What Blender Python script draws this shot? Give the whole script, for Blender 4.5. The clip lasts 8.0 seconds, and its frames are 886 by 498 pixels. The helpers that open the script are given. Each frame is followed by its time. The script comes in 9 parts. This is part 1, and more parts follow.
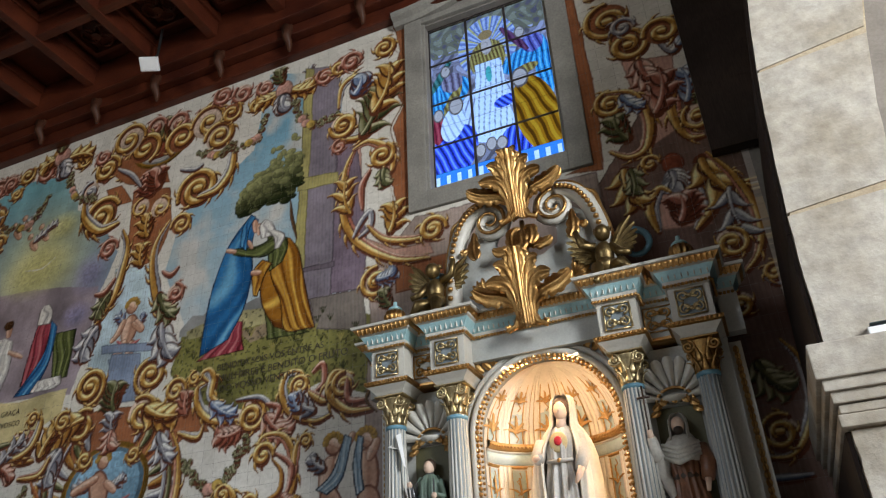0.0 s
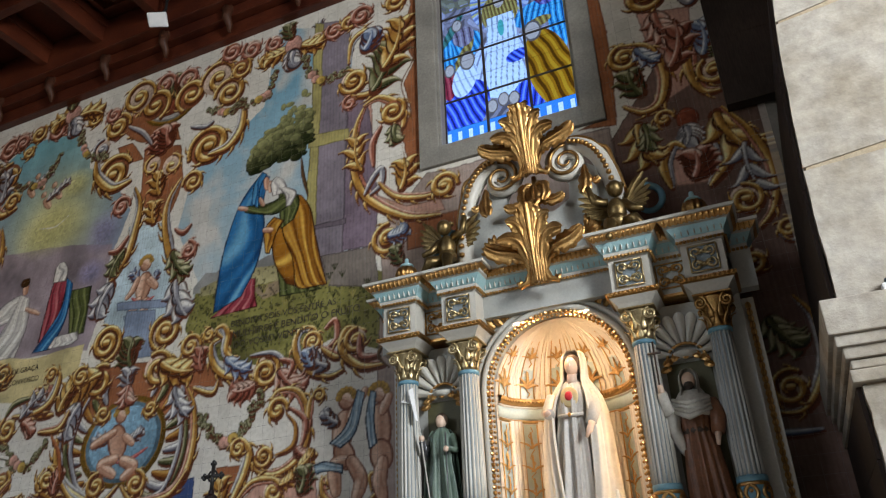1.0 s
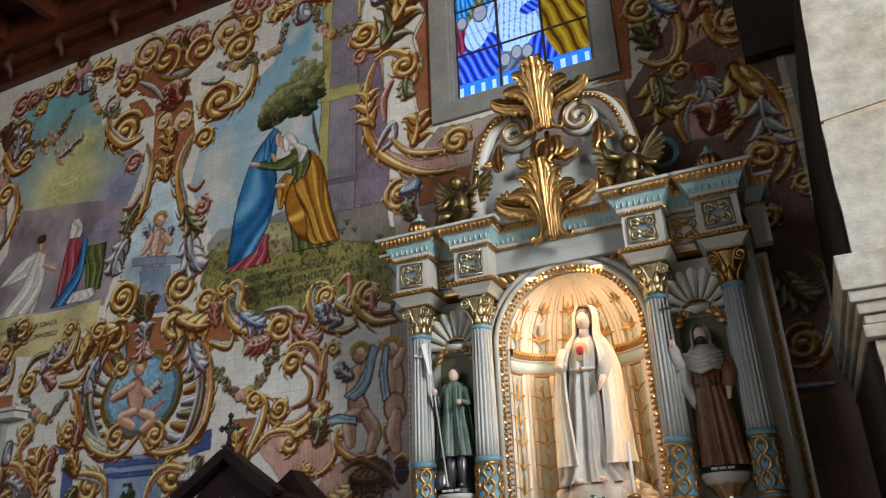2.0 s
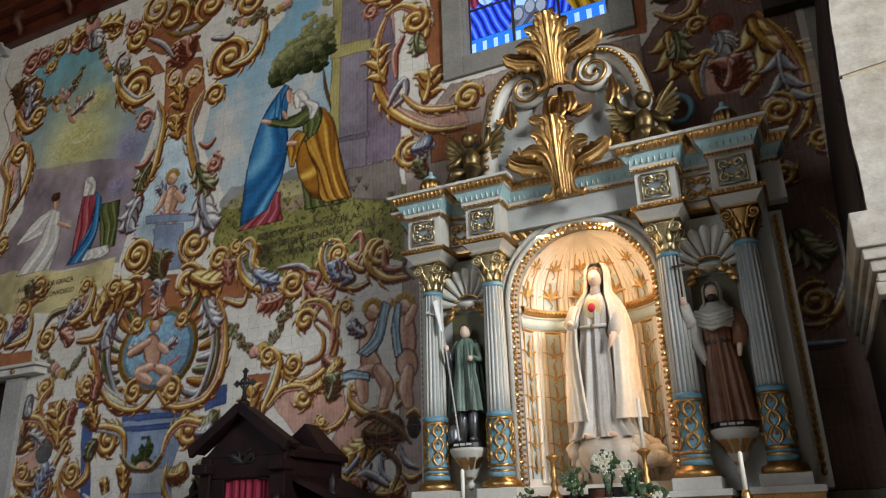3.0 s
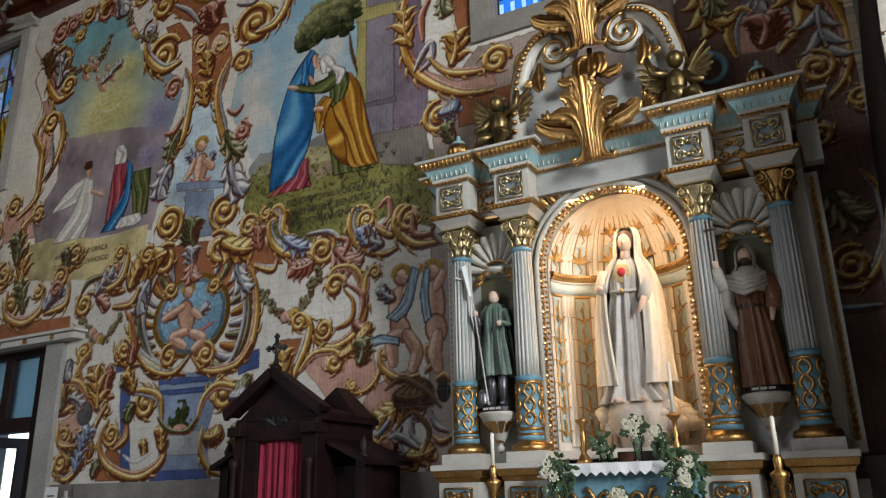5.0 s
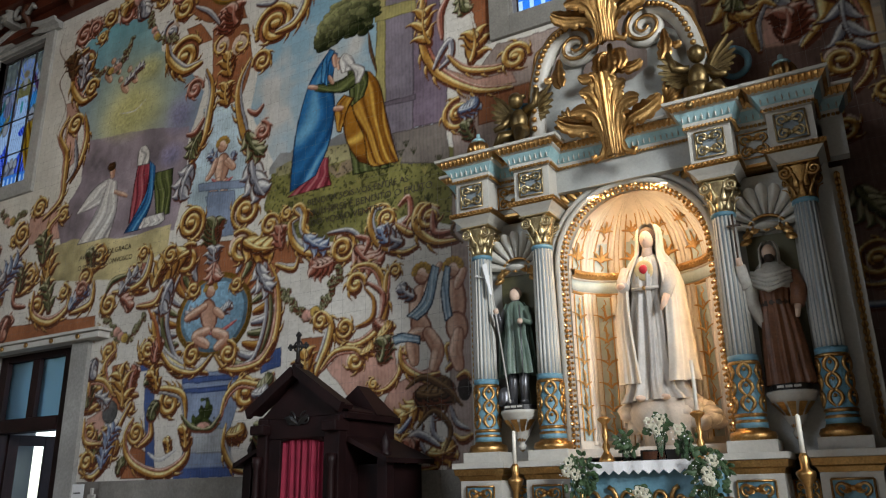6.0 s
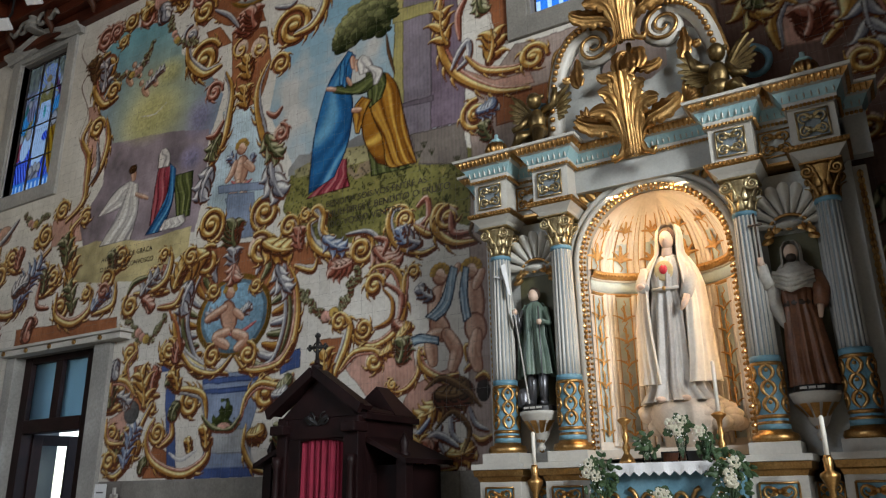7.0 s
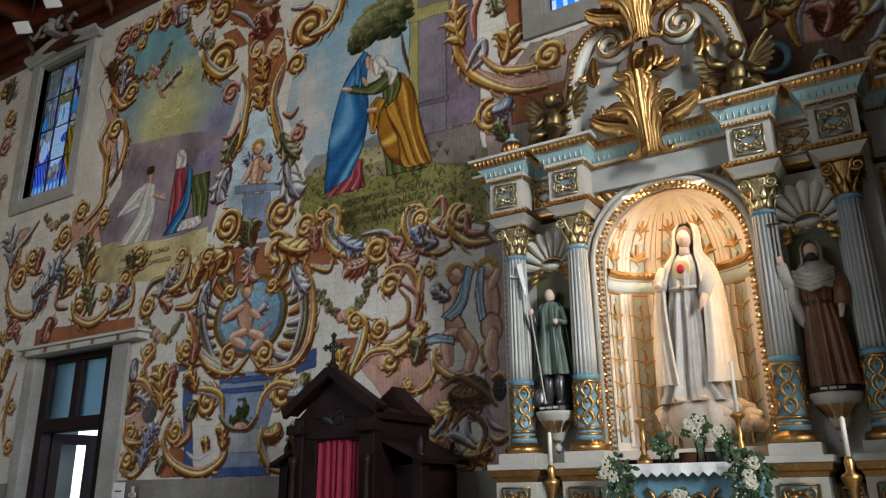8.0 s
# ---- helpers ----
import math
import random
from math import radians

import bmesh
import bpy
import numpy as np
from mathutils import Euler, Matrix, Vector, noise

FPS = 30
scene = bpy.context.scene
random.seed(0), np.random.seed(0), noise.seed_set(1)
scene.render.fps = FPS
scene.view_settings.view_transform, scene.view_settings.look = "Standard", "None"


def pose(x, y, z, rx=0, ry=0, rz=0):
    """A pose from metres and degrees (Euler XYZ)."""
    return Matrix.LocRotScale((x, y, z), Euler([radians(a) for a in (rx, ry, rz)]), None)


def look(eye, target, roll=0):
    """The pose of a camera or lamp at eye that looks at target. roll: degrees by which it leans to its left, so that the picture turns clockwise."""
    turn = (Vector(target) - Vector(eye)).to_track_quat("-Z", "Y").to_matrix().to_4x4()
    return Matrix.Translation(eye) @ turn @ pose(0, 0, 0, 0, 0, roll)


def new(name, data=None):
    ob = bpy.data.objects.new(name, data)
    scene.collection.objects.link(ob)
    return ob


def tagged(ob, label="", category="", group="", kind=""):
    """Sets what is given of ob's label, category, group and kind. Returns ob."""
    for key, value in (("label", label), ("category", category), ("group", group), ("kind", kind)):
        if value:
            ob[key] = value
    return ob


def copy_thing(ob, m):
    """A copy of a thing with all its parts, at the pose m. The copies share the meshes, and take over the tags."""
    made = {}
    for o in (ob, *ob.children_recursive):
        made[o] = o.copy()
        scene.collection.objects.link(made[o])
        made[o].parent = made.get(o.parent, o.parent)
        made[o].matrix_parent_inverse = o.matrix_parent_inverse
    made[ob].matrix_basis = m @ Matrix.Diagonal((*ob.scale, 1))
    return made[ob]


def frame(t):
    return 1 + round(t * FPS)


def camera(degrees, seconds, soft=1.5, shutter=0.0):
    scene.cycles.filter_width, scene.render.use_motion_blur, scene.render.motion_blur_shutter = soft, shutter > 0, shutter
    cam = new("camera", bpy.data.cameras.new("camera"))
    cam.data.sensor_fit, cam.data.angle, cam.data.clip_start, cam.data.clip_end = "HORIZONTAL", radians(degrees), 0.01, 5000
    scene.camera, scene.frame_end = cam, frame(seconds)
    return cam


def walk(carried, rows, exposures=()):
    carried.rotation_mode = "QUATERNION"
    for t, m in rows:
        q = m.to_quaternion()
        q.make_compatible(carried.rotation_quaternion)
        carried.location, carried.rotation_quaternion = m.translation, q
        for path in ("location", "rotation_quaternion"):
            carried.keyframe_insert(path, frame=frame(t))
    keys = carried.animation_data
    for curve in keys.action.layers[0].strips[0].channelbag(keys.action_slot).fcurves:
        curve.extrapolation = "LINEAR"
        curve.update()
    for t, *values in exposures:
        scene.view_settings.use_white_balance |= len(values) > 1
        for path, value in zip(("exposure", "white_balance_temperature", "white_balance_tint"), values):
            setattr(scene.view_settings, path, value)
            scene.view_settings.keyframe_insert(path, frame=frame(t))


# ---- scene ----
cam = camera(60.47, 8.0, soft=1.2)
WALK = [
    (0.0, pose(0.029, -6.025, 1.605, 119.88, 2.51, 23.45)),
    (0.5, pose(0.028, -6.015, 1.601, 118.43, 2.36, 23.84)),
    (1.0, pose(0.024, -6.012, 1.600, 116.75, 2.18, 24.26)),
    (1.5, pose(0.022, -6.014, 1.600, 115.13, 2.05, 24.69)),
    (3.0, pose(0.021, -6.019, 1.592, 110.31, 1.53, 25.91)),
    (3.5, pose(0.025, -6.016, 1.594, 109.18, 1.43, 26.31)),
    (4.0, pose(0.025, -6.012, 1.596, 108.32, 1.32, 26.81)),
    (4.5, pose(0.023, -6.011, 1.602, 107.82, 1.28, 27.39)),
    (6.0, pose(0.013, -6.008, 1.607, 107.55, 1.11, 29.61)),
    (6.5, pose(0.011, -6.009, 1.604, 107.62, 0.97, 30.34)),
    (7.0, pose(0.007, -6.008, 1.602, 107.68, 0.86, 30.94)),
    (7.5, pose(0.003, -6.003, 1.600, 107.71, 0.71, 31.55)),
    (8.0, pose(0.000, -6.000, 1.600, 107.72, 0.60, 32.08)),
]
walk(cam, WALK, [(0.0, 1.92), (2.0, 1.90), (4.5, 1.85), (8.0, 1.81)])

# ---- daylight ----
world = bpy.data.worlds.new("sky")
scene.world = world
world.use_nodes = True
wn = world.node_tree
sky = wn.nodes.new("ShaderNodeTexSky")
sky.sky_type, sky.sun_disc = "NISHITA", False
sky.sun_elevation, sky.sun_rotation = radians(40), radians(150)
wn.links.new(sky.outputs[0], wn.nodes["Background"].inputs[0])
wn.nodes["Background"].inputs[1].default_value = 0.15


def lamp(name, x, y, z, target, w, h, watts, colour):
    data = bpy.data.lights.new(name, "AREA")
    data.shape, data.size, data.size_y, data.energy, data.color = "RECTANGLE", w, h, watts, colour
    ob = new(name, data)
    ob.matrix_world = look((x, y, z), target)
    return ob


DAY = (0.93, 0.97, 1.0)
# daylight in the openings of the nave's far side and of the chancel
lamp("window_daylight", -6.5, -12.3, 6.6, (-5.5, 0, 5.0), 3.2, 3.6, 48, DAY)
lamp("window_daylight", 6.36, -6.8, 5.6, (-5.0, 0, 4.6), 2.0, 3.4, 325, DAY)
lamp("chancel_daylight", 6.3, -2.2, 5.6, (2.0, -0.5, 4.5), 2.0, 5.0, 60, (1.0, 0.97, 0.92))
# hidden strip of warm lamps inside the crown and jambs of the altar niche
WARM = (1.0, 0.66, 0.35)
lamp("niche_lamp", -1.385, -0.67, 3.73, (-1.385, -0.42, 2.6), 0.6, 0.05, 3.2, WARM)
lamp("niche_lamp", -1.90, -0.58, 2.75, (-1.30, -0.30, 2.7), 0.03, 1.5, 0.8, WARM)
lamp("niche_lamp", -0.87, -0.58, 2.75, (-1.45, -0.30, 2.7), 0.03, 1.5, 0.8, WARM)
# ---- materials ----
def nodes_of(name):
    m = bpy.data.materials.new(name)
    m.use_nodes = True
    return m, m.node_tree, m.node_tree.nodes["Principled BSDF"]


def noise_node(nt, scale, detail=4.0, rough=0.6):
    tc = nt.nodes.new("ShaderNodeTexCoord")
    n = nt.nodes.new("ShaderNodeTexNoise")
    n.inputs["Scale"].default_value, n.inputs["Detail"].default_value, n.inputs["Roughness"].default_value = scale, detail, rough
    nt.links.new(tc.outputs["Object"], n.inputs["Vector"])
    return n


def ramp_node(nt, src, stops):
    r = nt.nodes.new("ShaderNodeValToRGB")
    while len(r.color_ramp.elements) < len(stops):
        r.color_ramp.elements.new(0.5)
    for e, (p, c) in zip(r.color_ramp.elements, stops):
        e.position, e.color = p, (*c, 1)
    nt.links.new(src, r.inputs[0])
    return r


def mixed(nt, a, b, fac, blend="MULTIPLY"):
    m = nt.nodes.new("ShaderNodeMix")
    m.data_type, m.blend_type = "RGBA", blend
    m.inputs[0].default_value = fac
    nt.links.new(a, m.inputs[6])
    nt.links.new(b, m.inputs[7])
    return m.outputs[2]


def surface(name, lo, hi, rough=0.6, metal=0.0, scale=3.0, grain=40.0, bump=0.15, wear=0.35, spread=0.15, coat=0.0, stretch=None):
    """Two colours mottled at a large and a small scale, with fine relief and uneven gloss."""
    m, nt, b = nodes_of(name)
    big, small = noise_node(nt, scale), noise_node(nt, grain, 5, 0.7)
    if stretch:
        mp = nt.nodes.new("ShaderNodeMapping")
        mp.inputs["Scale"].default_value = stretch
        nt.links.new(nt.nodes["Texture Coordinate"].outputs["Object"], mp.inputs["Vector"])
        nt.links.new(mp.outputs[0], small.inputs["Vector"])
    c1 = ramp_node(nt, big.outputs["Fac"], [(0.32, lo), (0.68, hi)])
    c2 = ramp_node(nt, small.outputs["Fac"], [(0.3, (1 - wear,) * 3), (0.65, (1, 1, 1))])
    nt.links.new(mixed(nt, c1.outputs[0], c2.outputs[0], 1.0), b.inputs["Base Color"])
    r = nt.nodes.new("ShaderNodeMapRange")
    r.inputs[3].default_value, r.inputs[4].default_value = max(rough - spread, 0.05), min(rough + spread, 1)
    nt.links.new(small.outputs["Fac"], r.inputs[0])
    nt.links.new(r.outputs[0], b.inputs["Roughness"])
    b.inputs["Metallic"].default_value, b.inputs["Coat Weight"].default_value = metal, coat
    if bump:
        bp = nt.nodes.new("ShaderNodeBump")
        bp.inputs["Strength"].default_value, bp.inputs["Distance"].default_value = bump, 0.01
        nt.links.new(small.outputs["Fac"], bp.inputs["Height"])
        nt.links.new(bp.outputs[0], b.inputs["Normal"])
    return m


GOLD = surface("gilding", (0.50, 0.265, 0.085), (0.70, 0.43, 0.17), 0.38, 1.0, 5, 60, 0.12, 0.45, 0.14)
OLD_GOLD = surface("dulled_gilding", (0.40, 0.22, 0.075), (0.60, 0.37, 0.14), 0.42, 1.0, 6, 70, 0.15, 0.5, 0.15)
BRONZE = surface("bronze", (0.16, 0.11, 0.05), (0.34, 0.24, 0.10), 0.38, 0.9, 8, 60, 0.15, 0.5, 0.14)
GILT_PAINT = surface("gilt_paint", (0.50, 0.27, 0.085), (0.66, 0.40, 0.15), 0.4, 0.35, 7, 60, 0.1, 0.35, 0.12)
PALE_GOLD = surface("pale_gilding", (0.46, 0.36, 0.19), (0.64, 0.52, 0.30), 0.36, 0.9, 7, 60, 0.12, 0.4, 0.12)
FLUTE = surface("flute_blue_grey", (0.16, 0.20, 0.22), (0.24, 0.28, 0.30), 0.5, 0, 4, 60, 0.06, 0.25, 0.12)
CREAM = surface("altar_cream_paint", (0.45, 0.43, 0.38), (0.56, 0.54, 0.48), 0.45, 0, 2.5, 55, 0.06, 0.14, 0.12)
GREY_PAINT = surface("altar_grey_paint", (0.36, 0.37, 0.35), (0.46, 0.46, 0.43), 0.45, 0, 2.5, 55, 0.06, 0.18, 0.12)
BLUE = surface("altar_blue_paint", (0.10, 0.24, 0.32), (0.17, 0.34, 0.43), 0.45, 0, 4, 60, 0.06, 0.25, 0.12)
AQUA = surface("altar_aqua_paint", (0.27, 0.46, 0.50), (0.36, 0.55, 0.58), 0.45, 0, 4, 60, 0.06, 0.2, 0.12)
IVORY = surface("statue_ivory_paint", (0.62, 0.56, 0.47), (0.74, 0.68, 0.58), 0.5, 0, 4, 50, 0.05, 0.12, 0.1)
STONE = surface("granite_ashlar", (0.31, 0.265, 0.20), (0.52, 0.485, 0.43), 0.88, 0, 1.7, 11, 0.9, 0.36, 0.08)
GREY_STONE = surface("grey_granite", (0.19, 0.178, 0.158), (0.30, 0.285, 0.25), 0.8, 0, 2, 45, 0.35, 0.3, 0.1)
MID_STONE = surface("mid_grey_limestone", (0.29, 0.28, 0.26), (0.42, 0.41, 0.38), 0.8, 0, 1.6, 30, 0.3, 0.3, 0.1)
PALE_STONE = surface("pale_limestone", (0.46, 0.44, 0.40), (0.58, 0.56, 0.51), 0.75, 0, 2, 45, 0.25, 0.2, 0.1)
MORTAR = surface("ochre_mortar", (0.36, 0.28, 0.18), (0.50, 0.42, 0.30), 0.95, 0, 4, 60, 0.5, 0.3, 0.05)
DARK_WOOD = surface("dark_stained_wood", (0.008, 0.003, 0.0035), (0.024, 0.008, 0.008), 0.5, 0, 3, 14, 0.15, 0.5, 0.1, 0.0, (6, 6, 0.6))
# dark colour standing in for the shade on the arch's flank
FLANK_SHADE = surface("flank_shade_dark", (0.030, 0.021, 0.017), (0.060, 0.042, 0.034), 0.7, 0, 2, 14, 0.2, 0.5, 0.1, 0.0, (8, 8, 0.8))
CEIL_WOOD = surface("reddish_ceiling_wood", (0.060, 0.014, 0.008), (0.125, 0.030, 0.013), 0.36, 0, 1.5, 12, 0.15, 0.5, 0.12, 0.15, (1, 8, 8))
PANEL_WOOD = surface("dark_panel_wood", (0.07, 0.026, 0.014), (0.13, 0.05, 0.024), 0.5, 0, 1.5, 14, 0.15, 0.5, 0.12, 0.0, (6, 1, 6))
FLOOR_STONE = surface("floor_slabs", (0.26, 0.23, 0.20), (0.36, 0.33, 0.29), 0.4, 0, 1, 30, 0.1, 0.25, 0.12)
CURTAIN = surface("crimson_cloth", (0.20, 0.006, 0.026), (0.29, 0.010, 0.040), 0.8, 0, 6, 160, 0.2, 0.25, 0.08)
WHITE_CLOTH = surface("white_cloth", (0.72, 0.72, 0.72), (0.82, 0.82, 0.82), 0.85, 0, 5, 200, 0.2, 0.12, 0.06)
WAX = surface("candle_wax", (0.72, 0.68, 0.58), (0.80, 0.77, 0.68), 0.5, 0, 6, 40, 0.05, 0.08)
WHITE_PAINT = surface("white_enamel", (0.72, 0.73, 0.74), (0.8, 0.8, 0.8), 0.4, 0, 4, 30, 0.03, 0.08)
LEAF = surface("leaf_green", (0.03, 0.07, 0.025), (0.07, 0.13, 0.05), 0.55, 0, 12, 60, 0.1, 0.4)
PETAL = surface("white_petal", (0.60, 0.57, 0.42), (0.72, 0.69, 0.56), 0.6, 0, 20, 80, 0.05, 0.12)
GREEN_ROBE = surface("green_painted_wood", (0.09, 0.14, 0.11), (0.16, 0.22, 0.17), 0.45, 0, 8, 60, 0.1, 0.4)
BROWN_ROBE = surface("brown_painted_wood", (0.16, 0.062, 0.028), (0.26, 0.11, 0.05), 0.45, 0, 8, 60, 0.1, 0.4)
LEAD = surface("lead_came", (0.03, 0.025, 0.025), (0.06, 0.05, 0.05), 0.6, 0.4, 8, 60, 0.1, 0.3)
BLACK = surface("black_paint", (0.010, 0.010, 0.010), (0.022, 0.02, 0.02), 0.4, 0, 8, 60, 0.05, 0.3)
SKYBLUE = surface("pale_blue_plaster", (0.40, 0.62, 0.66), (0.5, 0.72, 0.74), 0.7, 0, 2, 40, 0.05, 0.12)
IRON = surface("dark_iron", (0.02, 0.03, 0.04), (0.05, 0.06, 0.07), 0.5, 0.6, 8, 60, 0.1, 0.3)


def emitter(name, colour, strength):
    m, nt, b = nodes_of(name)
    b.inputs["Base Color"].default_value = (*colour, 1)
    b.inputs["Emission Color"].default_value, b.inputs["Emission Strength"].default_value = (*colour, 1), strength
    return m


BULB = emitter("warm_bulb", (1.0, 0.66, 0.30), 0.9)


def glass_material(name, tint, rough=0.05, attr=""):
    """Thin glass: tinted transmission with a surface reflection."""
    m, nt, b = nodes_of(name)
    nt.nodes.remove(b)
    tr, gl, mx = nt.nodes.new("ShaderNodeBsdfTransparent"), nt.nodes.new("ShaderNodeBsdfGlossy"), nt.nodes.new("ShaderNodeMixShader")
    gl.inputs["Roughness"].default_value = rough
    tr.inputs[0].default_value = (*tint, 1)
    if attr:
        a = nt.nodes.new("ShaderNodeAttribute")
        a.attribute_name = attr
        n = noise_node(nt, 30, 3)
        r = ramp_node(nt, n.outputs["Fac"], [(0.3, (0.88, 0.88, 0.88)), (0.7, (1, 1, 1))])
        c = mixed(nt, a.outputs["Color"], r.outputs[0], 1.0)
        nt.links.new(c, tr.inputs[0])
    fr = nt.nodes.new("ShaderNodeFresnel")
    fr.inputs[0].default_value = 1.45
    nt.links.new(fr.outputs[0], mx.inputs[0])
    nt.links.new(tr.outputs[0], mx.inputs[1])
    nt.links.new(gl.outputs[0], mx.inputs[2])
    nt.links.new(mx.outputs[0], nt.nodes["Material Output"].inputs[0])
    return m


CLEAR = glass_material("clear_glass", (0.9, 0.95, 0.96))
FROST = glass_material("frosted_glass", (0.55, 0.72, 0.80), 0.3)
STAINED = glass_material("stained_glass", (1, 1, 1), 0.1, "paint")


def glazed(name):
    """Hand-painted glazed tile: the painted colour with a slight unevenness from tile to tile and a fired gloss."""
    m, nt, b = nodes_of(name)
    a = nt.nodes.new("ShaderNodeAttribute")
    a.attribute_name = "paint"
    n = noise_node(nt, 26, 4, 0.65)
    r = ramp_node(nt, n.outputs["Fac"], [(0.25, (0.80, 0.79, 0.77)), (0.7, (1, 1, 1))])
    big = noise_node(nt, 1.1, 3)
    r2 = ramp_node(nt, big.outputs["Fac"], [(0.3, (0.86, 0.84, 0.82)), (0.7, (1, 1, 1))])
    geo = nt.nodes.new("ShaderNodeNewGeometry")
    r3 = ramp_node(nt, geo.outputs["Random Per Island"], [(0.0, (0.92, 0.92, 0.91)), (1.0, (1, 1, 1))])
    c = mixed(nt, mixed(nt, mixed(nt, a.outputs["Color"], r.outputs[0], 1.0), r2.outputs[0], 1.0), r3.outputs[0], 1.0)
    nt.links.new(c, b.inputs["Base Color"])
    b.inputs["Roughness"].default_value = 0.34
    b.inputs["Specular IOR Level"].default_value = 0.14
    bp = nt.nodes.new("ShaderNodeBump")
    bp.inputs["Strength"].default_value, bp.inputs["Distance"].default_value = 0.08, 0.004
    nt.links.new(n.outputs["Fac"], bp.inputs["Height"])
    nt.links.new(bp.outputs[0], b.inputs["Normal"])
    return m


TILE = glazed("painted_glazed_tile")


for dull in (FLANK_SHADE, DARK_WOOD, PANEL_WOOD, CEIL_WOOD):
    dull.node_tree.nodes["Principled BSDF"].inputs["Specular IOR Level"].default_value = 0.22


# ---- building helpers ----
def part(name, bm, mat, parent=None, label="", smooth=False):
    """Link a bmesh as one mesh object, under its thing where one is given."""
    me = bpy.data.meshes.new(name)
    bm.normal_update()
    bm.to_mesh(me)
    bm.free()
    me.materials.append(mat)
    if smooth:
        me.polygons.foreach_set("use_smooth", [True] * len(me.polygons))
    ob = new(name, me)
    if parent:
        ob.parent = parent
    if label:
        ob["label"] = label
    return ob


def thing(name, label, category, group="", kind="", at=(0, 0, 0)):
    ob = new(name)
    ob.location = at
    ob.empty_display_size = 0.1
    return tagged(ob, label, category, group, kind)


def B():
    return bmesh.new()


def box(bm, x0, x1, y0, y1, z0, z1, bev=0.0, m=None):
    r = bmesh.ops.create_cube(bm, size=1.0, matrix=Matrix.LocRotScale(((x0 + x1) / 2, (y0 + y1) / 2, (z0 + z1) / 2), None, (x1 - x0, y1 - y0, z1 - z0)))
    vs = r["verts"]
    if m is not None:
        bmesh.ops.transform(bm, matrix=m, verts=vs)
    if bev:
        es = list({e for v in vs for e in v.link_edges})
        bmesh.ops.bevel(bm, geom=es, offset=bev, segments=2, affect="EDGES", profile=0.6)
    return bm


def faces(bm, verts, quads):
    vs = [bm.verts.new(v) for v in verts]
    for q in quads:
        try:
            bm.faces.new([vs[i] for i in q])
        except ValueError:
            pass
    return vs


def grid_skin(bm, rows, close_u=False, cap=False):
    """Skin a list of rings (each a list of points)."""
    n = len(rows[0])
    vs = [[bm.verts.new(p) for p in r] for r in rows]
    for a, b in zip(vs, vs[1:]):
        for i in range(n if close_u else n - 1):
            j = (i + 1) % n
            bm.faces.new((a[i], a[j], b[j], b[i]))
    if cap:
        bm.faces.new(vs[0][::-1])
        bm.faces.new(vs[-1])
    return vs


def lathe(bm, prof, cx, cy, z0=0.0, seg=20, flutes=0, depth=0.0, a0=0.0, a1=2 * math.pi):
    """Turn a profile of (radius, height) about an upright axis, fluted where asked."""
    full = abs(a1 - a0 - 2 * math.pi) < 1e-6
    n = seg if full else seg + 1
    rows = []
    for r, z in prof:
        ring = []
        for i in range(n):
            a = a0 + (a1 - a0) * i / seg
            rr = r - (depth * (0.5 - 0.5 * math.cos(flutes * a)) if flutes else 0)
            ring.append((cx + rr * math.cos(a), cy + rr * math.sin(a), z0 + z))
        rows.append(ring)
    grid_skin(bm, rows, full, full)
    return bm


def tube(bm, pts, rad, seg=8, flat=1.0):
    """A tapering round bar along points; rad: one radius or one a point; flat squeezes it in y."""
    pts = [Vector(p) for p in pts]
    n = len(pts)
    rads = rad if isinstance(rad, (list, tuple)) else [rad] * n
    rows, side = [], None
    for i, p in enumerate(pts):
        t = (pts[min(i + 1, n - 1)] - pts[max(i - 1, 0)]).normalized()
        ref = Vector((0, 1, 0)) if abs(t.y) < 0.9 else Vector((1, 0, 0))
        u = t.cross(ref).normalized()
        v = t.cross(u).normalized()
        rows.append([p + (u * math.cos(a) + v * math.sin(a) * flat) * rads[i] for a in (2 * math.pi * k / seg for k in range(seg))])
    grid_skin(bm, rows, True, True)
    return bm


def bez(p0, p1, p2, p3, n=14):
    out = []
    for i in range(n + 1):
        t = i / n
        out.append(tuple((1 - t) ** 3 * a + 3 * (1 - t) ** 2 * t * b + 3 * (1 - t) * t * t * c + t ** 3 * d for a, b, c, d in zip(p0, p1, p2, p3)))
    return out


def spiral(cx, y, cz, r0, r1, a0, turns, n=26):
    """Points of a volute in the plane of the wall: angle a0 (degrees), radius r0 to r1."""
    return [(cx + (r0 + (r1 - r0) * i / n) * math.cos(radians(a0) + 2 * math.pi * turns * i / n), y, cz + (r0 + (r1 - r0) * i / n) * math.sin(radians(a0) + 2 * math.pi * turns * i / n)) for i in range(n + 1)]


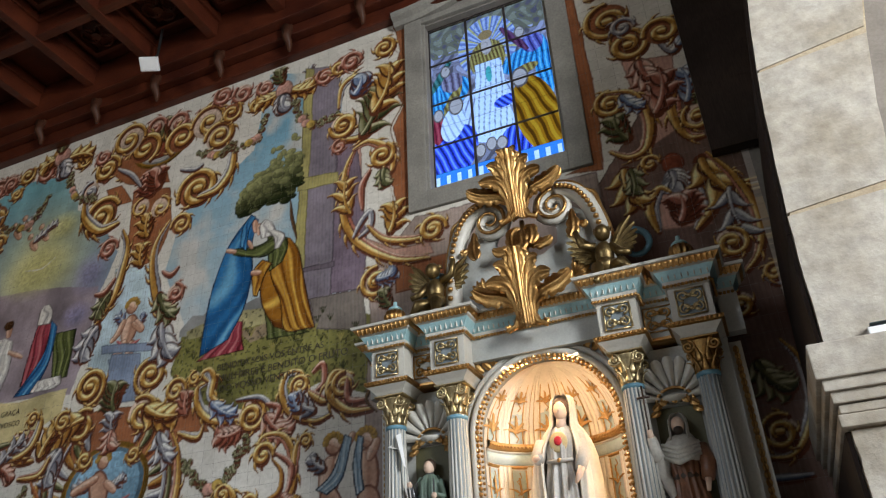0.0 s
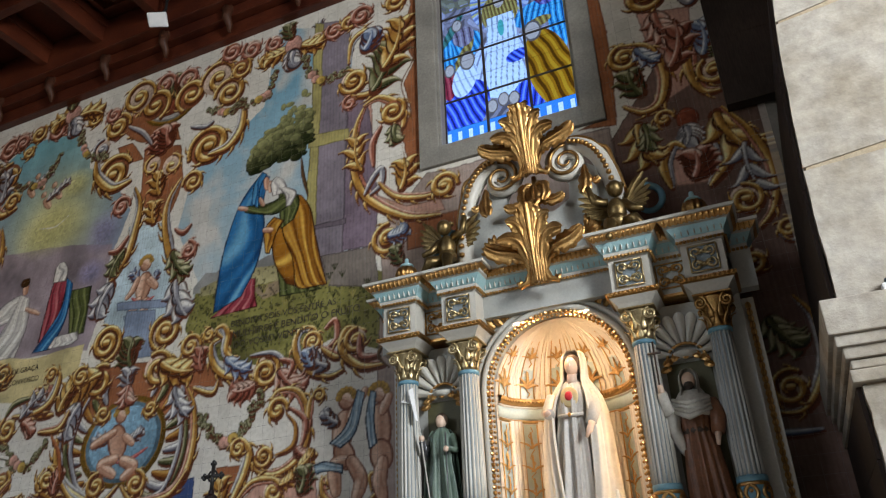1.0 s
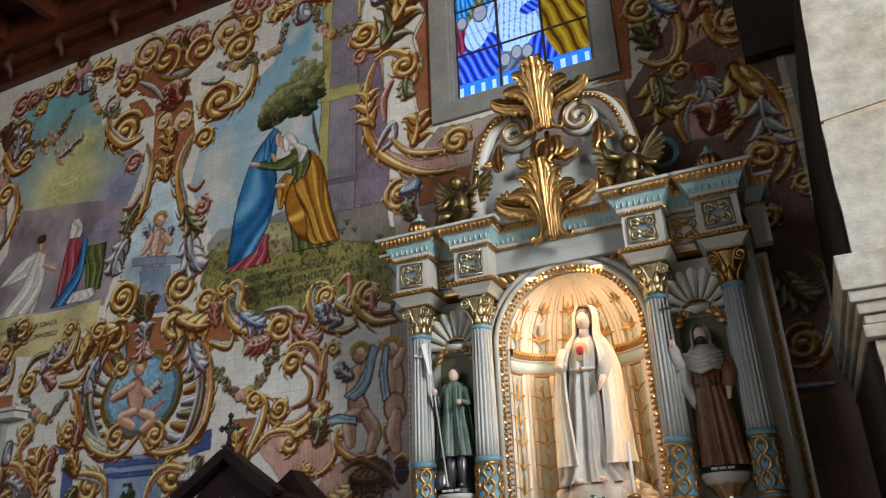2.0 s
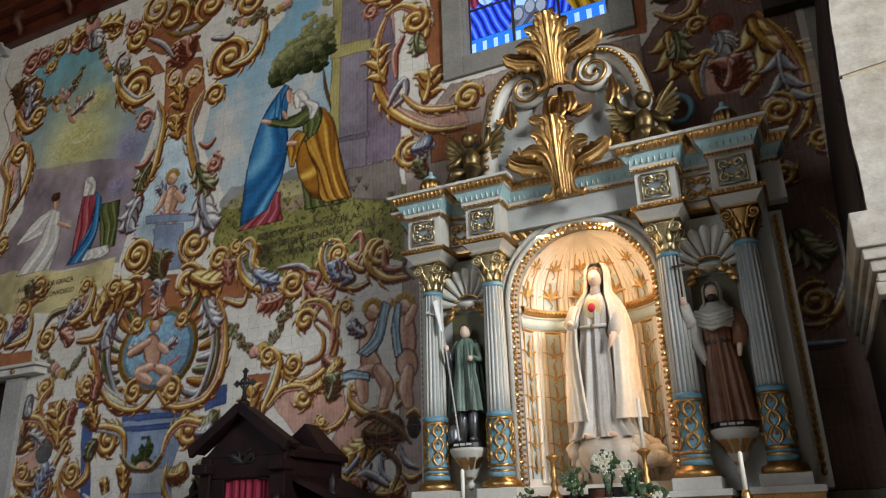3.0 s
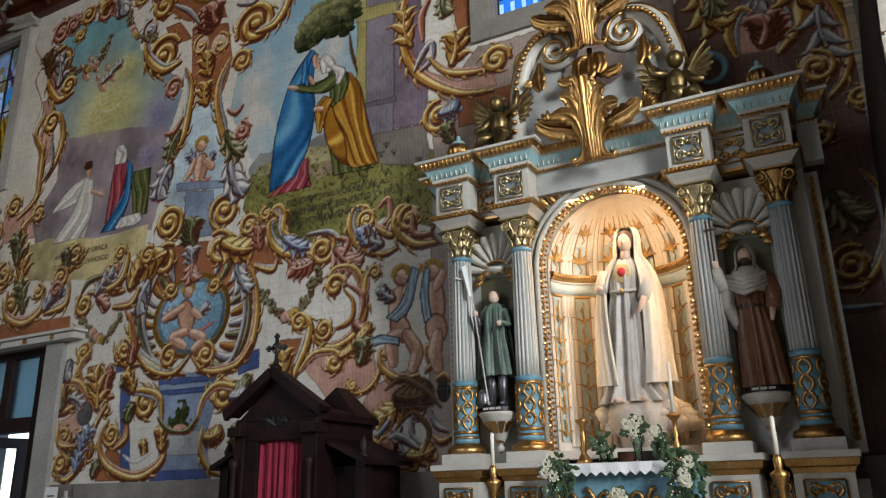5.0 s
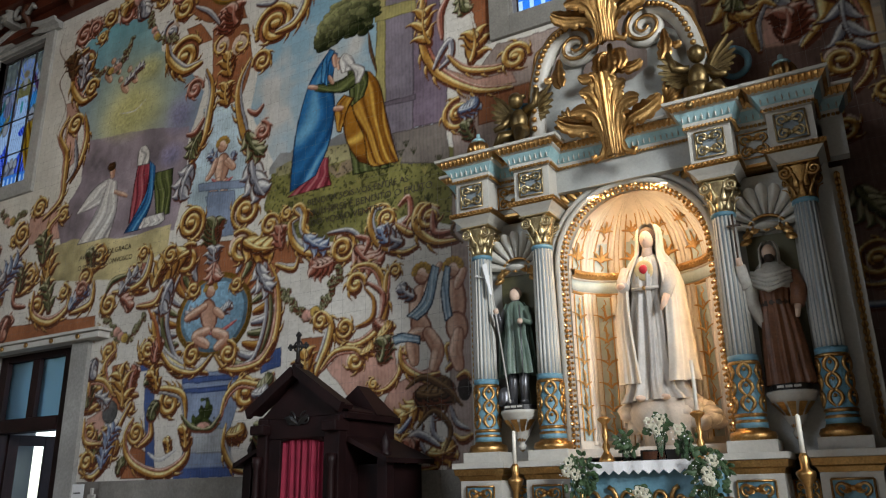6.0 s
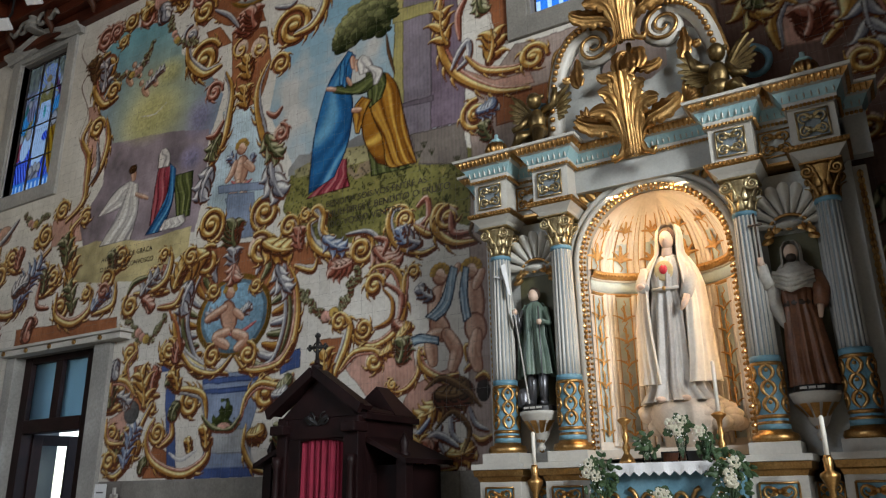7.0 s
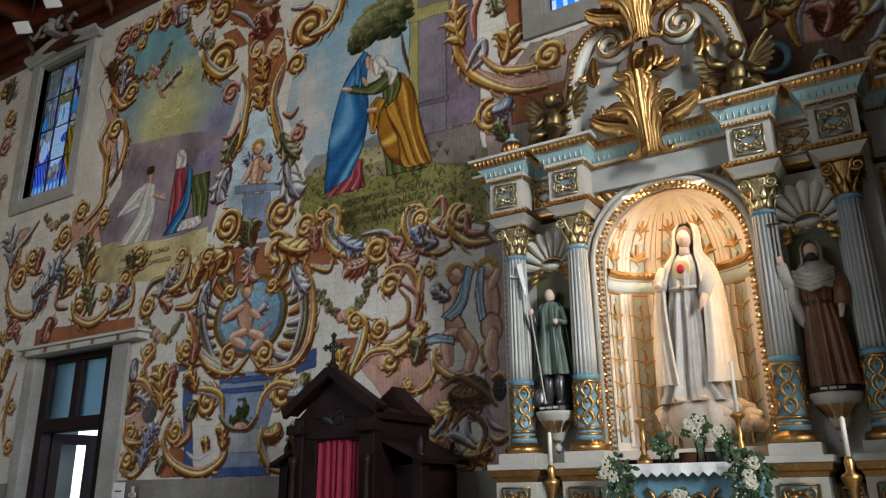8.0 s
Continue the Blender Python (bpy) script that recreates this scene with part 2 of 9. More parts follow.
def frond(bm, base, ang, length, width, y, curl=0.5, out=0.06, thick=0.02, n=8):
    """A carved acanthus leaf in the wall's plane that leans out and curls over at its tip."""
    a = radians(ang)
    d, s = Vector((math.cos(a), 0, math.sin(a))), Vector((-math.sin(a), 0, math.cos(a)))
    rows = []
    for i in range(n + 1):
        t = i / n
        bend = curl * length * t * t
        lobed = 1 + 0.16 * math.sin(t * 9 * math.pi)
        w = width * lobed * (math.sin(math.pi * min(0.12 + 0.82 * t, 0.97)) ** 0.7)
        c = Vector((base[0], y, base[1])) + d * length * (t - 0.12 * t * t) + s * bend
        lift = -out * math.sin(t * math.pi * 0.75) - 0.35 * out * t * t
        rows.append([c + s * w * u + Vector((0, lift - thick * (1 - abs(u)) * (1.2 if u == 0 else 0.5), 0)) for u in (-1, -0.55, -0.2, 0, 0.2, 0.55, 1)])
    front = [[tuple(p) for p in r] for r in rows]
    back = [[(p[0], p[1] + thick, p[2]) for p in r] for r in front]
    grid_skin(bm, front)
    grid_skin(bm, [r[::-1] for r in back])
    return bm


def bead_row(bm, p0, p1, step, r):
    p0, p1 = Vector(p0), Vector(p1)
    n = max(int((p1 - p0).length / step), 1)
    for i in range(n):
        c = p0.lerp(p1, (i + 0.5) / n)
        bmesh.ops.create_icosphere(bm, subdivisions=1, radius=r, matrix=Matrix.Translation(c))
    return bm


def moulding(bm, x0, x1, yf, yb, prof):
    """A moulded band with returns: prof is (projection, height) pairs, laid round a block from x0 to x1, front yf to back yb."""
    rows = []
    for o, z in prof:
        rows.append([(x0 - o, yb, z), (x0 - o, yf - o, z), (x1 + o, yf - o, z), (x1 + o, yb, z)])
    grid_skin(bm, rows)
    n = len(rows)
    bm.faces.new([bm.verts.new(p) for p in rows[-1]])
    bm.faces.new([bm.verts.new(p) for p in rows[0][::-1]])
    return bm
# ---- structure ----
DIM_PLASTER = surface("ochre_plaster", (0.36, 0.32, 0.26), (0.44, 0.40, 0.33), 0.85, 0, 0.8, 25, 0.12, 0.1, 0.05)
def wall_slabs(bm, x0, x1, z0, z1, yf, yb, holes):
    """A thick wall with rectangular openings that go through."""
    xs = sorted({x0, x1, *(h[0] for h in holes), *(h[1] for h in holes)})
    for a, b in zip(xs, xs[1:]):
        cuts = sorted((h[2], h[3]) for h in holes if h[0] <= a and h[1] >= b)
        z = z0
        for c, d in cuts + [(z1, z1)]:
            if c > z:
                box(bm, a, b, yf, yb, z, c)
            z = max(z, d)
    return bm


WIN_R, WIN_L, DOOR = (-2.50, -1.07, 6.08, 8.42), (-11.58, -10.37, 6.08, 8.42), (-10.42, -8.69, 0.0, 3.45)
GROUT = surface("grey_lime_mortar", (0.17, 0.155, 0.14), (0.24, 0.22, 0.20), 0.9, 0, 2, 40, 0.2, 0.2, 0.05)
core = wall_slabs(B(), -17, 7, 0, 9.5, 0.006, 0.135, [WIN_R, WIN_L, DOOR])
# the outer half of each window opening is splayed
wall_slabs(core, -17, 7, 0, 9.5, 0.136, 0.75, [(-3.0, -1.0, 6.0, 9.3), (-12.9, -10.3, 6.0, 9.3), (-10.43, -8.68, 0.0, 3.46)])
wall_north = part("wall_north", core, GROUT)
tagged(wall_north, "thick nave wall clad in painted glazed tiles", "wall", kind="structure")
far_holes = [(-8.2, -4.8, 4.8, 8.4)]
tagged(part("wall_south", wall_slabs(B(), -17, 7, 0, 9.5, -13.2, -12.45, far_holes), DIM_PLASTER), "plain plastered wall on the far side of the nave", "wall", kind="structure")
tagged(part("wall_west", box(B(), -17.6, -17, -13.2, 0.75, 0, 9.5), DIM_PLASTER), "plain plastered end wall of the nave", "wall", kind="structure")
bm = B()
for a, b, c, d in ((-13.2, -8.2, 0, 9.5), (-5.8, -3.3, 0, 9.5), (-1.1, 0.75, 0, 9.5), (-3.3, -1.1, 0, 3.0), (-3.3, -1.1, 8.2, 9.5), (-8.2, -5.8, 0, 3.7), (-8.2, -5.8, 7.6, 9.5)):
    box(bm, 6.4, 7.0, a, b, c, d)
tagged(part("wall_east", bm, DIM_PLASTER), "plastered chancel wall with a tall opening", "wall", kind="structure")
tagged(part("floor", box(B(), -17, 7, -13.2, 0.75, -0.3, 0.0), FLOOR_STONE), "worn stone slab floor of the nave", "floor", kind="structure")

# dado of grey stone slabs under the tiles
dado = thing("dado", "grey stone dado below the painted tiles", "dado", kind="structure")
x = -16.9
while x < 0.6:
    w = 0.9
    if x + w < -10.75 or x > -8.4:
        part("slab", box(B(), max(x, -8.39) if x > -9 else x, min(x + w, 0.62) - 0.004, -0.035, 0.004, 0, 1.77, 0.004), GREY_STONE, dado)
    x += w

# ---- coffered timber ceiling ----
bm = B()
box(bm, -17, 7, -13.2, 0.75, 9.52, 9.7)
for i in range(24):
    x = -16.9 + 1.05 * i
    box(bm, x - 0.07, x + 0.07, -13, -0.42, 9.12, 9.5, 0.012)
    for s in (-1, 1):
        box(bm, x + s * 0.085 - 0.02, x + s * 0.085 + 0.02, -13, -0.42, 9.36, 9.5, 0.008)
for j in range(12):
    y = -1.36 - 0.98 * j
    box(bm, -17, 7, y - 0.06, y + 0.06, 9.14, 9.5, 0.012)
    for s in (-1, 1):
        box(bm, -17, 7, y + s * 0.08 - 0.02, y + s * 0.08 + 0.02, 9.36, 9.5, 0.008)
for i in range(9, 17):
    for j in range(3):
        cx, cy = -16.9 + 1.05 * (i + 0.5), -0.9 - 0.98 * j
        for s in (-1, 1):
            box(bm, cx - 0.3, cx + 0.3, cy + s * 0.27 - 0.03, cy + s * 0.27 + 0.03, 9.40, 9.53, 0.01)
            box(bm, cx + s * 0.27 - 0.03, cx + s * 0.27 + 0.03, cy - 0.24, cy + 0.24, 9.40, 9.53, 0.01)
        for k in range(4):
            tube(bm, [(cx + 0.12 * math.cos(a) + 0.115 * math.cos(k * math.pi / 2), cy + 0.12 * math.sin(a) + 0.115 * math.sin(k * math.pi / 2), 9.46) for a in (2 * math.pi * q / 14 for q in range(15))], 0.018, 5)
        lathe(bm, [(0.0, 0.05), (0.04, 0.045), (0.06, 0.0), (0.06, -0.04)][::-1], cx, cy, 9.44, 10)
tagged(part("ceiling", bm, CEIL_WOOD), "coffered ceiling of reddish brown timber with pierced panels", "ceiling", kind="structure")
plate = thing("wall_plate", "stepped timber cornice under the ceiling", "cornice", kind="structure")
for ya, yb, za, zb in ((-0.42, -0.262, 8.97, 9.5), (-0.26, -0.132, 8.82, 9.3), (-0.13, 0.004, 8.62, 9.2)):
    part("board", box(B(), -17, 7, ya, yb, za, zb, 0.02), CEIL_WOOD, plate)
corbel0 = None
for i in range(15):
    x = -13.72 + 1.05 * i
    if corbel0 is None:
        corbel0 = thing("corbel", "carved dark timber bracket under the ceiling cornice", "bracket", "brackets under the ceiling", at=(x, 0, 0))
        bm = B()
        pts = [(0, -0.14, 8.92), (0, -0.30, 8.90), (0, -0.29, 8.78), (0, -0.22, 8.70), (0, -0.21, 8.60)]
        tube(bm, pts, [0.06, 0.075, 0.06, 0.045, 0.02], 8)
        part("scroll", bm, PANEL_WOOD, corbel0, smooth=True)
        part("block", box(B(), -0.07, 0.07, -0.3, -0.12, 8.86, 8.97, 0.012), PANEL_WOOD, corbel0)
    else:
        copy_thing(corbel0, Matrix.Translation((x, 0, 0)))

# ---- stone arch and pier beside the altar ----
def arch_x(z):
    """Outer edge of the arch ring: upright to the springing, then bending towards the opening."""
    return 0.452 if z < 3.05 else 0.452 + 0.030 * (z - 3.05) ** 2


def arch_in(z):
    return 1.02 if z < 3.05 else 1.02 + 0.055 * (z - 3.05) ** 2


pier = thing("stone_pier", "tall pier and arch of pale weathered granite blocks", "pier", kind="structure")
bm = B()
zs = [0.0] + [3.05 + 0.1 * i for i in range(64)]
for a, b in zip(zs, zs[1:]):
    faces(bm, [(arch_x(a) + 0.012, -1.79, a), (arch_in(a) - 0.012, -1.79, a), (arch_in(b) - 0.012, -1.79, b), (arch_x(b) + 0.012, -1.79, b)], [(0, 1, 2, 3)])
    faces(bm, [(arch_x(a) + 0.012, 0.0, a), (arch_x(a) + 0.012, -1.79, a), (arch_x(b) + 0.012, -1.79, b), (arch_x(b) + 0.012, 0.0, b)], [(0, 1, 2, 3)])
    faces(bm, [(arch_in(a) - 0.012, 0.0, a), (arch_in(a) - 0.012, -1.79, a), (arch_in(b) - 0.012, -1.79, b), (arch_in(b) - 0.012, 0.0, b)], [(3, 2, 1, 0)])
part("mortar_core", bm, MORTAR, pier)
random.seed(5)
edges = [0.0, 0.55, 1.1, 1.65, 2.2, 2.62, 3.05, 3.87, 4.93, 6.0, 7.0, 8.1, 9.3]
for k, (a, b) in enumerate(zip(edges, edges[1:])):
    for y0, y1 in ((-1.8, -0.92), (-0.91, -0.002)):
        bm = B()
        g, tilt = 0.011, 0.0 if b < 3.1 else 0.035 * (k - 5)
        n, rows = 6, []
        for i in range(n + 1):
            z = a + g + (b - a - 2 * g) * i / n
            w = lambda q: random.uniform(-0.004, 0.004)
            rows.append([(arch_x(z) + w(0), y1, z), (arch_x(z) + w(0), y0, z), (arch_in(z) + w(0), y0, z + tilt), (arch_in(z) + w(0), y1, z + tilt)])
        grid_skin(bm, rows, True, True)
        bmesh.ops.bevel(bm, geom=[e for e in bm.edges if e.calc_face_angle(0) > 0.6], offset=0.008, segments=2, affect="EDGES")
        part("stone", bm, STONE, pier)
impost = B()
for o, z0, z1 in ((0.10, 2.86, 3.05), (0.075, 2.80, 2.86), (0.05, 2.74, 2.80), (0.03, 2.69, 2.735), (0.045, 2.62, 2.685)):
    box(impost, 0.452 - o, 1.02 + o, -1.8 - o, -0.002, z0, z1, 0.008)
part("impost", impost, STONE, pier, "moulded granite impost with a worn edge")
lf = thing("wall_floodlight", "small white floodlight resting on the stone impost", "floodlight")
part("housing", box(B(), 0.66, 0.86, -1.86, -1.72, 3.053, 3.10, 0.008), WHITE_PAINT, lf)
part("lens", box(B(), 0.675, 0.845, -1.866, -1.74, 3.103, 3.118, 0.004), FROST, lf)

# ---- stained glass windows ----
def paint_mesh(name, verts, quads, cols, mat, parent=None):
    me = bpy.data.meshes.new(name)
    me.from_pydata(verts, [], quads)
    at = me.color_attributes.new("paint", "FLOAT_COLOR", "POINT")
    flat = np.ones((len(verts), 4), np.float32)
    flat[:, :3] = cols
    at.data.foreach_set("color", flat.ravel())
    me.materials.append(mat)
    ob = new(name, me)
    if parent:
        ob.parent = parent
    return ob


def glass_picture(u, v, seed):
    """Colours of a leaded picture window: cloudy top, a pale robed shape in rays, blue and gold drapery below."""
    c = np.zeros(u.shape + (3,))
    def put(mask, col):
        c[mask] = col
    # cloud bank with curled edges, brown above and mauve below
    curl = np.sin(u * 34 + 2.2 * np.sin(v * 29)) * np.sin(v * 45 + 2.0 * np.sin(u * 23))
    c[:] = (0.30, 0.24, 0.25)
    put(v > 0.80, (0.19, 0.155, 0.09))
    put(curl > 0.25, (0.44, 0.37, 0.40)); put((curl > 0.3) & (v > 0.82), (0.30, 0.25, 0.15)); put(curl < -0.5, (0.13, 0.10, 0.10))
    line = np.abs(curl - 0.25) < 0.06
    # white rays behind the tall pale form
    du, dv = u - 0.50, v - 0.78
    ang, rad = np.arctan2(dv * 1.3, du), np.hypot(du, dv * 1.3)
    m = rad < 0.25
    put(m, (0.50, 0.50, 0.58)); put(m & (np.sin(ang * 30) > 0.1), (0.20, 0.24, 0.42)); put(m & (np.sin(ang * 15) > 0.8), (0.60, 0.48, 0.20))
    veil = (np.abs(u - 0.49) < 0.30) & (v > 0.24) & (v < 0.60 - 0.5 * np.abs(u - 0.49))
    fan = np.sin(np.arctan2(v - 0.75, u - 0.49) * 46)
    put(veil, (0.74, 0.74, 0.80)); put(veil & (fan > 0.6), (0.34, 0.34, 0.40))

    def folds(mask, colours, slope, rate):
        wave = np.sin((u + slope * v) * rate * 2.3 + 0.9 * np.sin(v * 13 + u * 8) + 0.4 * np.sin(v * 31 - u * 17))
        put(mask, colours[1]); put(mask & (wave > 0.62), colours[2]); put(mask & (wave < -0.78), colours[0])
        put(mask & (np.abs(wave + 0.78) < 0.08), tuple(0.3 * q for q in colours[0]))

    def oval(a, b, ra, rb, lean=0.0):
        return np.hypot((u - a - lean * (v - b)) / ra, (v - b) / rb) < 1

    cyan = ((0.02, 0.12, 0.28), (0.04, 0.30, 0.52), (0.16, 0.52, 0.72))
    ochre = ((0.16, 0.08, 0.02), (0.34, 0.21, 0.05), (0.52, 0.36, 0.10))
    royal = ((0.015, 0.02, 0.20), (0.05, 0.09, 0.55), (0.20, 0.30, 0.86))
    saffron = ((0.12, 0.035, 0.003), (0.40, 0.145, 0.006), (0.60, 0.27, 0.015))
    white = ((0.56, 0.60, 0.66), (0.95, 0.96, 1.0), (1.0, 1.0, 1.0))
    violet = ((0.05, 0.04, 0.16), (0.15, 0.13, 0.36), (0.28, 0.26, 0.52))
    folds(oval(0.15, 0.55, 0.17, 0.10, 0.5), cyan, 0.5, 60)
    folds(oval(0.17, 0.50, 0.05, 0.10, 0.8), ochre, 0.4, 60)
    folds(oval(0.05, 0.48, 0.05, 0.14), cyan, 0.1, 70)
    folds(oval(0.75, 0.62, 0.15, 0.07, 0.6), cyan, -0.5, 60)
    folds(oval(0.93, 0.54, 0.07, 0.20), cyan, 0.1, 60)
    folds(oval(0.78, 0.56, 0.10, 0.03, 1.2), ochre, 0.4, 60)
    folds(oval(0.86, 0.71, 0.09, 0.06), violet, 0.4, 50)
    folds(oval(0.18, 0.62, 0.09, 0.06), ((0.12, 0.08, 0.10), (0.28, 0.20, 0.24), (0.40, 0.32, 0.34)), 0.3, 50)
    folds(oval(0.08, 0.67, 0.04, 0.10, 1.0), ((0.02, 0.07, 0.05), (0.05, 0.16, 0.12), (0.10, 0.26, 0.20)), 0.5, 60)
    folds(oval(0.72, 0.77, 0.04, 0.10, -1.0), ((0.05, 0.01, 0.03), (0.12, 0.03, 0.07), (0.2, 0.07, 0.12)), 0.5, 60)
    # the tall pale form with its brown mantle and crown
    folds(oval(0.49, 0.70, 0.15, 0.12), ochre, 0.2, 90)
    folds((np.abs(u - 0.49) < 0.11 + 0.10 * (0.66 - v)) & (v > 0.22) & (v < 0.68), white, -0.12, 62)
    put(oval(0.49, 0.60, 0.025, 0.05), (0.10, 0.46, 0.36))
    put(oval(0.49, 0.78, 0.045, 0.055), (0.62, 0.45, 0.34))
    put(oval(0.49, 0.855, 0.06, 0.03), (0.40, 0.22, 0.08))
    moon = oval(0.50, 0.27, 0.20, 0.07) & ~oval(0.50, 0.305, 0.19, 0.07)
    put(moon, (0.80, 0.82, 0.88))
    # kneeling forms
    folds(oval(0.15, 0.19, 0.20, 0.16, 0.4), royal, 0.7, 46)
    folds(oval(0.66, 0.17, 0.13, 0.09), royal, -0.4, 46)
    folds(oval(0.04, 0.37, 0.06, 0.10), ((0.18, 0.01, 0.02), (0.40, 0.03, 0.05), (0.52, 0.08, 0.08)), 0.2, 60)
    folds(oval(0.17, 0.37, 0.10, 0.10, 0.3), white, 0.5, 50)
    folds(oval(0.60, 0.41, 0.09, 0.035, 0.5), royal, 1.5, 50)
    folds(oval(0.83, 0.29, 0.17, 0.23, -0.25), saffron, 0.6, 30)
    for a, b, r in ((0.05, 0.44, 0.035), (0.20, 0.47, 0.05), (0.73, 0.52, 0.055), (0.77, 0.80, 0.035), (0.13, 0.70, 0.035), (0.37, 0.17, 0.035), (0.46, 0.19, 0.035), (0.54, 0.18, 0.035)):
        put(oval(a, b, r * 1.25, r * 1.1), (0.16, 0.11, 0.08)); put(oval(a, b, r, r * 0.9), (0.58, 0.43, 0.33))
    base = (v < 0.105)
    put(base, (0.06, 0.26, 0.60)); put(base & (np.sin(u * 74) > 0.3) & (v > 0.03) & (v < 0.085), (0.85, 0.92, 0.92))
    lead = (np.abs((u * 12) % 1 - 0.5) > 0.487) | (np.abs((v * 19) % 1 - 0.5) > 0.487)
    c[line & (v > 0.6)] *= 0.6
    c = np.clip(1.2 * c ** 1.0, 0, 1)
    c[lead] *= 0.45
    return c


def stained_window(name, hole, label, dim):
    x0, x1, z0, z1 = hole
    w = thing(name, label, "stained window", kind="structure")
    nx, nz = 3, 4
    for i in range(nx):
        for j in range(nz):
            a, b = x0 + (x1 - x0) * i / nx, x0 + (x1 - x0) * (i + 1) / nx
            c, d = z0 + (z1 - z0) * j / nz, z0 + (z1 - z0) * (j + 1) / nz
            n, m = 76, 94
            X, Z = np.meshgrid(np.linspace(a, b, n), np.linspace(c, d, m))
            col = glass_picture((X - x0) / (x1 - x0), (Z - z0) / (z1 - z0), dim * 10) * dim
            V = np.stack([X, np.full_like(X, 0.12), Z], -1).reshape(-1, 3)
            I = np.arange(n * m).reshape(m, n)
            Q = np.stack([I[:-1, :-1], I[:-1, 1:], I[1:, 1:], I[1:, :-1]], -1).reshape(-1, 4)
            paint_mesh("pane", V.tolist(), Q.tolist(), col.reshape(-1, 3), STAINED, w)
    for i in range(nx + 1):
        x = x0 + (x1 - x0) * i / nx
        part("lead_bar", box(B(), x - 0.014, x + 0.014, 0.095, 0.115, z0, z1, 0.004), LEAD, w)
    for j in range(nz + 1):
        z = z0 + (z1 - z0) * j / nz
        part("glazing_bar", box(B(), x0, x1, 0.085, 0.094, z - 0.012, z + 0.012, 0.003), LEAD, w)
    f = B()
    o = 0.25
    for s in ((x0 - o, x0 - 0.03, z0 - o, z1 + 0.1), (x1 + 0.03, x1 + o, z0 - o, z1 + 0.1)):
        box(f, s[0], s[1], -0.05, 0.02, s[2], s[3], 0.012)
    box(f, x0 - 0.032, x1 + 0.032, -0.048, 0.02, z0 - o, z0 - 0.03, 0.01)
    box(f, x0 - 0.032, x1 + 0.032, -0.048, 0.02, z1 + 0.02, z1 + 0.1, 0.01)
    for s in ((x0 - 0.032, x0, z0 - 0.03, z1 + 0.02), (x1, x1 + 0.032, z0 - 0.03, z1 + 0.02)):
        box(f, s[0], s[1], -0.02, 0.125, s[2], s[3], 0.006)
    part("stone_surround", f, GREY_STONE if dim > 0.6 else MID_STONE, w)
    # swept pediment over the opening, with a crest and two volutes
    p = B()
    xm, rows = (x0 + x1) / 2, []
    for i in range(25):
        t = i / 24
        x = x0 - o - 0.12 + (x1 - x0 + 2 * o + 0.24) * t
        h = 8.56 + 0.16 * math.exp(-((t - 0.5) / 0.24) ** 2)
        rows.append([(x, 0.0, h - 0.06), (x, -0.07, h - 0.06), (x, -0.09, h), (x, -0.15, h + 0.03), (x, -0.17, h + 0.09), (x, 0.0, h + 0.09)])
    grid_skin(p, rows, True, True)
    part("pediment", p, GREY_STONE if dim > 0.6 else MID_STONE, w)
    c = B()
    lathe(c, [(0.10, 0), (0.12, 0.05), (0.06, 0.12), (0.09, 0.2), (0.07, 0.34), (0.03, 0.46), (0.0, 0.5)], xm, -0.30, 8.80, 12)
    box(c, xm - 0.09, xm + 0.09, -0.39, -0.1, 8.74, 8.81, 0.01)
    for s in (-1, 1):
        tube(c, [(xm + s * (0.25 + 0.1 * math.cos(a)), -0.3, 8.86 + 0.1 * math.sin(a)) for a in (2 * math.pi * q / 16 for q in range(15))], [0.03] * 15, 6)
        tube(c, [(xm + s * 0.35, -0.3, 8.85), (xm + s * 0.5, -0.3, 8.78), (xm + s * 0.62, -0.3, 8.9), (xm + s * 0.66, -0.3, 8.82)], 0.035, 6)
    part("crest", c, GREY_STONE, w, "grey stone crest with volutes", True)
    return w


stained_window("window_1", WIN_R, "leaded stained glass window glowing blue, white and gold", 1.0)
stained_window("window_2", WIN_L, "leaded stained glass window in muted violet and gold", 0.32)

# ---- door ----
door = thing("door_1", "dark wooden double door with frosted transom panes, standing open", "door", kind="structure")
dx0, dx1, dz = DOOR[0], DOOR[1], DOOR[3]
f = B()
for a, b in ((dx0 - 0.2, dx0 + 0.005), (dx1 - 0.005, dx1 + 0.32)):
    box(f, a, b, -0.06, 0.10, 0, dz - 0.002, 0.012)
part("stone_jamb", f, MID_STONE, door)
f = B()
box(f, -10.64, -8.07, -0.16, 0.10, 3.452, 3.53, 0.01)
box(f, -10.69, -8.02, -0.2, 0.004, 3.532, 3.57, 0.008)
lint = part("lintel", f, PALE_STONE, door, "pale stone lintel shelf with small bosses")
for i in range(5):
    bmv = B()
    lathe(bmv, [(0.0, 0), (0.025, 0.004), (0.035, 0.02), (0.03, 0.03)][::-1], 0, 0, 0, 10)
    o = part("boss", bmv, OLD_GOLD, lint, smooth=True)
    o.matrix_local = pose(dx0 - 0.1 + 0.52 * i, -0.155, 3.492, 90, 0, 0)
f = B()
for a, b in ((dx0, dx0 + 0.16), (dx1 - 0.34, dx1)):
    box(f, a, b, 0.10, 0.28, 0, dz, 0.012)
box(f, dx0 + 0.16, dx1 - 0.34, 0.102, 0.278, dz - 0.09, dz, 0.01)
box(f, dx0 + 0.16, dx1 - 0.34, 0.09, 0.28, 2.42, 2.60, 0.012)
DM = (dx0 + dx1) / 2 - 0.09
box(f, DM - 0.075, DM + 0.075, 0.11, 0.27, 2.60, dz - 0.09, 0.01)
part("frame", f, DARK_WOOD, door)
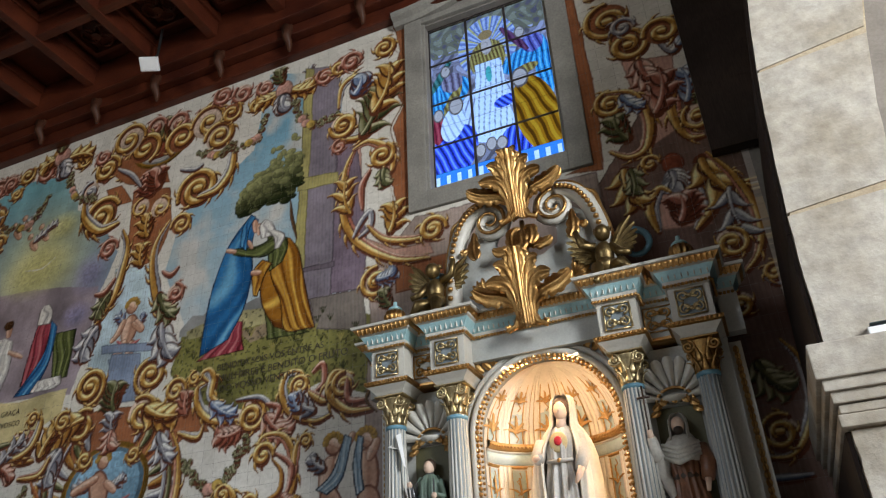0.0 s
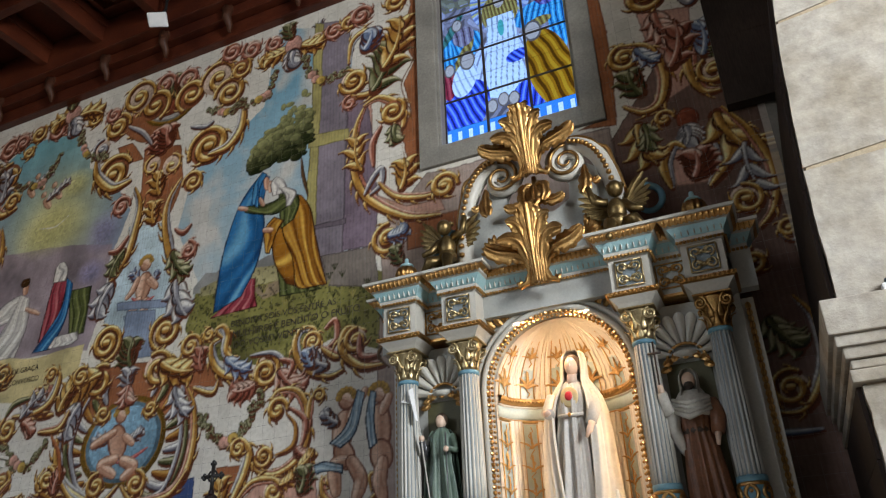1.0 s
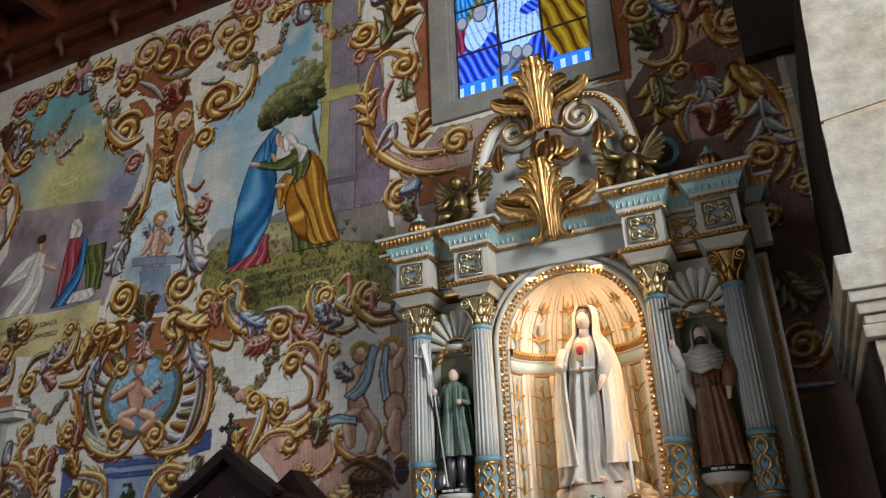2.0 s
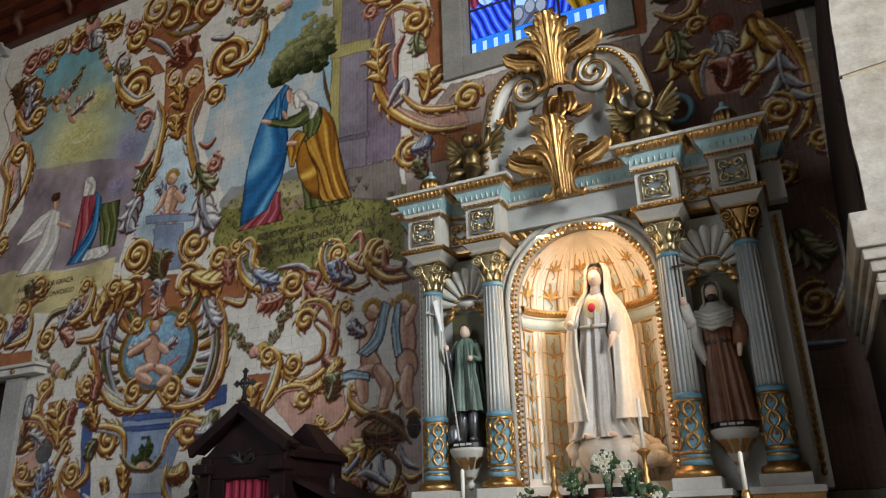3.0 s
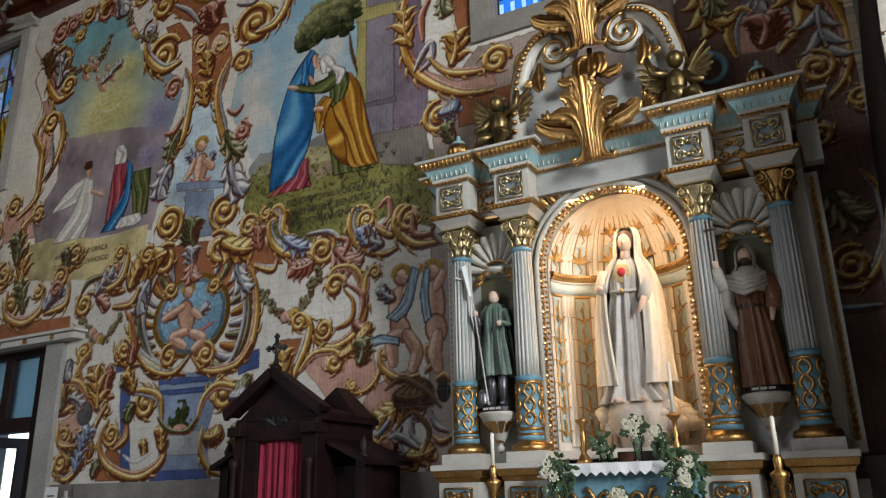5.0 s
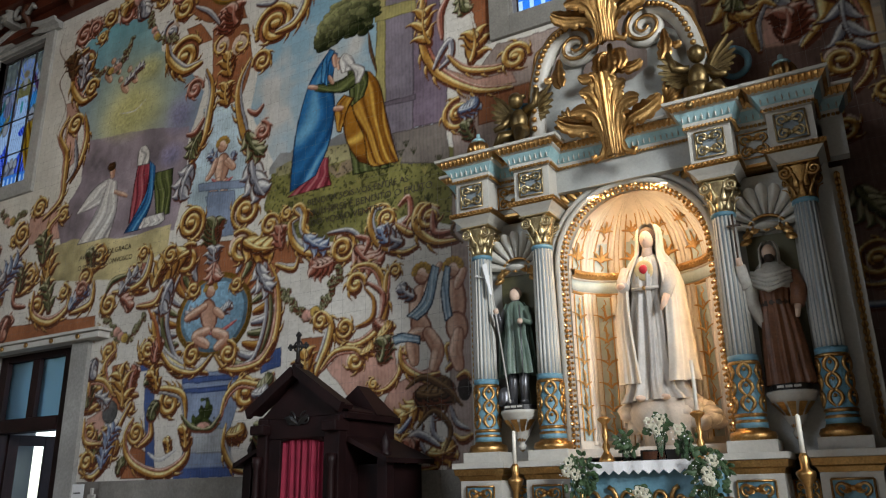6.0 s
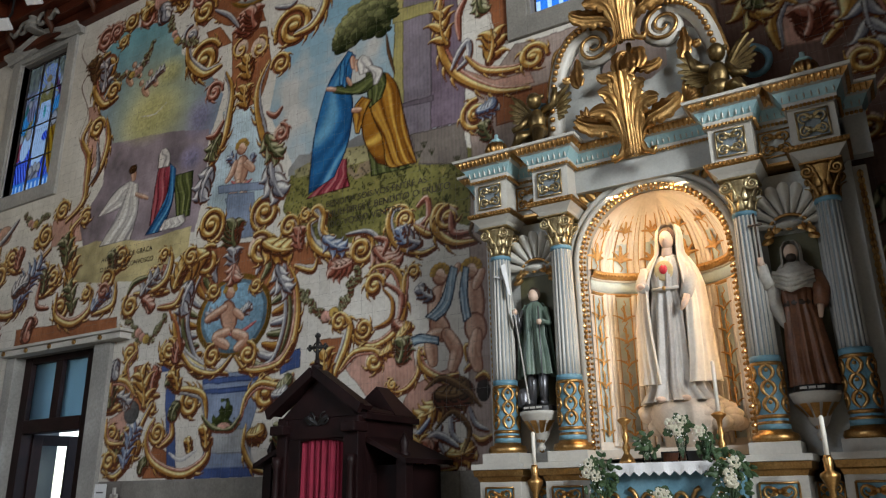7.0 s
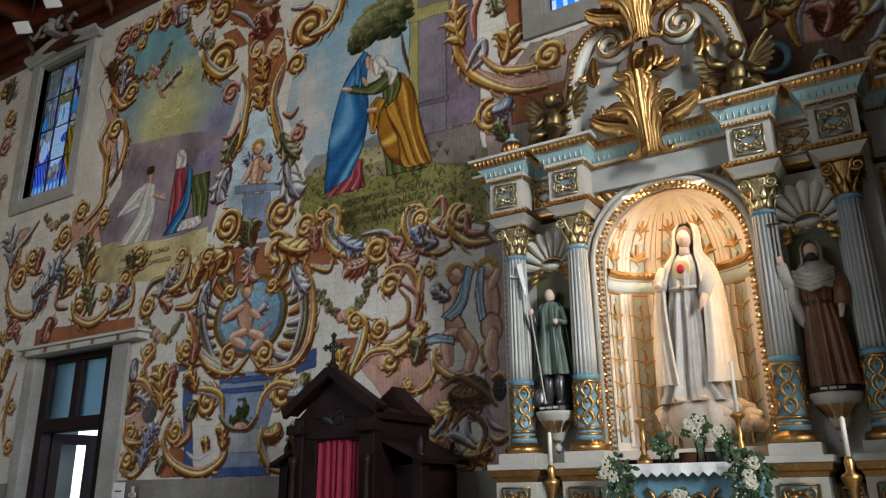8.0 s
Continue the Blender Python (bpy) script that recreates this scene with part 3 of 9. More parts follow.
for a, b in ((dx0 + 0.16, DM - 0.075), (DM + 0.075, dx1 - 0.34)):
    part("transom_pane", box(B(), a, b, 0.17, 0.176, 2.60, dz - 0.09), FROST, door)


def leaf(x, ang, sgn):
    f, m = B(), Matrix.Translation((x, 0.26, 0)) @ Matrix.Rotation(radians(ang), 4, "Z")
    w = 0.60
    for a, b, c, d in ((0, 0.13, 0, 2.42), (w - 0.13, w, 0, 2.42), (0.13, w - 0.13, 2.28, 2.42), (0.13, w - 0.13, 0, 0.9)):
        box(f, min(sgn * a, sgn * b), max(sgn * a, sgn * b), -0.025, 0.025, c, d, 0.006, m)
    lf = part("leaf", f, DARK_WOOD, door)
    part("glass", box(B(), min(sgn * 0.13, sgn * (w - 0.13)), max(sgn * 0.13, sgn * (w - 0.13)), -0.004, 0.004, 0.9, 2.28, 0, m), CLEAR, lf)


leaf(dx0 + 0.165, 78, 1)
leaf(dx1 - 0.345, -102, -1)
# porch outside the door
porch = B()
box(porch, -11.7, -11.6, 0.76, 1.22, 0, 2.75)
box(porch, -11.72, -11.58, 1.22, 1.34, 0, 2.9, 0.01)
tagged(part("porch_wall", porch, SKYBLUE), "pale blue porch wall outside the open door", "wall", kind="structure")
tagged(part("ground", box(B(), -60, 60, 0.76, 90, -0.35, -0.05), PALE_STONE), "paved ground outside the church", "ground", kind="structure")
gr = thing("iron_grille", "dark iron grille against the porch wall", "grille")
for i in range(3):
    x = -11.55
    part("bar", tube(B(), [(x, 0.9 + 0.14 * i, -0.05), (x, 0.9 + 0.14 * i, 2.6)], 0.02, 6), IRON, gr)
    part("collar", lathe(B(), [(0.02, -0.08), (0.05, -0.05), (0.05, 0.05), (0.02, 0.08)], x, 0.9 + 0.14 * i, 1.9 + 0.3 * (i % 2), 8), IRON, gr)
for sx, nm in ((-8.27, "paper_notice"),):
    n = thing(nm, "small white paper notice with an arrow on the dado", "notice")
    part("sheet", box(B(), sx - 0.11, sx + 0.11, -0.042, -0.036, 1.42, 1.745, 0.002), WHITE_PAINT, n)
    bmx = box(B(), sx - 0.05, sx + 0.05, -0.046, -0.043, 1.50, 1.53)
    faces(bmx, [(sx - 0.05, -0.0445, 1.485), (sx - 0.05, -0.0445, 1.545), (sx - 0.09, -0.0445, 1.515)], [(0, 1, 2)])
    part("arrow", bmx, BLACK, n)
    part("text_bar", box(B(), sx - 0.06, sx + 0.06, -0.046, -0.043, 1.64, 1.655), BLACK, n)
crs = B()
box(crs, -8.02, -7.98, -0.06, -0.036, 1.44, 1.70, 0.006)
box(crs, -8.06, -7.94, -0.06, -0.036, 1.58, 1.63, 0.006)
tagged(part("small_wall_cross", crs, PALE_STONE), "small pale carved cross fixed to the dado", "cross")
# ---- the hand-painted tile picture: brush strokes laid on a fine sheet in wall metres ----
TX0, TX1, TZ0, TZ1, DOT = -13.20, 0.46, 1.77, 8.65, 0.006
CW, CH = int((TX1 - TX0) / DOT) + 2, int((TZ1 - TZ0) / DOT) + 2
sheet = np.zeros((CH, CW, 3), np.float32)
rng = np.random.default_rng(11)


def soft_noise(h, w, cell):
    g = rng.random((int(h / cell) + 3, int(w / cell) + 3)).astype(np.float32)
    y, x = np.arange(h) / cell, np.arange(w) / cell
    yi, xi = y.astype(int), x.astype(int)
    fy, fx = (y - yi)[:, None], (x - xi)[None]
    fy, fx = fy * fy * (3 - 2 * fy), fx * fx * (3 - 2 * fx)
    a, b, c, d = g[yi][:, xi], g[yi][:, xi + 1], g[yi + 1][:, xi], g[yi + 1][:, xi + 1]
    return (a * (1 - fx) + b * fx) * (1 - fy) + (c * (1 - fx) + d * fx) * fy


WASH = 0.5 * soft_noise(CH, CW, 60) + 0.3 * soft_noise(CH, CW, 22) + 0.2 * soft_noise(CH, CW, 7)
CLOUD = 0.55 * soft_noise(CH, CW, 85) + 0.3 * soft_noise(CH, CW, 35) + 0.15 * soft_noise(CH, CW, 14)
FLECK = soft_noise(CH, CW, 4)
sheet[:] = np.array((0.70, 0.68, 0.635)) * (0.86 + 0.2 * WASH[..., None])

# brush palettes: outline, shade, body, light
GOLD_P = ((0.04, 0.014, 0.006), (0.19, 0.07, 0.025), (0.56, 0.35, 0.10), (0.92, 0.81, 0.49))
PINKP = ((0.06, 0.016, 0.012), (0.22, 0.07, 0.045), (0.48, 0.23, 0.17), (0.78, 0.64, 0.56))
GREEN = ((0.016, 0.018, 0.01), (0.05, 0.06, 0.03), (0.18, 0.18, 0.085), (0.60, 0.58, 0.42))
GREYB = ((0.035, 0.03, 0.04), (0.13, 0.13, 0.17), (0.42, 0.42, 0.45), (0.78, 0.77, 0.74))
BLUE_P = ((0.03, 0.035, 0.07), (0.09, 0.12, 0.23), (0.30, 0.37, 0.49), (0.76, 0.78, 0.80))
BROWN = ((0.02, 0.012, 0.008), (0.07, 0.04, 0.02), (0.16, 0.09, 0.045), (0.30, 0.2, 0.1))
BROWNG = ((0.06, 0.022, 0.01), (0.20, 0.08, 0.02), (0.40, 0.21, 0.06), (0.62, 0.42, 0.16))
BROWNL = ((0.10, 0.05, 0.03), (0.16, 0.08, 0.05), (0.2, 0.1, 0.06), (0.3, 0.2, 0.14))
REDS = ((0.16, 0.02, 0.02), (0.36, 0.06, 0.07), (0.52, 0.16, 0.16), (0.7, 0.4, 0.36))
VEILS = ((0.3, 0.3, 0.34), (0.5, 0.5, 0.52), (0.66, 0.65, 0.64), (0.8, 0.79, 0.77))
WHITES, TERRAS = VEILS, ((0.10, 0.03, 0.015), (0.25, 0.09, 0.04), (0.42, 0.18, 0.08), (0.55, 0.3, 0.15))
TERRA, PINK, PALE = (0.37, 0.17, 0.09), (0.56, 0.36, 0.30), (0.50, 0.60, 0.66)
SKYC, MEADOW, STONEV, STONEY, VIOLET = (0.40, 0.55, 0.64), (0.24, 0.23, 0.09), (0.27, 0.24, 0.28), (0.42, 0.38, 0.18), (0.25, 0.20, 0.25)
STEP, STONEV2, LEAFD, LEAFG, SAND = (0.25, 0.22, 0.20), (0.20, 0.17, 0.20), (0.07, 0.09, 0.03), (0.16, 0.18, 0.06), (0.56, 0.49, 0.29)
BLUEROBE, REDROBE, GREENROBE, GOLDROBE, VEIL = (0.045, 0.17, 0.36), (0.36, 0.07, 0.10), (0.14, 0.17, 0.06), (0.48, 0.27, 0.035), (0.66, 0.65, 0.63)
DUSK, CLOUDY, CLOUDV, WING = (0.33, 0.28, 0.31), (0.58, 0.55, 0.28), (0.30, 0.28, 0.42), (0.50, 0.48, 0.46)
GOLDC, SKYM, FLESH, FLESHC, HAIR, ROSE = (0.40, 0.24, 0.05), (0.30, 0.47, 0.60), (0.60, 0.39, 0.29), (0.57, 0.37, 0.28), (0.52, 0.34, 0.10), (0.62, 0.38, 0.32)
PALEB = (0.36, 0.44, 0.55)
BLUEP, BLUED, GREYP, GREYC, REDB, BROWND = (0.30, 0.36, 0.48), (0.10, 0.15, 0.32), (0.46, 0.48, 0.50), (0.16, 0.16, 0.16), (0.30, 0.10, 0.06), (0.06, 0.045, 0.04)
GOLD_PAL, BLUE_PAL = GOLD_P, BLUE_P


def curve_through(pts, step=0.02):
    """Catmull-Rom through the points, evenly sampled."""
    p = np.array([pts[0], *pts, pts[-1]], float)
    out = []
    for a, b, c, d in zip(p, p[1:], p[2:], p[3:]):
        n = max(int(np.hypot(*(c - b)) / step), 2)
        t = np.linspace(0, 1, n, endpoint=False)[:, None]
        out.append(0.5 * (2 * b + (c - a) * t + (2 * a - 5 * b + 4 * c - d) * t ** 2 + (3 * b - a - 3 * c + d) * t ** 3))
    return np.vstack(out + [p[-1:]])


def lay(pal, line, half):
    """Lay a brush stroke with a dark outline, shaded side and light ridge."""
    q = np.stack([(line[:, 0] - TX0) / DOT, (line[:, 1] - TZ0) / DOT], 1)
    h = np.maximum(np.asarray(half) / DOT, 1.0)
    m = int(h.max()) + 2
    x0, z0 = np.floor(q.min(0)).astype(int) - m
    x1, z1 = np.ceil(q.max(0)).astype(int) + m
    x0, z0, x1, z1 = max(x0, 0), max(z0, 0), min(x1, CW), min(z1, CH)
    if x1 - x0 < 2 or z1 - z0 < 2:
        return
    best = np.full((z1 - z0, x1 - x0), 9.0, np.float32)
    side = np.zeros_like(best)
    tan = np.gradient(q, axis=0)
    tan /= np.linalg.norm(tan, axis=1, keepdims=True) + 1e-9
    for (cx, cz), r, (tx, tz) in zip(q, h, tan):
        a, b = max(int(cx - r) - 1, x0), min(int(cx + r) + 2, x1)
        c, d = max(int(cz - r) - 1, z0), min(int(cz + r) + 2, z1)
        if a >= b or c >= d:
            continue
        dx, dz = np.arange(a, b)[None] - cx, np.arange(c, d)[:, None] - cz
        dist = np.sqrt(dx * dx + dz * dz) / r
        sl = (slice(c - z0, d - z0), slice(a - x0, b - x0))
        nx, nz = -tz, tx
        lit = (dx * nx + dz * nz) / r
        s = lit * (nx * -0.35 + nz * 0.94)
        closer = dist < best[sl]
        best[sl] = np.where(closer, dist, best[sl])
        side[sl] = np.where(closer, s, side[sl])
    on = best < 1.0
    if not on.any():
        return
    o, sh, bo, li = (np.array(c, np.float32) for c in pal)
    u = np.clip(side, -1, 1)[..., None]
    col = np.where(u < 0, bo + (sh - bo) * np.clip(-u * 1.8, 0, 1), bo + (li - bo) * np.clip(1 - np.abs(u - 0.42) / 0.42, 0, 1))
    groove = np.clip(1 - np.abs(u + 0.06) / 0.12, 0, 1) * (h.max() > 4)
    col = col * (1 - 0.7 * groove) + sh * 0.7 * groove
    edge = np.clip((best[..., None] - 0.74) / 0.12, 0, 1) * np.where(u > 0.2, 0.65, 1.0)
    col = col * (1 - edge) + o * edge
    col *= 0.85 + 0.3 * FLECK[z0:z1, x0:x1, None]
    view = sheet[z0:z1, x0:x1]
    view[on] = col[on]


SCROLLS = (GOLD_PAL, PINKP, GREYB, BLUE_PAL, GREEN, BROWNG)


def stroke(pal, half, *pts, tip=0.10):
    """A tapering scroll; gilt ones carry a second ridge on the hollow side and curling leaflets on the other."""
    line = curve_through(pts)
    t = np.linspace(0, 1, len(line))
    half = half * 0.78 * (tip + (1 - tip) * np.sin(np.pi * np.clip(0.06 + 0.88 * t, 0, 1)) ** 0.8)
    if pal not in SCROLLS:
        lay(pal, line, half * 0.8)
        return
    d = np.gradient(line, axis=0)
    d /= np.linalg.norm(d, axis=1, keepdims=True) + 1e-9
    nrm = np.stack([-d[:, 1], d[:, 0]], 1)
    bend = np.sign((d[:-1, 0] * d[1:, 1] - d[:-1, 1] * d[1:, 0]).sum()) or 1.0
    lay((DARKP,) * 4, line + (0.010, -0.022), half * 1.2)
    if pal is GOLD_PAL and len(line) > 14:
        for k in range(7, len(line) - 5, 8):
            w = half[k]
            q = np.linspace(0, 1, 10)[:, None]
            side = -bend if (k // 8) % 4 else bend
            curl = line[k] + nrm[k] * side * w * (0.5 + 2.6 * q - 1.1 * q * q) + d[k] * w * (0.2 + 3.0 * q * q)
            lay((DARKP,) * 4, curl + (0.004, -0.010), w * np.linspace(0.75, 0.2, 10))
            lay(pal, curl, w * np.linspace(0.62, 0.10, 10))
        inner = line + nrm * (bend * half * 1.25)[:, None]
        lay(PINKP if int(abs(line[0, 0]) * 10) % 3 else GREYB, inner, half * 0.62)
    lay(pal, line, half)


DARKP = (0.15, 0.055, 0.03)

def gown(pal, left, right, folds, sweep=0.0, seed=0.0):
    """Draped cloth between two edges, both from the top down: folds run along it, sweep bends them across."""
    a, b = curve_through(left, 0.02), curve_through(right, 0.02)
    n = max(len(a), len(b), 20) * 5
    f = np.linspace(0, 1, n)
    ea = np.stack([np.interp(f, np.linspace(0, 1, len(a)), a[:, k]) for k in (0, 1)], 1)
    eb = np.stack([np.interp(f, np.linspace(0, 1, len(b)), b[:, k]) for k in (0, 1)], 1)
    m = max(int(np.hypot(*(ea - eb).T).max() / DOT * 1.6), 8)
    u = np.linspace(0, 1, m)[None]
    v = f[:, None]
    X, Z = ea[:, :1] * (1 - u) + eb[:, :1] * u, ea[:, 1:] * (1 - u) + eb[:, 1:] * u
    ix, iz = np.clip(((X - TX0) / DOT).astype(int), 0, CW - 1), np.clip(((Z - TZ0) / DOT).astype(int), 0, CH - 1)
    ph = folds * 6.28 * (u + sweep * v * (1 - u)) + 1.3 * np.sin(4.2 * v + 3 * u + seed) + 0.8 * np.sin(9 * v + seed)
    w = 0.62 * np.sin(ph) + 0.38 * np.sin(2.3 * ph + 2 * v + seed)
    w = w * (0.55 + 0.45 * v) - 1.2 * np.clip(np.abs(2 * u - 0.9) - 0.62, 0, 1) + 0.1
    o, sh, bo, li = (np.array(c, np.float32) for c in pal)
    k = w[..., None]
    col = np.where(k < 0, bo + (sh - bo) * np.clip(-1.3 * k, 0, 1), bo + (li - bo) * np.clip(1.2 * k - 0.1, 0, 1))
    rim = (np.minimum(np.minimum(u, 1 - u) * m, np.minimum(v, 1 - v) * n) < 3.2)[..., None]
    col = np.where(rim, o, col) * (0.9 + 0.2 * FLECK[iz, ix][..., None])
    sheet[iz, ix] = col


FLESH_P = ((0.20, 0.09, 0.06), (0.36, 0.19, 0.13), (0.60, 0.40, 0.30), (0.76, 0.60, 0.49))
BLUE_ROBE = ((0.01, 0.03, 0.07), (0.018, 0.075, 0.18), (0.05, 0.20, 0.40), (0.20, 0.42, 0.60))
GOLD_ROBE = ((0.05, 0.018, 0.006), (0.14, 0.05, 0.012), (0.38, 0.19, 0.035), (0.70, 0.48, 0.13))
GREEN_GOWN = ((0.015, 0.018, 0.008), (0.04, 0.05, 0.02), (0.13, 0.15, 0.06), (0.26, 0.28, 0.13))
RED_GOWN = ((0.07, 0.012, 0.015), (0.15, 0.025, 0.035), (0.36, 0.08, 0.11), (0.55, 0.25, 0.25))
WHITE_GOWN = ((0.16, 0.14, 0.14), (0.34, 0.32, 0.33), (0.62, 0.60, 0.57), (0.80, 0.78, 0.75))
PALEBLUE = ((0.04, 0.06, 0.09), (0.12, 0.18, 0.25), (0.30, 0.40, 0.48), (0.58, 0.64, 0.68))


def rounded(half, *pts):
    """A softly modelled flesh-coloured limb."""
    line = curve_through(pts, 0.012)
    lay(FLESH_P, line, half * (0.75 + 0.35 * np.sin(np.pi * np.linspace(0.1, 0.95, len(line)))))



def volute(pal, cx, cz, r, a0, turns, half):
    t = np.linspace(0, 1, 60)
    a = np.radians(a0) + 2 * np.pi * turns * t
    rr = r * (1 - 0.82 * t)
    line = np.stack([cx + rr * np.cos(a), cz + rr * np.sin(a)], 1)
    w = half * (0.35 + 0.75 * np.sin(np.pi * np.clip(0.15 + 0.62 * t, 0, 1)))
    disc((0.62, 0.50, 0.42) if int(abs(cx) * 10) % 2 else (0.34, 0.15, 0.08), cx, cz, r * 0.9, r * 0.9, 0.0)
    w = w * 0.66
    lay((DARKP,) * 4, line + (0.010, -0.022), w * 1.22)
    for k in range(2, 34, 7):
        out = np.array([math.cos(a[k]), math.sin(a[k])])
        on = np.array([-out[1], out[0]]) * (1 if turns > 0 else -1)
        q = np.linspace(0, 1, 9)[:, None]
        leaf = line[k] + out * w[k] * (0.4 + 3.0 * q - 1.6 * q * q) + on * w[k] * (2.6 * q * q)
        lay((DARKP,) * 4, leaf + (0.004, -0.010), w[k] * np.linspace(0.8, 0.2, 9))
        lay(pal, leaf, w[k] * np.linspace(0.66, 0.12, 9))
    lay(pal, line, w)
    lay(pal, np.array([[cx - 0.004, cz], [cx + 0.004, cz]]), np.array([r, r]) * 0.26)


def spray(pal, base, tip, half, n, spread):
    """An acanthus spray: a bowed stem with curling leaflets on both sides, largest in the middle."""
    b, t = np.array(base), np.array(tip)
    L, a0 = np.hypot(*(t - b)), math.atan2(t[1] - b[1], t[0] - b[0])
    bow = 0.5 if (t[0] - b[0]) * (b[0] + 6.4) > 0 else -0.5
    s = np.linspace(0, 1, 24)
    ang = a0 + bow * (s - 0.5) * 1.6
    stem = b + np.cumsum(np.stack([np.cos(ang), np.sin(ang)], 1) * L / 24, 0)
    wide = 0.35 + spread / 160
    lay((DARKP,) * 4, stem + (0.006, -0.014), half * np.linspace(1.2, 0.5, 24))
    m = max(3, n - 2)
    for k in range(m):
        f = (k + 0.3) / m
        p, d = stem[int(f * 22)], ang[int(f * 22)]
        ln = L * wide * 0.78 * (1.1 - 0.75 * abs(f - 0.35))
        for sgn in (-1, 1):
            q = np.linspace(0, 1, 12)
            aa = d + sgn * (0.45 + wide * 0.4) + sgn * (1.5 * q ** 2 - 0.5 * q)
            line = p + np.cumsum(np.stack([np.cos(aa), np.sin(aa)], 1) * ln / 12, 0)
            w = half * 1.3 * (1 - 0.75 * q) * (0.6 + 0.6 * np.sin(np.pi * np.clip(q + 0.15, 0, 1)))
            lay((DARKP,) * 4, line + (0.005, -0.010), w * 1.15)
            lay(pal, line, w)
    lay(pal, stem, half * 0.55 * np.linspace(1.1, 0.35, 24))


def inside(pts):
    p = np.array(pts, float)
    x0, z0 = max(int((p[:, 0].min() - TX0) / DOT), 0), max(int((p[:, 1].min() - TZ0) / DOT), 0)
    x1, z1 = min(int((p[:, 0].max() - TX0) / DOT) + 2, CW), min(int((p[:, 1].max() - TZ0) / DOT) + 2, CH)
    if x1 <= x0 or z1 <= z0:
        return None
    X, Z = np.meshgrid(TX0 + np.arange(x0, x1) * DOT, TZ0 + np.arange(z0, z1) * DOT)
    X, Z = X + 0.05 * (WASH[z0:z1, x0:x1] - 0.5), Z + 0.05 * (CLOUD[z0:z1, x0:x1] - 0.5)
    m = np.zeros(X.shape, bool)
    for (xa, za), (xb, zb) in zip(p, np.roll(p, -1, 0)):
        if za != zb:
            m ^= ((za > Z) != (zb > Z)) & (X < (xb - xa) * (Z - za) / (zb - za) + xa)
    return x0, x1, z0, z1, X, Z, m


def area(col, *pts, tone="flat"):
    got = inside(curve_through([*pts, pts[0]], 0.1) if tone == "fold" else pts)
    if got is None:
        return
    x0, x1, z0, z1, X, Z, m = got
    c = np.array(col, np.float32)
    w, cl = WASH[z0:z1, x0:x1, None], CLOUD[z0:z1, x0:x1, None]
    v = ((Z - Z.min()) / max(Z.max() - Z.min(), 0.01))[..., None]
    if tone == "sky":
        k = np.array((0.16, 0.38, 0.52)) * v + np.array((0.52, 0.57, 0.60)) * (1 - v)
        puff = np.clip((cl - 0.44) * 3.2, 0, 0.9)
        k = k * (1 - puff) + (np.array((0.62, 0.60, 0.57)) * (0.8 + 0.3 * w)) * puff
    elif tone == "glory":
        g = np.exp(-(((X - X.mean()) / 0.75) ** 2 + ((Z - Z.min() - 1.1) / 0.8) ** 2))[..., None]
        k = np.array((0.22, 0.46, 0.52)) * v + np.array((0.30, 0.29, 0.40)) * (1 - v)
        k = k * (1 - g) + np.array((0.60, 0.58, 0.32)) * g
        k = k * (0.7 + 0.6 * cl)
    elif tone == "cloud":
        k = c * (0.35 + 1.3 * cl)
    elif tone == "grass":
        k = c * (0.35 + 1.2 * w) * (0.7 + 0.6 * cl)
        k = np.where(FLECK[z0:z1, x0:x1, None] > 0.72, k * 0.45, k)
    elif tone == "fold":
        f = np.sin((X - X.mean()) * (26 - 9 * v[..., 0]) + 6 * cl[..., 0] + 2.5 * w[..., 0])[..., None]
        k = c * (0.82 + 0.40 * f + 0.5 * (w - 0.5))
        k = np.maximum(k, c * 0.22) + np.maximum(f - 0.55, 0) * 0.10
    else:
        k = c * (0.6 + 0.8 * w)
        hatch = (np.sin(X * 150)[..., None] > 0.55)
        k = np.where(hatch, k * 0.88, k)
    view = sheet[z0:z1, x0:x1]
    view[m] = np.clip(k, 0.005, 0.85)[m]
    if tone in ("fold", "flat"):
        edge = m & ~(np.roll(m, 2, 0) & np.roll(m, -2, 0) & np.roll(m, 2, 1) & np.roll(m, -2, 1))
        view[edge] *= 0.55


def disc(col, cx, cz, rx, rz, rough=0.35):
    x0, x1 = max(int((cx - rx * 1.4 - TX0) / DOT), 0), min(int((cx + rx * 1.4 - TX0) / DOT) + 2, CW)
    z0, z1 = max(int((cz - rz * 1.4 - TZ0) / DOT), 0), min(int((cz + rz * 1.4 - TZ0) / DOT) + 2, CH)
    if x1 - x0 < 2 or z1 - z0 < 2:
        return
    X, Z = np.meshgrid((TX0 + np.arange(x0, x1) * DOT - cx) / rx, (TZ0 + np.arange(z0, z1) * DOT - cz) / rz)
    leafy = col is LEAFD or col is LEAFG
    r = np.hypot(X, Z) + (1.2 * (soft_noise(*X.shape, 9) - 0.5) if leafy else 0) + rough * 0.3 * (CLOUD[z0:z1, x0:x1] - 0.5)
    m = r < 1
    soft = col is CLOUDY or col is CLOUDV
    c = np.array(col, np.float32) * (0.62 + 0.5 * np.clip(0.5 - 0.4 * X + 0.45 * Z, 0, 1))[..., None]
    c = c * (0.75 + 0.5 * FLECK[z0:z1, x0:x1, None])
    if leafy:
        c = c * (0.4 + 1.3 * soft_noise(*X.shape, 6)[..., None])
    view = sheet[z0:z1, x0:x1]
    if soft:
        a = np.clip(1.25 - r * 1.15, 0, 0.85)[..., None]
        view[:] = view * (1 - a) + c * a
    else:
        view[m] = c[m]
        if rough:
            view[m & (r > 0.9)] *= 0.5


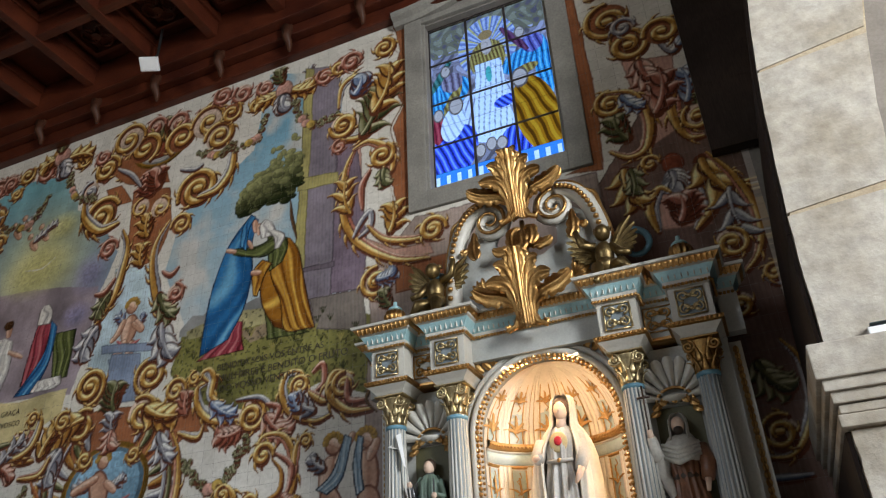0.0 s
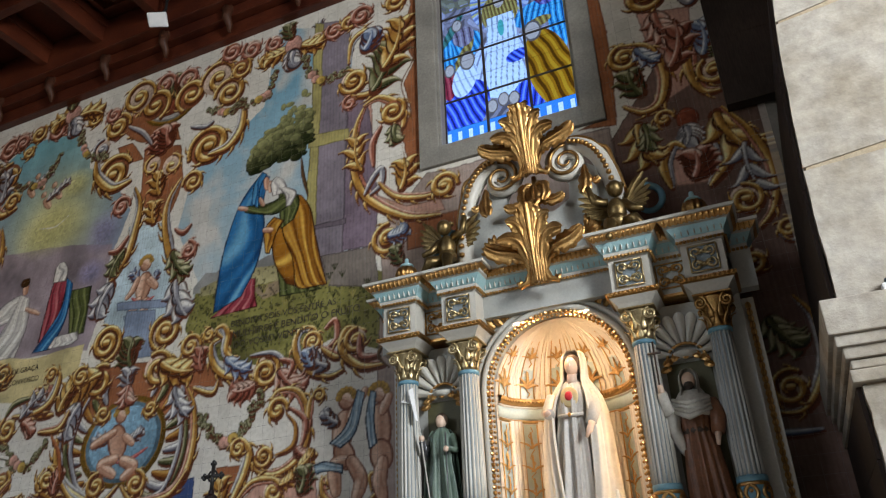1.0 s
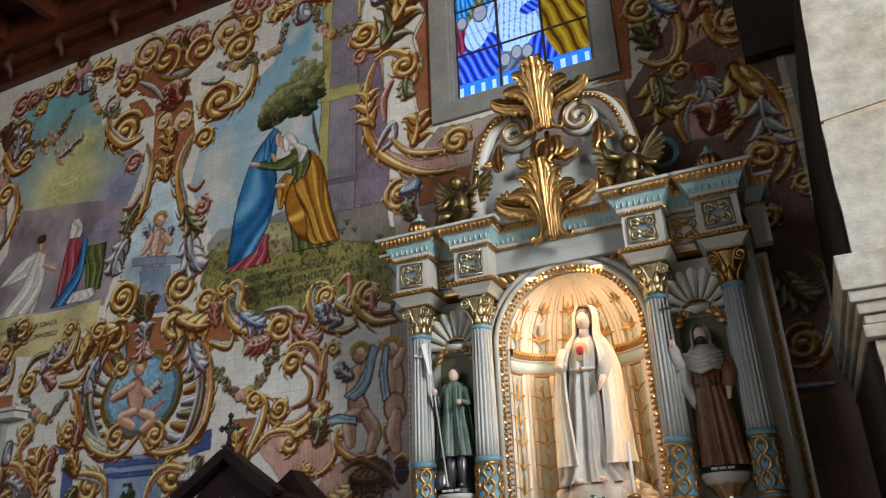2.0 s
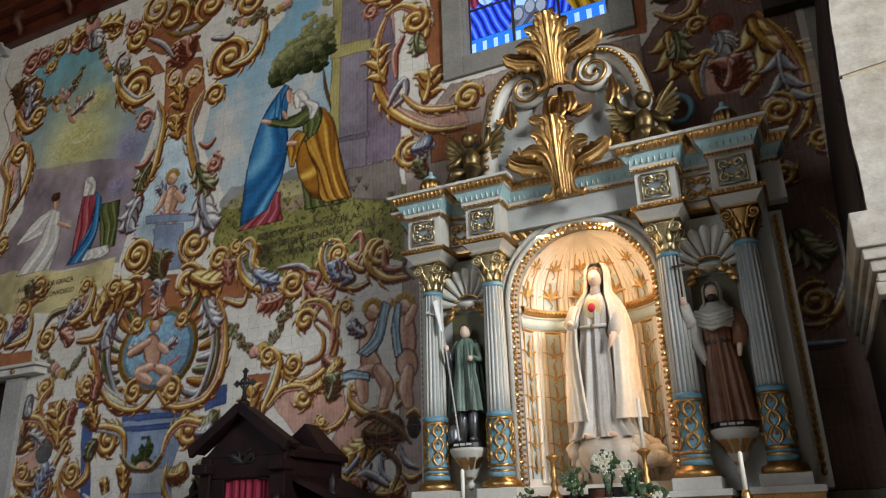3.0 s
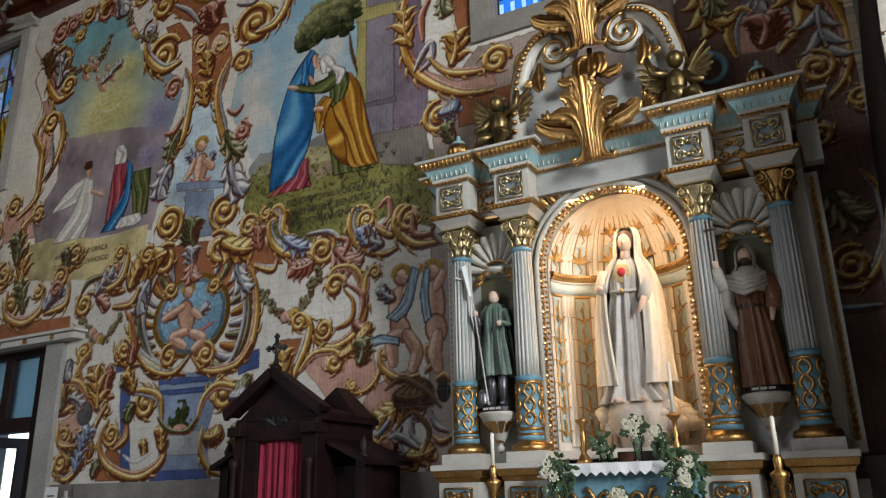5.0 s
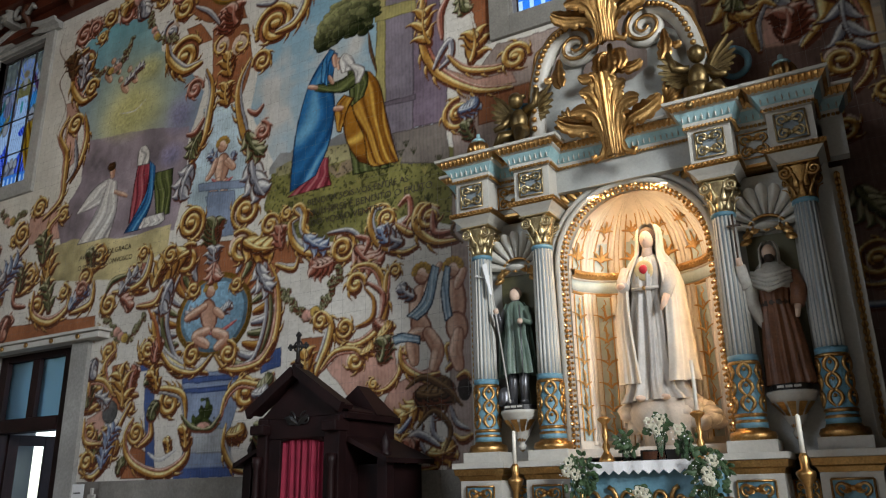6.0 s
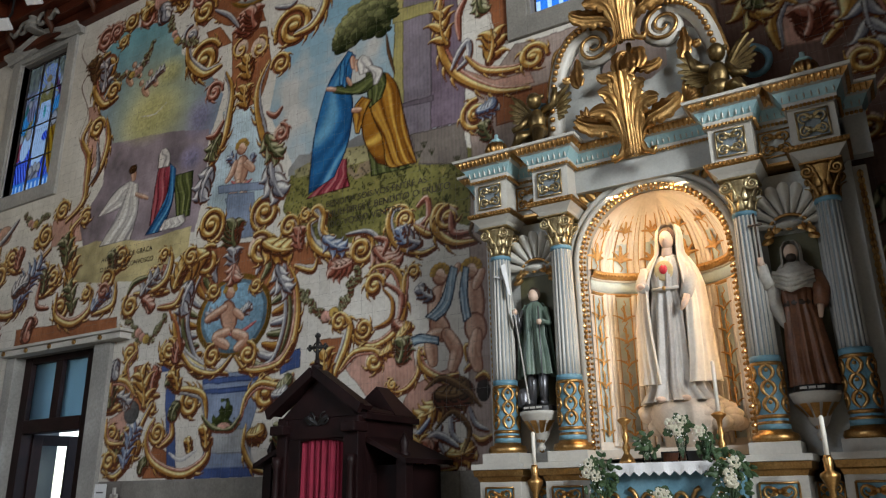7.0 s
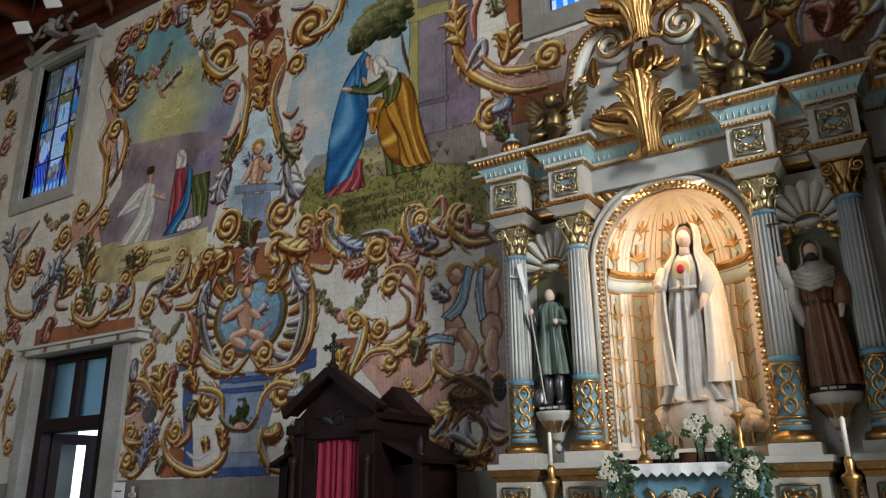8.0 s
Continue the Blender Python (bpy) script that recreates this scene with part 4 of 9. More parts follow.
def garland(a, mid, b):
    p = curve_through([a, mid, b], 0.045)
    for k, (x, z) in enumerate(p):
        for s in range(3):
            spray(GREEN, (x, z), (x + rng.uniform(-0.07, 0.07), z + rng.uniform(-0.08, 0.06)), 0.016, 2, 60)
    for f, c in ((0.42, ROSE), (0.5, ROSE), (0.58, (0.58, 0.42, 0.14))):
        x, z = p[int(f * (len(p) - 1))]
        disc(c, x, z, 0.065, 0.06)
        disc(tuple(np.array(c) * 0.7), x + 0.01, z - 0.01, 0.03, 0.025)


# dusky grounds round the altar; the right one also has the pier's shade painted in
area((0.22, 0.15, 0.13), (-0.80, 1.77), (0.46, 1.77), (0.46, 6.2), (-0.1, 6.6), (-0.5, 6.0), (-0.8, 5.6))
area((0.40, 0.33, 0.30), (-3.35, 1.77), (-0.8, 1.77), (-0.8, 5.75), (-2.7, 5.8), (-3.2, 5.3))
# lesser scrolls that fill the frieze, the middle ornament and the ends of the wall
for k in range(420):
    x, z = rng.uniform(-13, 0.4), rng.uniform(1.8, 8.45)
    if z < 7.75 and x > -9.7 or -3.1 < x < -0.8 and z > 5.6 or z > 8.35 and x > -8 or x < -8.3 and z < 3.6 or -12.2 < x < -9.9 and z > 5.6:
        continue
    pal = (GOLD_PAL, PINKP, GOLD_PAL, GREYB, PINKP)[k % 5]
    if k % 3:
        volute(pal, x, z, rng.uniform(0.06, 0.15), rng.uniform(0, 360), rng.choice([-1.4, 1.4]), rng.uniform(0.024, 0.036))
    else:
        a = rng.uniform(0, 6.28)
        spray(pal, (x, z), (x + 0.26 * math.cos(a), z + 0.26 * math.sin(a)), 0.028, 5, 60)
# grounds behind the ornament
area(TERRA, (-7.95, 3.10), (-7.66, 3.12), (-7.45, 2.85), (-7.62, 2.52), (-7.85, 2.60))
area(PINK, (-8.30, 2.50), (-8.00, 2.60), (-7.90, 2.10), (-8.25, 2.05))
area(TERRA, (-7.45, 2.20), (-7.10, 2.02), (-7.00, 1.79), (-7.60, 1.79))
area(TERRA, (-10.60, 3.86), (-8.38, 3.78), (-8.35, 3.60), (-10.60, 3.60))
area(TERRA, (-7.28, 4.28), (-6.52, 4.43), (-5.62, 4.27), (-5.35, 3.90), (-5.67, 3.69), (-7.13, 3.90))
area(TERRA, (-5.47, 4.31), (-5.13, 4.11), (-5.04, 3.91), (-5.52, 3.99))
area(TERRA, (-5.04, 3.12), (-4.71, 3.11), (-4.77, 2.74), (-5.06, 2.60))
area(PINK, (-4.36, 3.04), (-3.90, 2.93), (-3.84, 2.50), (-4.35, 2.38), (-4.70, 2.79))
area(PINK, (-3.90, 2.56), (-3.41, 2.73), (-3.48, 2.33), (-3.90, 2.15), (-4.09, 2.31))
area(TERRA, (-6.70, 7.35), (-6.09, 7.22), (-5.96, 6.68), (-6.11, 6.18), (-6.37, 6.14), (-6.63, 6.58))
area(TERRA, (-7.20, 7.53), (-6.93, 7.52), (-6.68, 7.18), (-7.00, 7.20))
area(TERRA, (-7.41, 7.97), (-6.34, 7.91), (-6.10, 7.30), (-6.82, 7.48))
area(PINK, (-9.62, 7.10), (-9.30, 7.02), (-9.20, 6.10), (-9.45, 5.95))
area(PINK, (-10.10, 5.40), (-9.50, 5.45), (-9.20, 4.95), (-10.05, 5.0))
area(PALE, (-6.74, 6.21), (-6.15, 6.12), (-5.96, 5.46), (-5.75, 4.98), (-5.90, 4.52), (-6.84, 4.71), (-6.94, 5.25), (-6.74, 5.66))
area(TERRA, (-2.88, 8.76), (-2.69, 8.67), (-2.74, 5.83), (-2.89, 5.95), (-2.98, 6.41), (-2.86, 6.60), (-2.94, 7.02), (-2.81, 7.30), (-2.97, 7.78), (-2.83, 8.17), (-2.92, 8.59))
area(TERRA, (-0.91, 8.10), (-0.73, 8.02), (-0.68, 7.01), (-0.68, 6.42), (-0.73, 5.75), (-1.10, 5.80), (-0.87, 5.86), (-0.85, 6.85))
area(PINK, (-3.63, 6.94), (-3.33, 6.92), (-3.33, 6.30), (-3.42, 5.89), (-3.61, 6.24))
area(PINK, (-0.37, 6.96), (0.11, 6.83), (-0.01, 5.96), (-0.28, 5.86))
area(PINK, (-0.38, 5.32), (0.11, 5.29), (0.07, 4.90), (-0.39, 4.97))
area(TERRA, (-7.00, 8.20), (-6.50, 8.30), (-5.90, 8.22), (-5.60, 8.00), (-6.30, 7.75), (-6.85, 7.90))
area(PINK, (-3.32, 5.72), (-2.93, 5.48), (-2.55, 5.44), (-2.49, 5.30), (-2.99, 5.30))
area(TERRA, (-2.93, 5.28), (-2.37, 5.27), (-2.33, 4.95), (-2.93, 4.97))
# painted landscape with a tree, steps and a tall pier
area(SKYC, (-5.67, 4.75), (-5.55, 5.21), (-5.95, 5.98), (-5.86, 6.57), (-5.65, 6.98), (-5.17, 7.11), (-4.83, 7.38), (-4.69, 8.55), (-3.63, 8.19), (-3.58, 6.65), (-3.28, 5.21), (-3.29, 4.60), (-3.36, 4.37), (-4.31, 4.55), tone='sky')
area(MEADOW, (-5.66, 4.67), (-5.55, 5.14), (-5.09, 5.10), (-4.31, 5.04), (-3.88, 5.12), (-3.22, 4.82), (-3.25, 4.00), (-3.75, 4.22), (-4.30, 4.03), (-5.05, 4.16), (-5.46, 4.37), tone='grass')
area(STONEV, (-4.12, 4.86), (-4.12, 8.43), (-3.63, 8.27), (-3.68, 4.75))
area(STONEY, (-4.14, 5.12), (-4.15, 8.45), (-4.01, 8.37), (-4.01, 5.15))
area(VIOLET, (-3.68, 5.13), (-3.64, 7.41), (-3.37, 6.85), (-3.26, 5.71), (-3.28, 5.11))
area(STEP, (-3.94, 5.14), (-3.28, 5.11), (-3.26, 4.65), (-3.82, 4.79))
area(STONEY, (-4.16, 6.55), (-3.62, 6.52), (-3.62, 6.67), (-4.16, 6.73))
area(STONEV2, (-4.06, 5.47), (-3.64, 5.44), (-3.64, 5.51), (-4.06, 5.53))
leaf_rng = np.random.default_rng(8)
for k in range(340):
    f, q = leaf_rng.random(), leaf_rng.normal(0, 1)
    cx, cz = -4.98 + 0.84 * f, 6.56 + 0.32 * f ** 0.8 + (0.05 + 0.17 * f ** 0.6) * q
    light = np.clip(0.5 + 0.35 * q + leaf_rng.uniform(-0.35, 0.35), 0, 1)
    tone_ = np.array((0.035, 0.045, 0.018)) * (1 - light) + np.array((0.33, 0.33, 0.17)) * light
    if cx < -4.08 and cz > 6.47:
        disc(tuple(tone_), cx, cz, leaf_rng.uniform(0.035, 0.09), leaf_rng.uniform(0.03, 0.06), 0.9)
stroke(BROWN, 0.040, (-4.24, 6.46), (-4.21, 6.24), (-4.13, 5.93))
# hills, pale path and tufts in the meadow
area((0.30, 0.30, 0.30), (-5.60, 5.14), (-5.45, 5.30), (-5.30, 5.26), (-5.15, 5.40), (-4.85, 5.24), (-4.40, 5.36), (-4.05, 5.24), (-4.05, 5.08), (-5.60, 5.06), tone='cloud')
area((0.40, 0.37, 0.22), (-5.50, 5.12), (-5.00, 5.22), (-4.50, 5.16), (-4.05, 5.20), (-4.05, 4.98), (-4.7, 4.98), (-5.50, 5.02), tone='grass')
area((0.30, 0.24, 0.17), (-4.78, 4.95), (-4.45, 4.98), (-4.30, 4.86), (-4.62, 4.80), tone='grass')
for k in range(46):
    px, pz = leaf_rng.uniform(-5.5, -3.35), leaf_rng.uniform(4.25, 4.95)
    for d in (-0.04, -0.015, 0.01, 0.035):
        lay(((0.05, 0.055, 0.02),) * 4 if k % 3 else ((0.34, 0.30, 0.12),) * 4, curve_through([(px, pz), (px + d, pz + 0.07)], 0.01), np.array([0.006] * len(curve_through([(px, pz), (px + d, pz + 0.07)], 0.01))))
# two embracing robed shapes
gown(RED_GOWN, [(-4.83, 5.09), (-4.97, 4.94), (-5.31, 4.72)], [(-4.75, 5.07), (-4.74, 4.89), (-4.7, 4.74)], 3)
gown(BLUE_ROBE, [(-4.77, 6.42), (-4.96, 6.22), (-5.1, 5.96), (-5.23, 5.47), (-5.28, 4.77)], [(-4.66, 6.33), (-4.72, 6.04), (-4.68, 5.64), (-4.75, 5.23), (-4.92, 4.9)], 2.2, 0.9)
gown(GREEN_GOWN, [(-4.49, 5.16), (-4.44, 4.97), (-4.42, 4.79)], [(-4.14, 4.97), (-4.01, 4.84), (-3.9, 4.77)], 4)
gown(GOLD_ROBE, [(-4.56, 5.61), (-4.56, 5.39), (-4.5, 5.17), (-4.34, 4.92)], [(-4.35, 5.98), (-4.23, 5.7), (-4.14, 5.28), (-4.06, 4.8)], 1.5, 1.5, 1.0)
gown(GOLD_ROBE, [(-4.29, 6.0), (-4.44, 5.61), (-4.29, 5.21), (-4.23, 4.89), (-4.14, 4.82)], [(-4.21, 5.96), (-4.08, 5.75), (-3.99, 5.36), (-3.9, 5.01), (-3.84, 4.81)], 1.3, -1.7, 2.0)
gown(GREEN_GOWN, [(-4.52, 6.07), (-4.5, 5.86), (-4.46, 5.6)], [(-4.26, 5.99), (-4.23, 5.86), (-4.29, 5.69)], 3)
gown(GREEN_GOWN, [(-4.46, 6.03), (-4.66, 5.98), (-5.0, 6.03)], [(-4.35, 5.9), (-4.56, 5.81), (-4.97, 5.94)], 2, 0.4)
gown(GOLD_ROBE, [(-4.56, 5.78), (-4.66, 5.69), (-4.68, 5.56), (-4.64, 5.35)], [(-4.42, 5.7), (-4.5, 5.59), (-4.54, 5.49), (-4.59, 5.33)], 1.6)
rounded(0.030, (-5.06, 6.02), (-4.95, 5.98))
rounded(0.026, (-4.78, 6.07), (-4.72, 5.97))
rounded(0.036, (-4.68, 5.64), (-4.59, 5.62))
rounded(0.040, (-4.71, 6.31), (-4.69, 6.19))
rounded(0.036, (-4.64, 6.24), (-4.64, 6.14))
gown(WHITE_GOWN, [(-4.57, 6.31), (-4.64, 6.23), (-4.6, 6.06)], [(-4.47, 6.24), (-4.42, 6.14), (-4.47, 6.06)], 2)
gown(WHITE_GOWN, [(-4.52, 6.14), (-4.43, 6.02), (-4.41, 5.87)], [(-4.42, 6.13), (-4.28, 6.02), (-4.35, 5.87)], 2, 0.3)
gown(BLUE_ROBE, [(-4.77, 6.43), (-4.87, 6.29), (-4.89, 6.04)], [(-4.7, 6.38), (-4.78, 6.23), (-4.79, 5.95)], 1.4)
# painted interior with kneeling and standing robed shapes under a bright sky
area(SKYC, (-9.39, 6.98), (-9.50, 7.87), (-9.02, 8.19), (-7.99, 8.01), (-7.69, 7.62), (-7.65, 7.34), (-7.14, 6.99), (-6.77, 6.46), (-6.96, 5.87), (-6.97, 5.49), (-8.75, 5.92), tone='glory')
area(DUSK, (-9.03, 5.73), (-9.08, 6.35), (-8.10, 6.26), (-6.98, 6.04), (-6.95, 5.33), (-7.08, 4.68), (-9.30, 4.86), (-9.44, 5.22), tone='cloud')
disc(CLOUDY, -7.88, 7.15, 0.360, 0.230)
disc(CLOUDY, -8.14, 6.53, 0.650, 0.410)
disc(CLOUDV, -7.16, 6.25, 0.300, 0.320)
disc(CLOUDV, -7.25, 5.71, 0.250, 0.200)
area(SAND, (-9.68, 4.84), (-9.06, 4.90), (-7.87, 4.72), (-7.14, 4.77), (-7.16, 4.48), (-7.49, 4.32), (-7.37, 4.15), (-8.34, 4.23), (-9.58, 4.38), tone='cloud')
gown(GREEN_GOWN, [(-7.57, 5.53), (-7.5, 5.22), (-7.44, 4.92)], [(-7.2, 5.52), (-7.19, 5.23), (-7.19, 4.91)], 3.0)
gown(WHITE_GOWN, [(-8.44, 5.66), (-8.74, 5.57), (-9.05, 5.26)], [(-8.34, 5.49), (-8.46, 5.33), (-8.73, 5.28)], 3, 0.4)
gown(WHITE_GOWN, [(-8.44, 5.66), (-8.59, 5.28), (-8.94, 4.81)], [(-8.26, 5.57), (-8.2, 5.2), (-8.3, 4.8)], 3, 0.3)
rounded(0.050, (-8.39, 5.78), (-8.37, 5.67))
disc((0.10, 0.05, 0.02), -8.41, 5.82, 0.085, 0.065)
rounded(0.030, (-8.29, 5.43), (-8.04, 5.32))
gown(RED_GOWN, [(-7.88, 5.74), (-7.92, 5.39), (-7.94, 4.92)], [(-7.63, 5.69), (-7.65, 5.33), (-7.69, 4.89)], 2.4)
gown(BLUE_ROBE, [(-7.66, 5.73), (-7.66, 5.3), (-8.01, 4.8)], [(-7.53, 5.62), (-7.54, 5.15), (-7.7, 4.8)], 2.0, 0.3)
rounded(0.055, (-7.79, 5.89), (-7.79, 5.8))
gown(WHITE_GOWN, [(-7.85, 5.97), (-7.9, 5.89), (-7.9, 5.71)], [(-7.76, 5.97), (-7.67, 5.85), (-7.67, 5.69)], 1.5)
gown(WHITE_GOWN, [(-7.66, 4.94), (-7.71, 4.88), (-7.75, 4.81)], [(-7.3, 4.95), (-7.27, 4.85), (-7.36, 4.8)], 4)
stroke(VEILS, 0.018, (-8.38, 6.60), (-8.08, 6.56), (-7.87, 6.67))
for px, pz in ((-8.77, 7.32), (-8.22, 7.15), (-8.6, 7.4), (-8.39, 7.04)):
    rounded(0.055, (px, pz), (px + 0.10, pz - 0.12))
    rounded(0.050, (px - 0.06, pz + 0.11), (px - 0.05, pz + 0.10))
    spray(GREYB, (px + 0.04, pz), (px + 0.26, pz + 0.10), 0.030, 4, 40)
# medallion
disc(GOLDC, -6.32, 3.53, 0.580, 0.490)
disc(SKYM, -6.32, 3.53, 0.510, 0.430)
spray(GREYB, (-6.52, 3.57), (-6.78, 3.54), 0.036, 5, 40)
spray(GREYB, (-6.25, 3.54), (-6.05, 3.64), 0.030, 5, 40)
stroke(REDS, 0.04, (-6.45, 3.33), (-6.23, 3.31), (-5.96, 3.42))
rounded(0.12, (-6.42, 3.62), (-6.36, 3.43))
rounded(0.05, (-6.46, 3.64), (-6.67, 3.56), (-6.74, 3.53))
rounded(0.045, (-6.3, 3.58), (-6.18, 3.49))
rounded(0.065, (-6.39, 3.35), (-6.57, 3.3), (-6.39, 3.19))
rounded(0.065, (-6.28, 3.32), (-6.12, 3.24), (-6.23, 3.15))
rounded(0.075, (-6.40, 3.81), (-6.38, 3.80))
for k in range(7):
    disc(HAIR, -6.39 + 0.085 * math.cos(0.5 * k + 0.1), 3.81 + 0.02 + 0.075 * math.sin(0.5 * k + 0.1), 0.036, 0.034)
area(PALEB, (-6.62, 5.01), (-6.19, 4.97), (-6.17, 4.89), (-6.56, 4.9))
spray(BLUE_PAL, (-6.45, 5.36), (-6.61, 5.58), 0.030, 4, 40)
spray(BLUE_PAL, (-6.26, 5.35), (-6.16, 5.5), 0.030, 4, 40)
rounded(0.11, (-6.35, 5.42), (-6.36, 5.22))
rounded(0.045, (-6.46, 5.44), (-6.52, 5.3), (-6.59, 5.23))
rounded(0.045, (-6.27, 5.4), (-6.17, 5.29), (-6.3, 5.38))
rounded(0.06, (-6.4, 5.16), (-6.48, 5.09), (-6.39, 4.89))
rounded(0.06, (-6.28, 5.13), (-6.3, 4.96), (-6.34, 4.71))
rounded(0.085, (-6.38, 5.62), (-6.36, 5.61))
for k in range(7):
    disc(HAIR, -6.37 + 0.085 * math.cos(0.5 * k + 0.1), 5.62 + 0.02 + 0.075 * math.sin(0.5 * k + 0.1), 0.036, 0.034)
stroke(REDS, 0.045, (-6.51, 5.21), (-6.35, 5.11), (-6.17, 5.16))
# blue pedestal under the medallion
area(BLUEP, (-6.75, 2.89), (-5.77, 2.86), (-5.87, 2.48), (-5.97, 2.25), (-5.87, 1.76), (-6.71, 1.76), (-6.59, 2.28), (-6.67, 2.56))
area(BLUED, (-6.72, 2.84), (-5.77, 2.82), (-5.77, 2.76), (-6.72, 2.77))
area(BLUED, (-6.69, 2.72), (-5.80, 2.71), (-5.80, 2.65), (-6.69, 2.66))
area(GREYP, (-6.53, 2.28), (-6.02, 2.28), (-5.95, 2.02), (-6.54, 2.01))
area(BLUED, (-6.75, 1.87), (-5.86, 1.87), (-5.85, 1.76), (-6.73, 1.76))
area(BLUED, (-7.45, 3.11), (-7.18, 3.11), (-7.16, 2.99), (-7.43, 2.99))
area(BLUED, (-7.36, 2.97), (-7.19, 2.99), (-7.05, 1.87), (-7.20, 1.85))
area(BLUED, (-5.62, 3.00), (-5.31, 3.06), (-5.30, 2.85), (-5.57, 2.78))
area(BLUEP, (-6.74, 5.20), (-5.94, 5.09), (-5.93, 4.98), (-6.73, 5.09))
area(BLUEP, (-6.58, 5.06), (-6.11, 4.99), (-6.05, 4.41), (-6.54, 4.47))
disc(LEAFD, -6.37, 2.42, 0.140, 0.140)
disc(ROSE, -6.35, 2.29, 0.110, 0.060)
disc(LEAFG, -6.53, 2.30, 0.080, 0.050)
disc(LEAFG, -6.18, 2.29, 0.080, 0.050)
# leafy wings that fan out on both sides of the medallion
for sg in (-1, 1):
    for k in range(11):
        th = radians(-62 + 12 * k)
        bx, bz = -6.32 + sg * 0.60 * math.cos(th), 3.50 + 0.56 * math.sin(th)
        ln = 0.44 - 0.012 * abs(k - 4) ** 1.5
        up = th + radians(48 - 2.2 * k)
        mid = (bx + sg * 0.55 * ln * math.cos(up - 0.25), bz + 0.55 * ln * math.sin(up - 0.25))
        stroke((GREEN, GREYB, BROWNG)[k % 3], 0.060, (bx, bz), mid, (bx + sg * ln * math.cos(up + 0.12), bz + ln * math.sin(up + 0.12)), tip=0.2)
# acanthus and scrolls about the medallion
stroke(GREEN, 0.036, (-6.18, 2.90), (-5.78, 2.90), (-5.58, 3.06), (-5.47, 3.41), (-5.53, 3.80), (-5.68, 4.07))
stroke(GREEN, 0.042, (-6.35, 2.88), (-6.79, 3.03), (-7.01, 3.20), (-7.15, 3.56), (-7.09, 3.90), (-6.95, 4.15))
stroke(GREYB, 0.036, (-6.18, 2.90), (-5.78, 2.93), (-5.64, 3.06), (-5.54, 3.42), (-5.59, 3.81), (-5.74, 4.08))
stroke(GREYB, 0.042, (-6.35, 2.88), (-6.79, 3.06), (-6.93, 3.20), (-7.07, 3.55), (-7.01, 3.88), (-6.87, 4.14))
stroke(GOLD_PAL, 0.048, (-6.18, 2.90), (-5.77, 2.86), (-5.46, 3.04), (-5.36, 3.40), (-5.41, 3.78), (-5.56, 4.05))
stroke(GOLD_PAL, 0.056, (-6.35, 2.88), (-6.79, 2.99), (-7.15, 3.22), (-7.29, 3.57), (-7.24, 3.92), (-7.09, 4.18))
stroke(GOLD_PAL, 0.042, (-6.26, 3.06), (-6.03, 2.88), (-5.62, 2.91), (-5.41, 3.13))
stroke(GOLD_PAL, 0.042, (-6.30, 3.07), (-6.55, 2.90), (-6.93, 3.00), (-7.20, 3.29))
volute(GOLD_PAL, -6.00, 3.84, 0.090, 180, 1.20, 0.039)
volute(GOLD_PAL, -6.67, 3.87, 0.100, 0, -1.20, 0.043)
volute(GOLD_PAL, -6.61, 3.10, 0.130, 90, 1.30, 0.045)
volute(GOLD_PAL, -6.06, 3.07, 0.130, 90, -1.30, 0.046)
spray(GREEN, (-6.38, 4.37), (-6.40, 4.68), 0.056, 7, 110)
spray(GREYB, (-6.35, 4.13), (-6.37, 4.34), 0.042, 5, 120)
spray(PINKP, (-6.35, 4.13), (-6.33, 3.92), 0.042, 5, 120)
volute(GOLD_PAL, -6.80, 4.71, 0.230, 270, 1.90, 0.061)
volute(GOLD_PAL, -5.93, 4.70, 0.230, 270, -1.90, 0.056)
volute(GOLD_PAL, -6.81, 4.26, 0.200, 60, 1.50, 0.057)
volute(GOLD_PAL, -5.96, 4.26, 0.210, 120, -1.50, 0.056)
spray(GOLD_PAL, (-6.80, 4.34), (-7.25, 4.06), 0.064, 5, 50)
spray(GOLD_PAL, (-5.92, 4.32), (-5.45, 4.17), 0.072, 5, 50)
spray(GREYB, (-5.69, 4.02), (-5.46, 3.66), 0.048, 5, 40)
spray(GREYB, (-7.05, 4.03), (-7.18, 3.63), 0.064, 5, 40)
stroke(GOLD_PAL, 0.064, (-6.98, 5.26), (-6.88, 5.54), (-6.70, 5.81), (-6.63, 6.18), (-6.62, 6.50), (-6.75, 6.78))
stroke(GOLD_PAL, 0.064, (-5.75, 4.98), (-5.88, 5.29), (-6.05, 5.71), (-6.17, 6.12), (-6.16, 6.43), (-6.01, 6.70))
spray(GREYB, (-6.87, 5.46), (-7.02, 5.04), 0.072, 5, 50)
spray(GREYB, (-5.86, 5.29), (-5.66, 4.82), 0.080, 5, 50)
spray(GREEN, (-6.76, 5.90), (-6.93, 5.55), 0.048, 4, 40)
spray(GREEN, (-5.98, 5.69), (-5.69, 5.32), 0.056, 4, 40)
volute(PINKP, -6.95, 6.56, 0.150, 0, 1.40, 0.050)
volute(GOLD_PAL, -5.81, 6.60, 0.160, 180, -1.40, 0.048)
stroke(PINKP, 0.048, (-6.73, 6.09), (-6.87, 5.93), (-7.02, 5.93))
stroke(PINKP, 0.042, (-6.00, 6.00), (-5.86, 5.92), (-5.75, 6.00))
volute(PINKP, -5.75, 5.66, 0.120, 90, -1.20, 0.045)
spray(GOLD_PAL, (-6.33, 6.57), (-6.36, 6.94), 0.056, 5, 70)
spray(GOLD_PAL, (-6.35, 6.17), (-6.37, 6.50), 0.048, 5, 70)
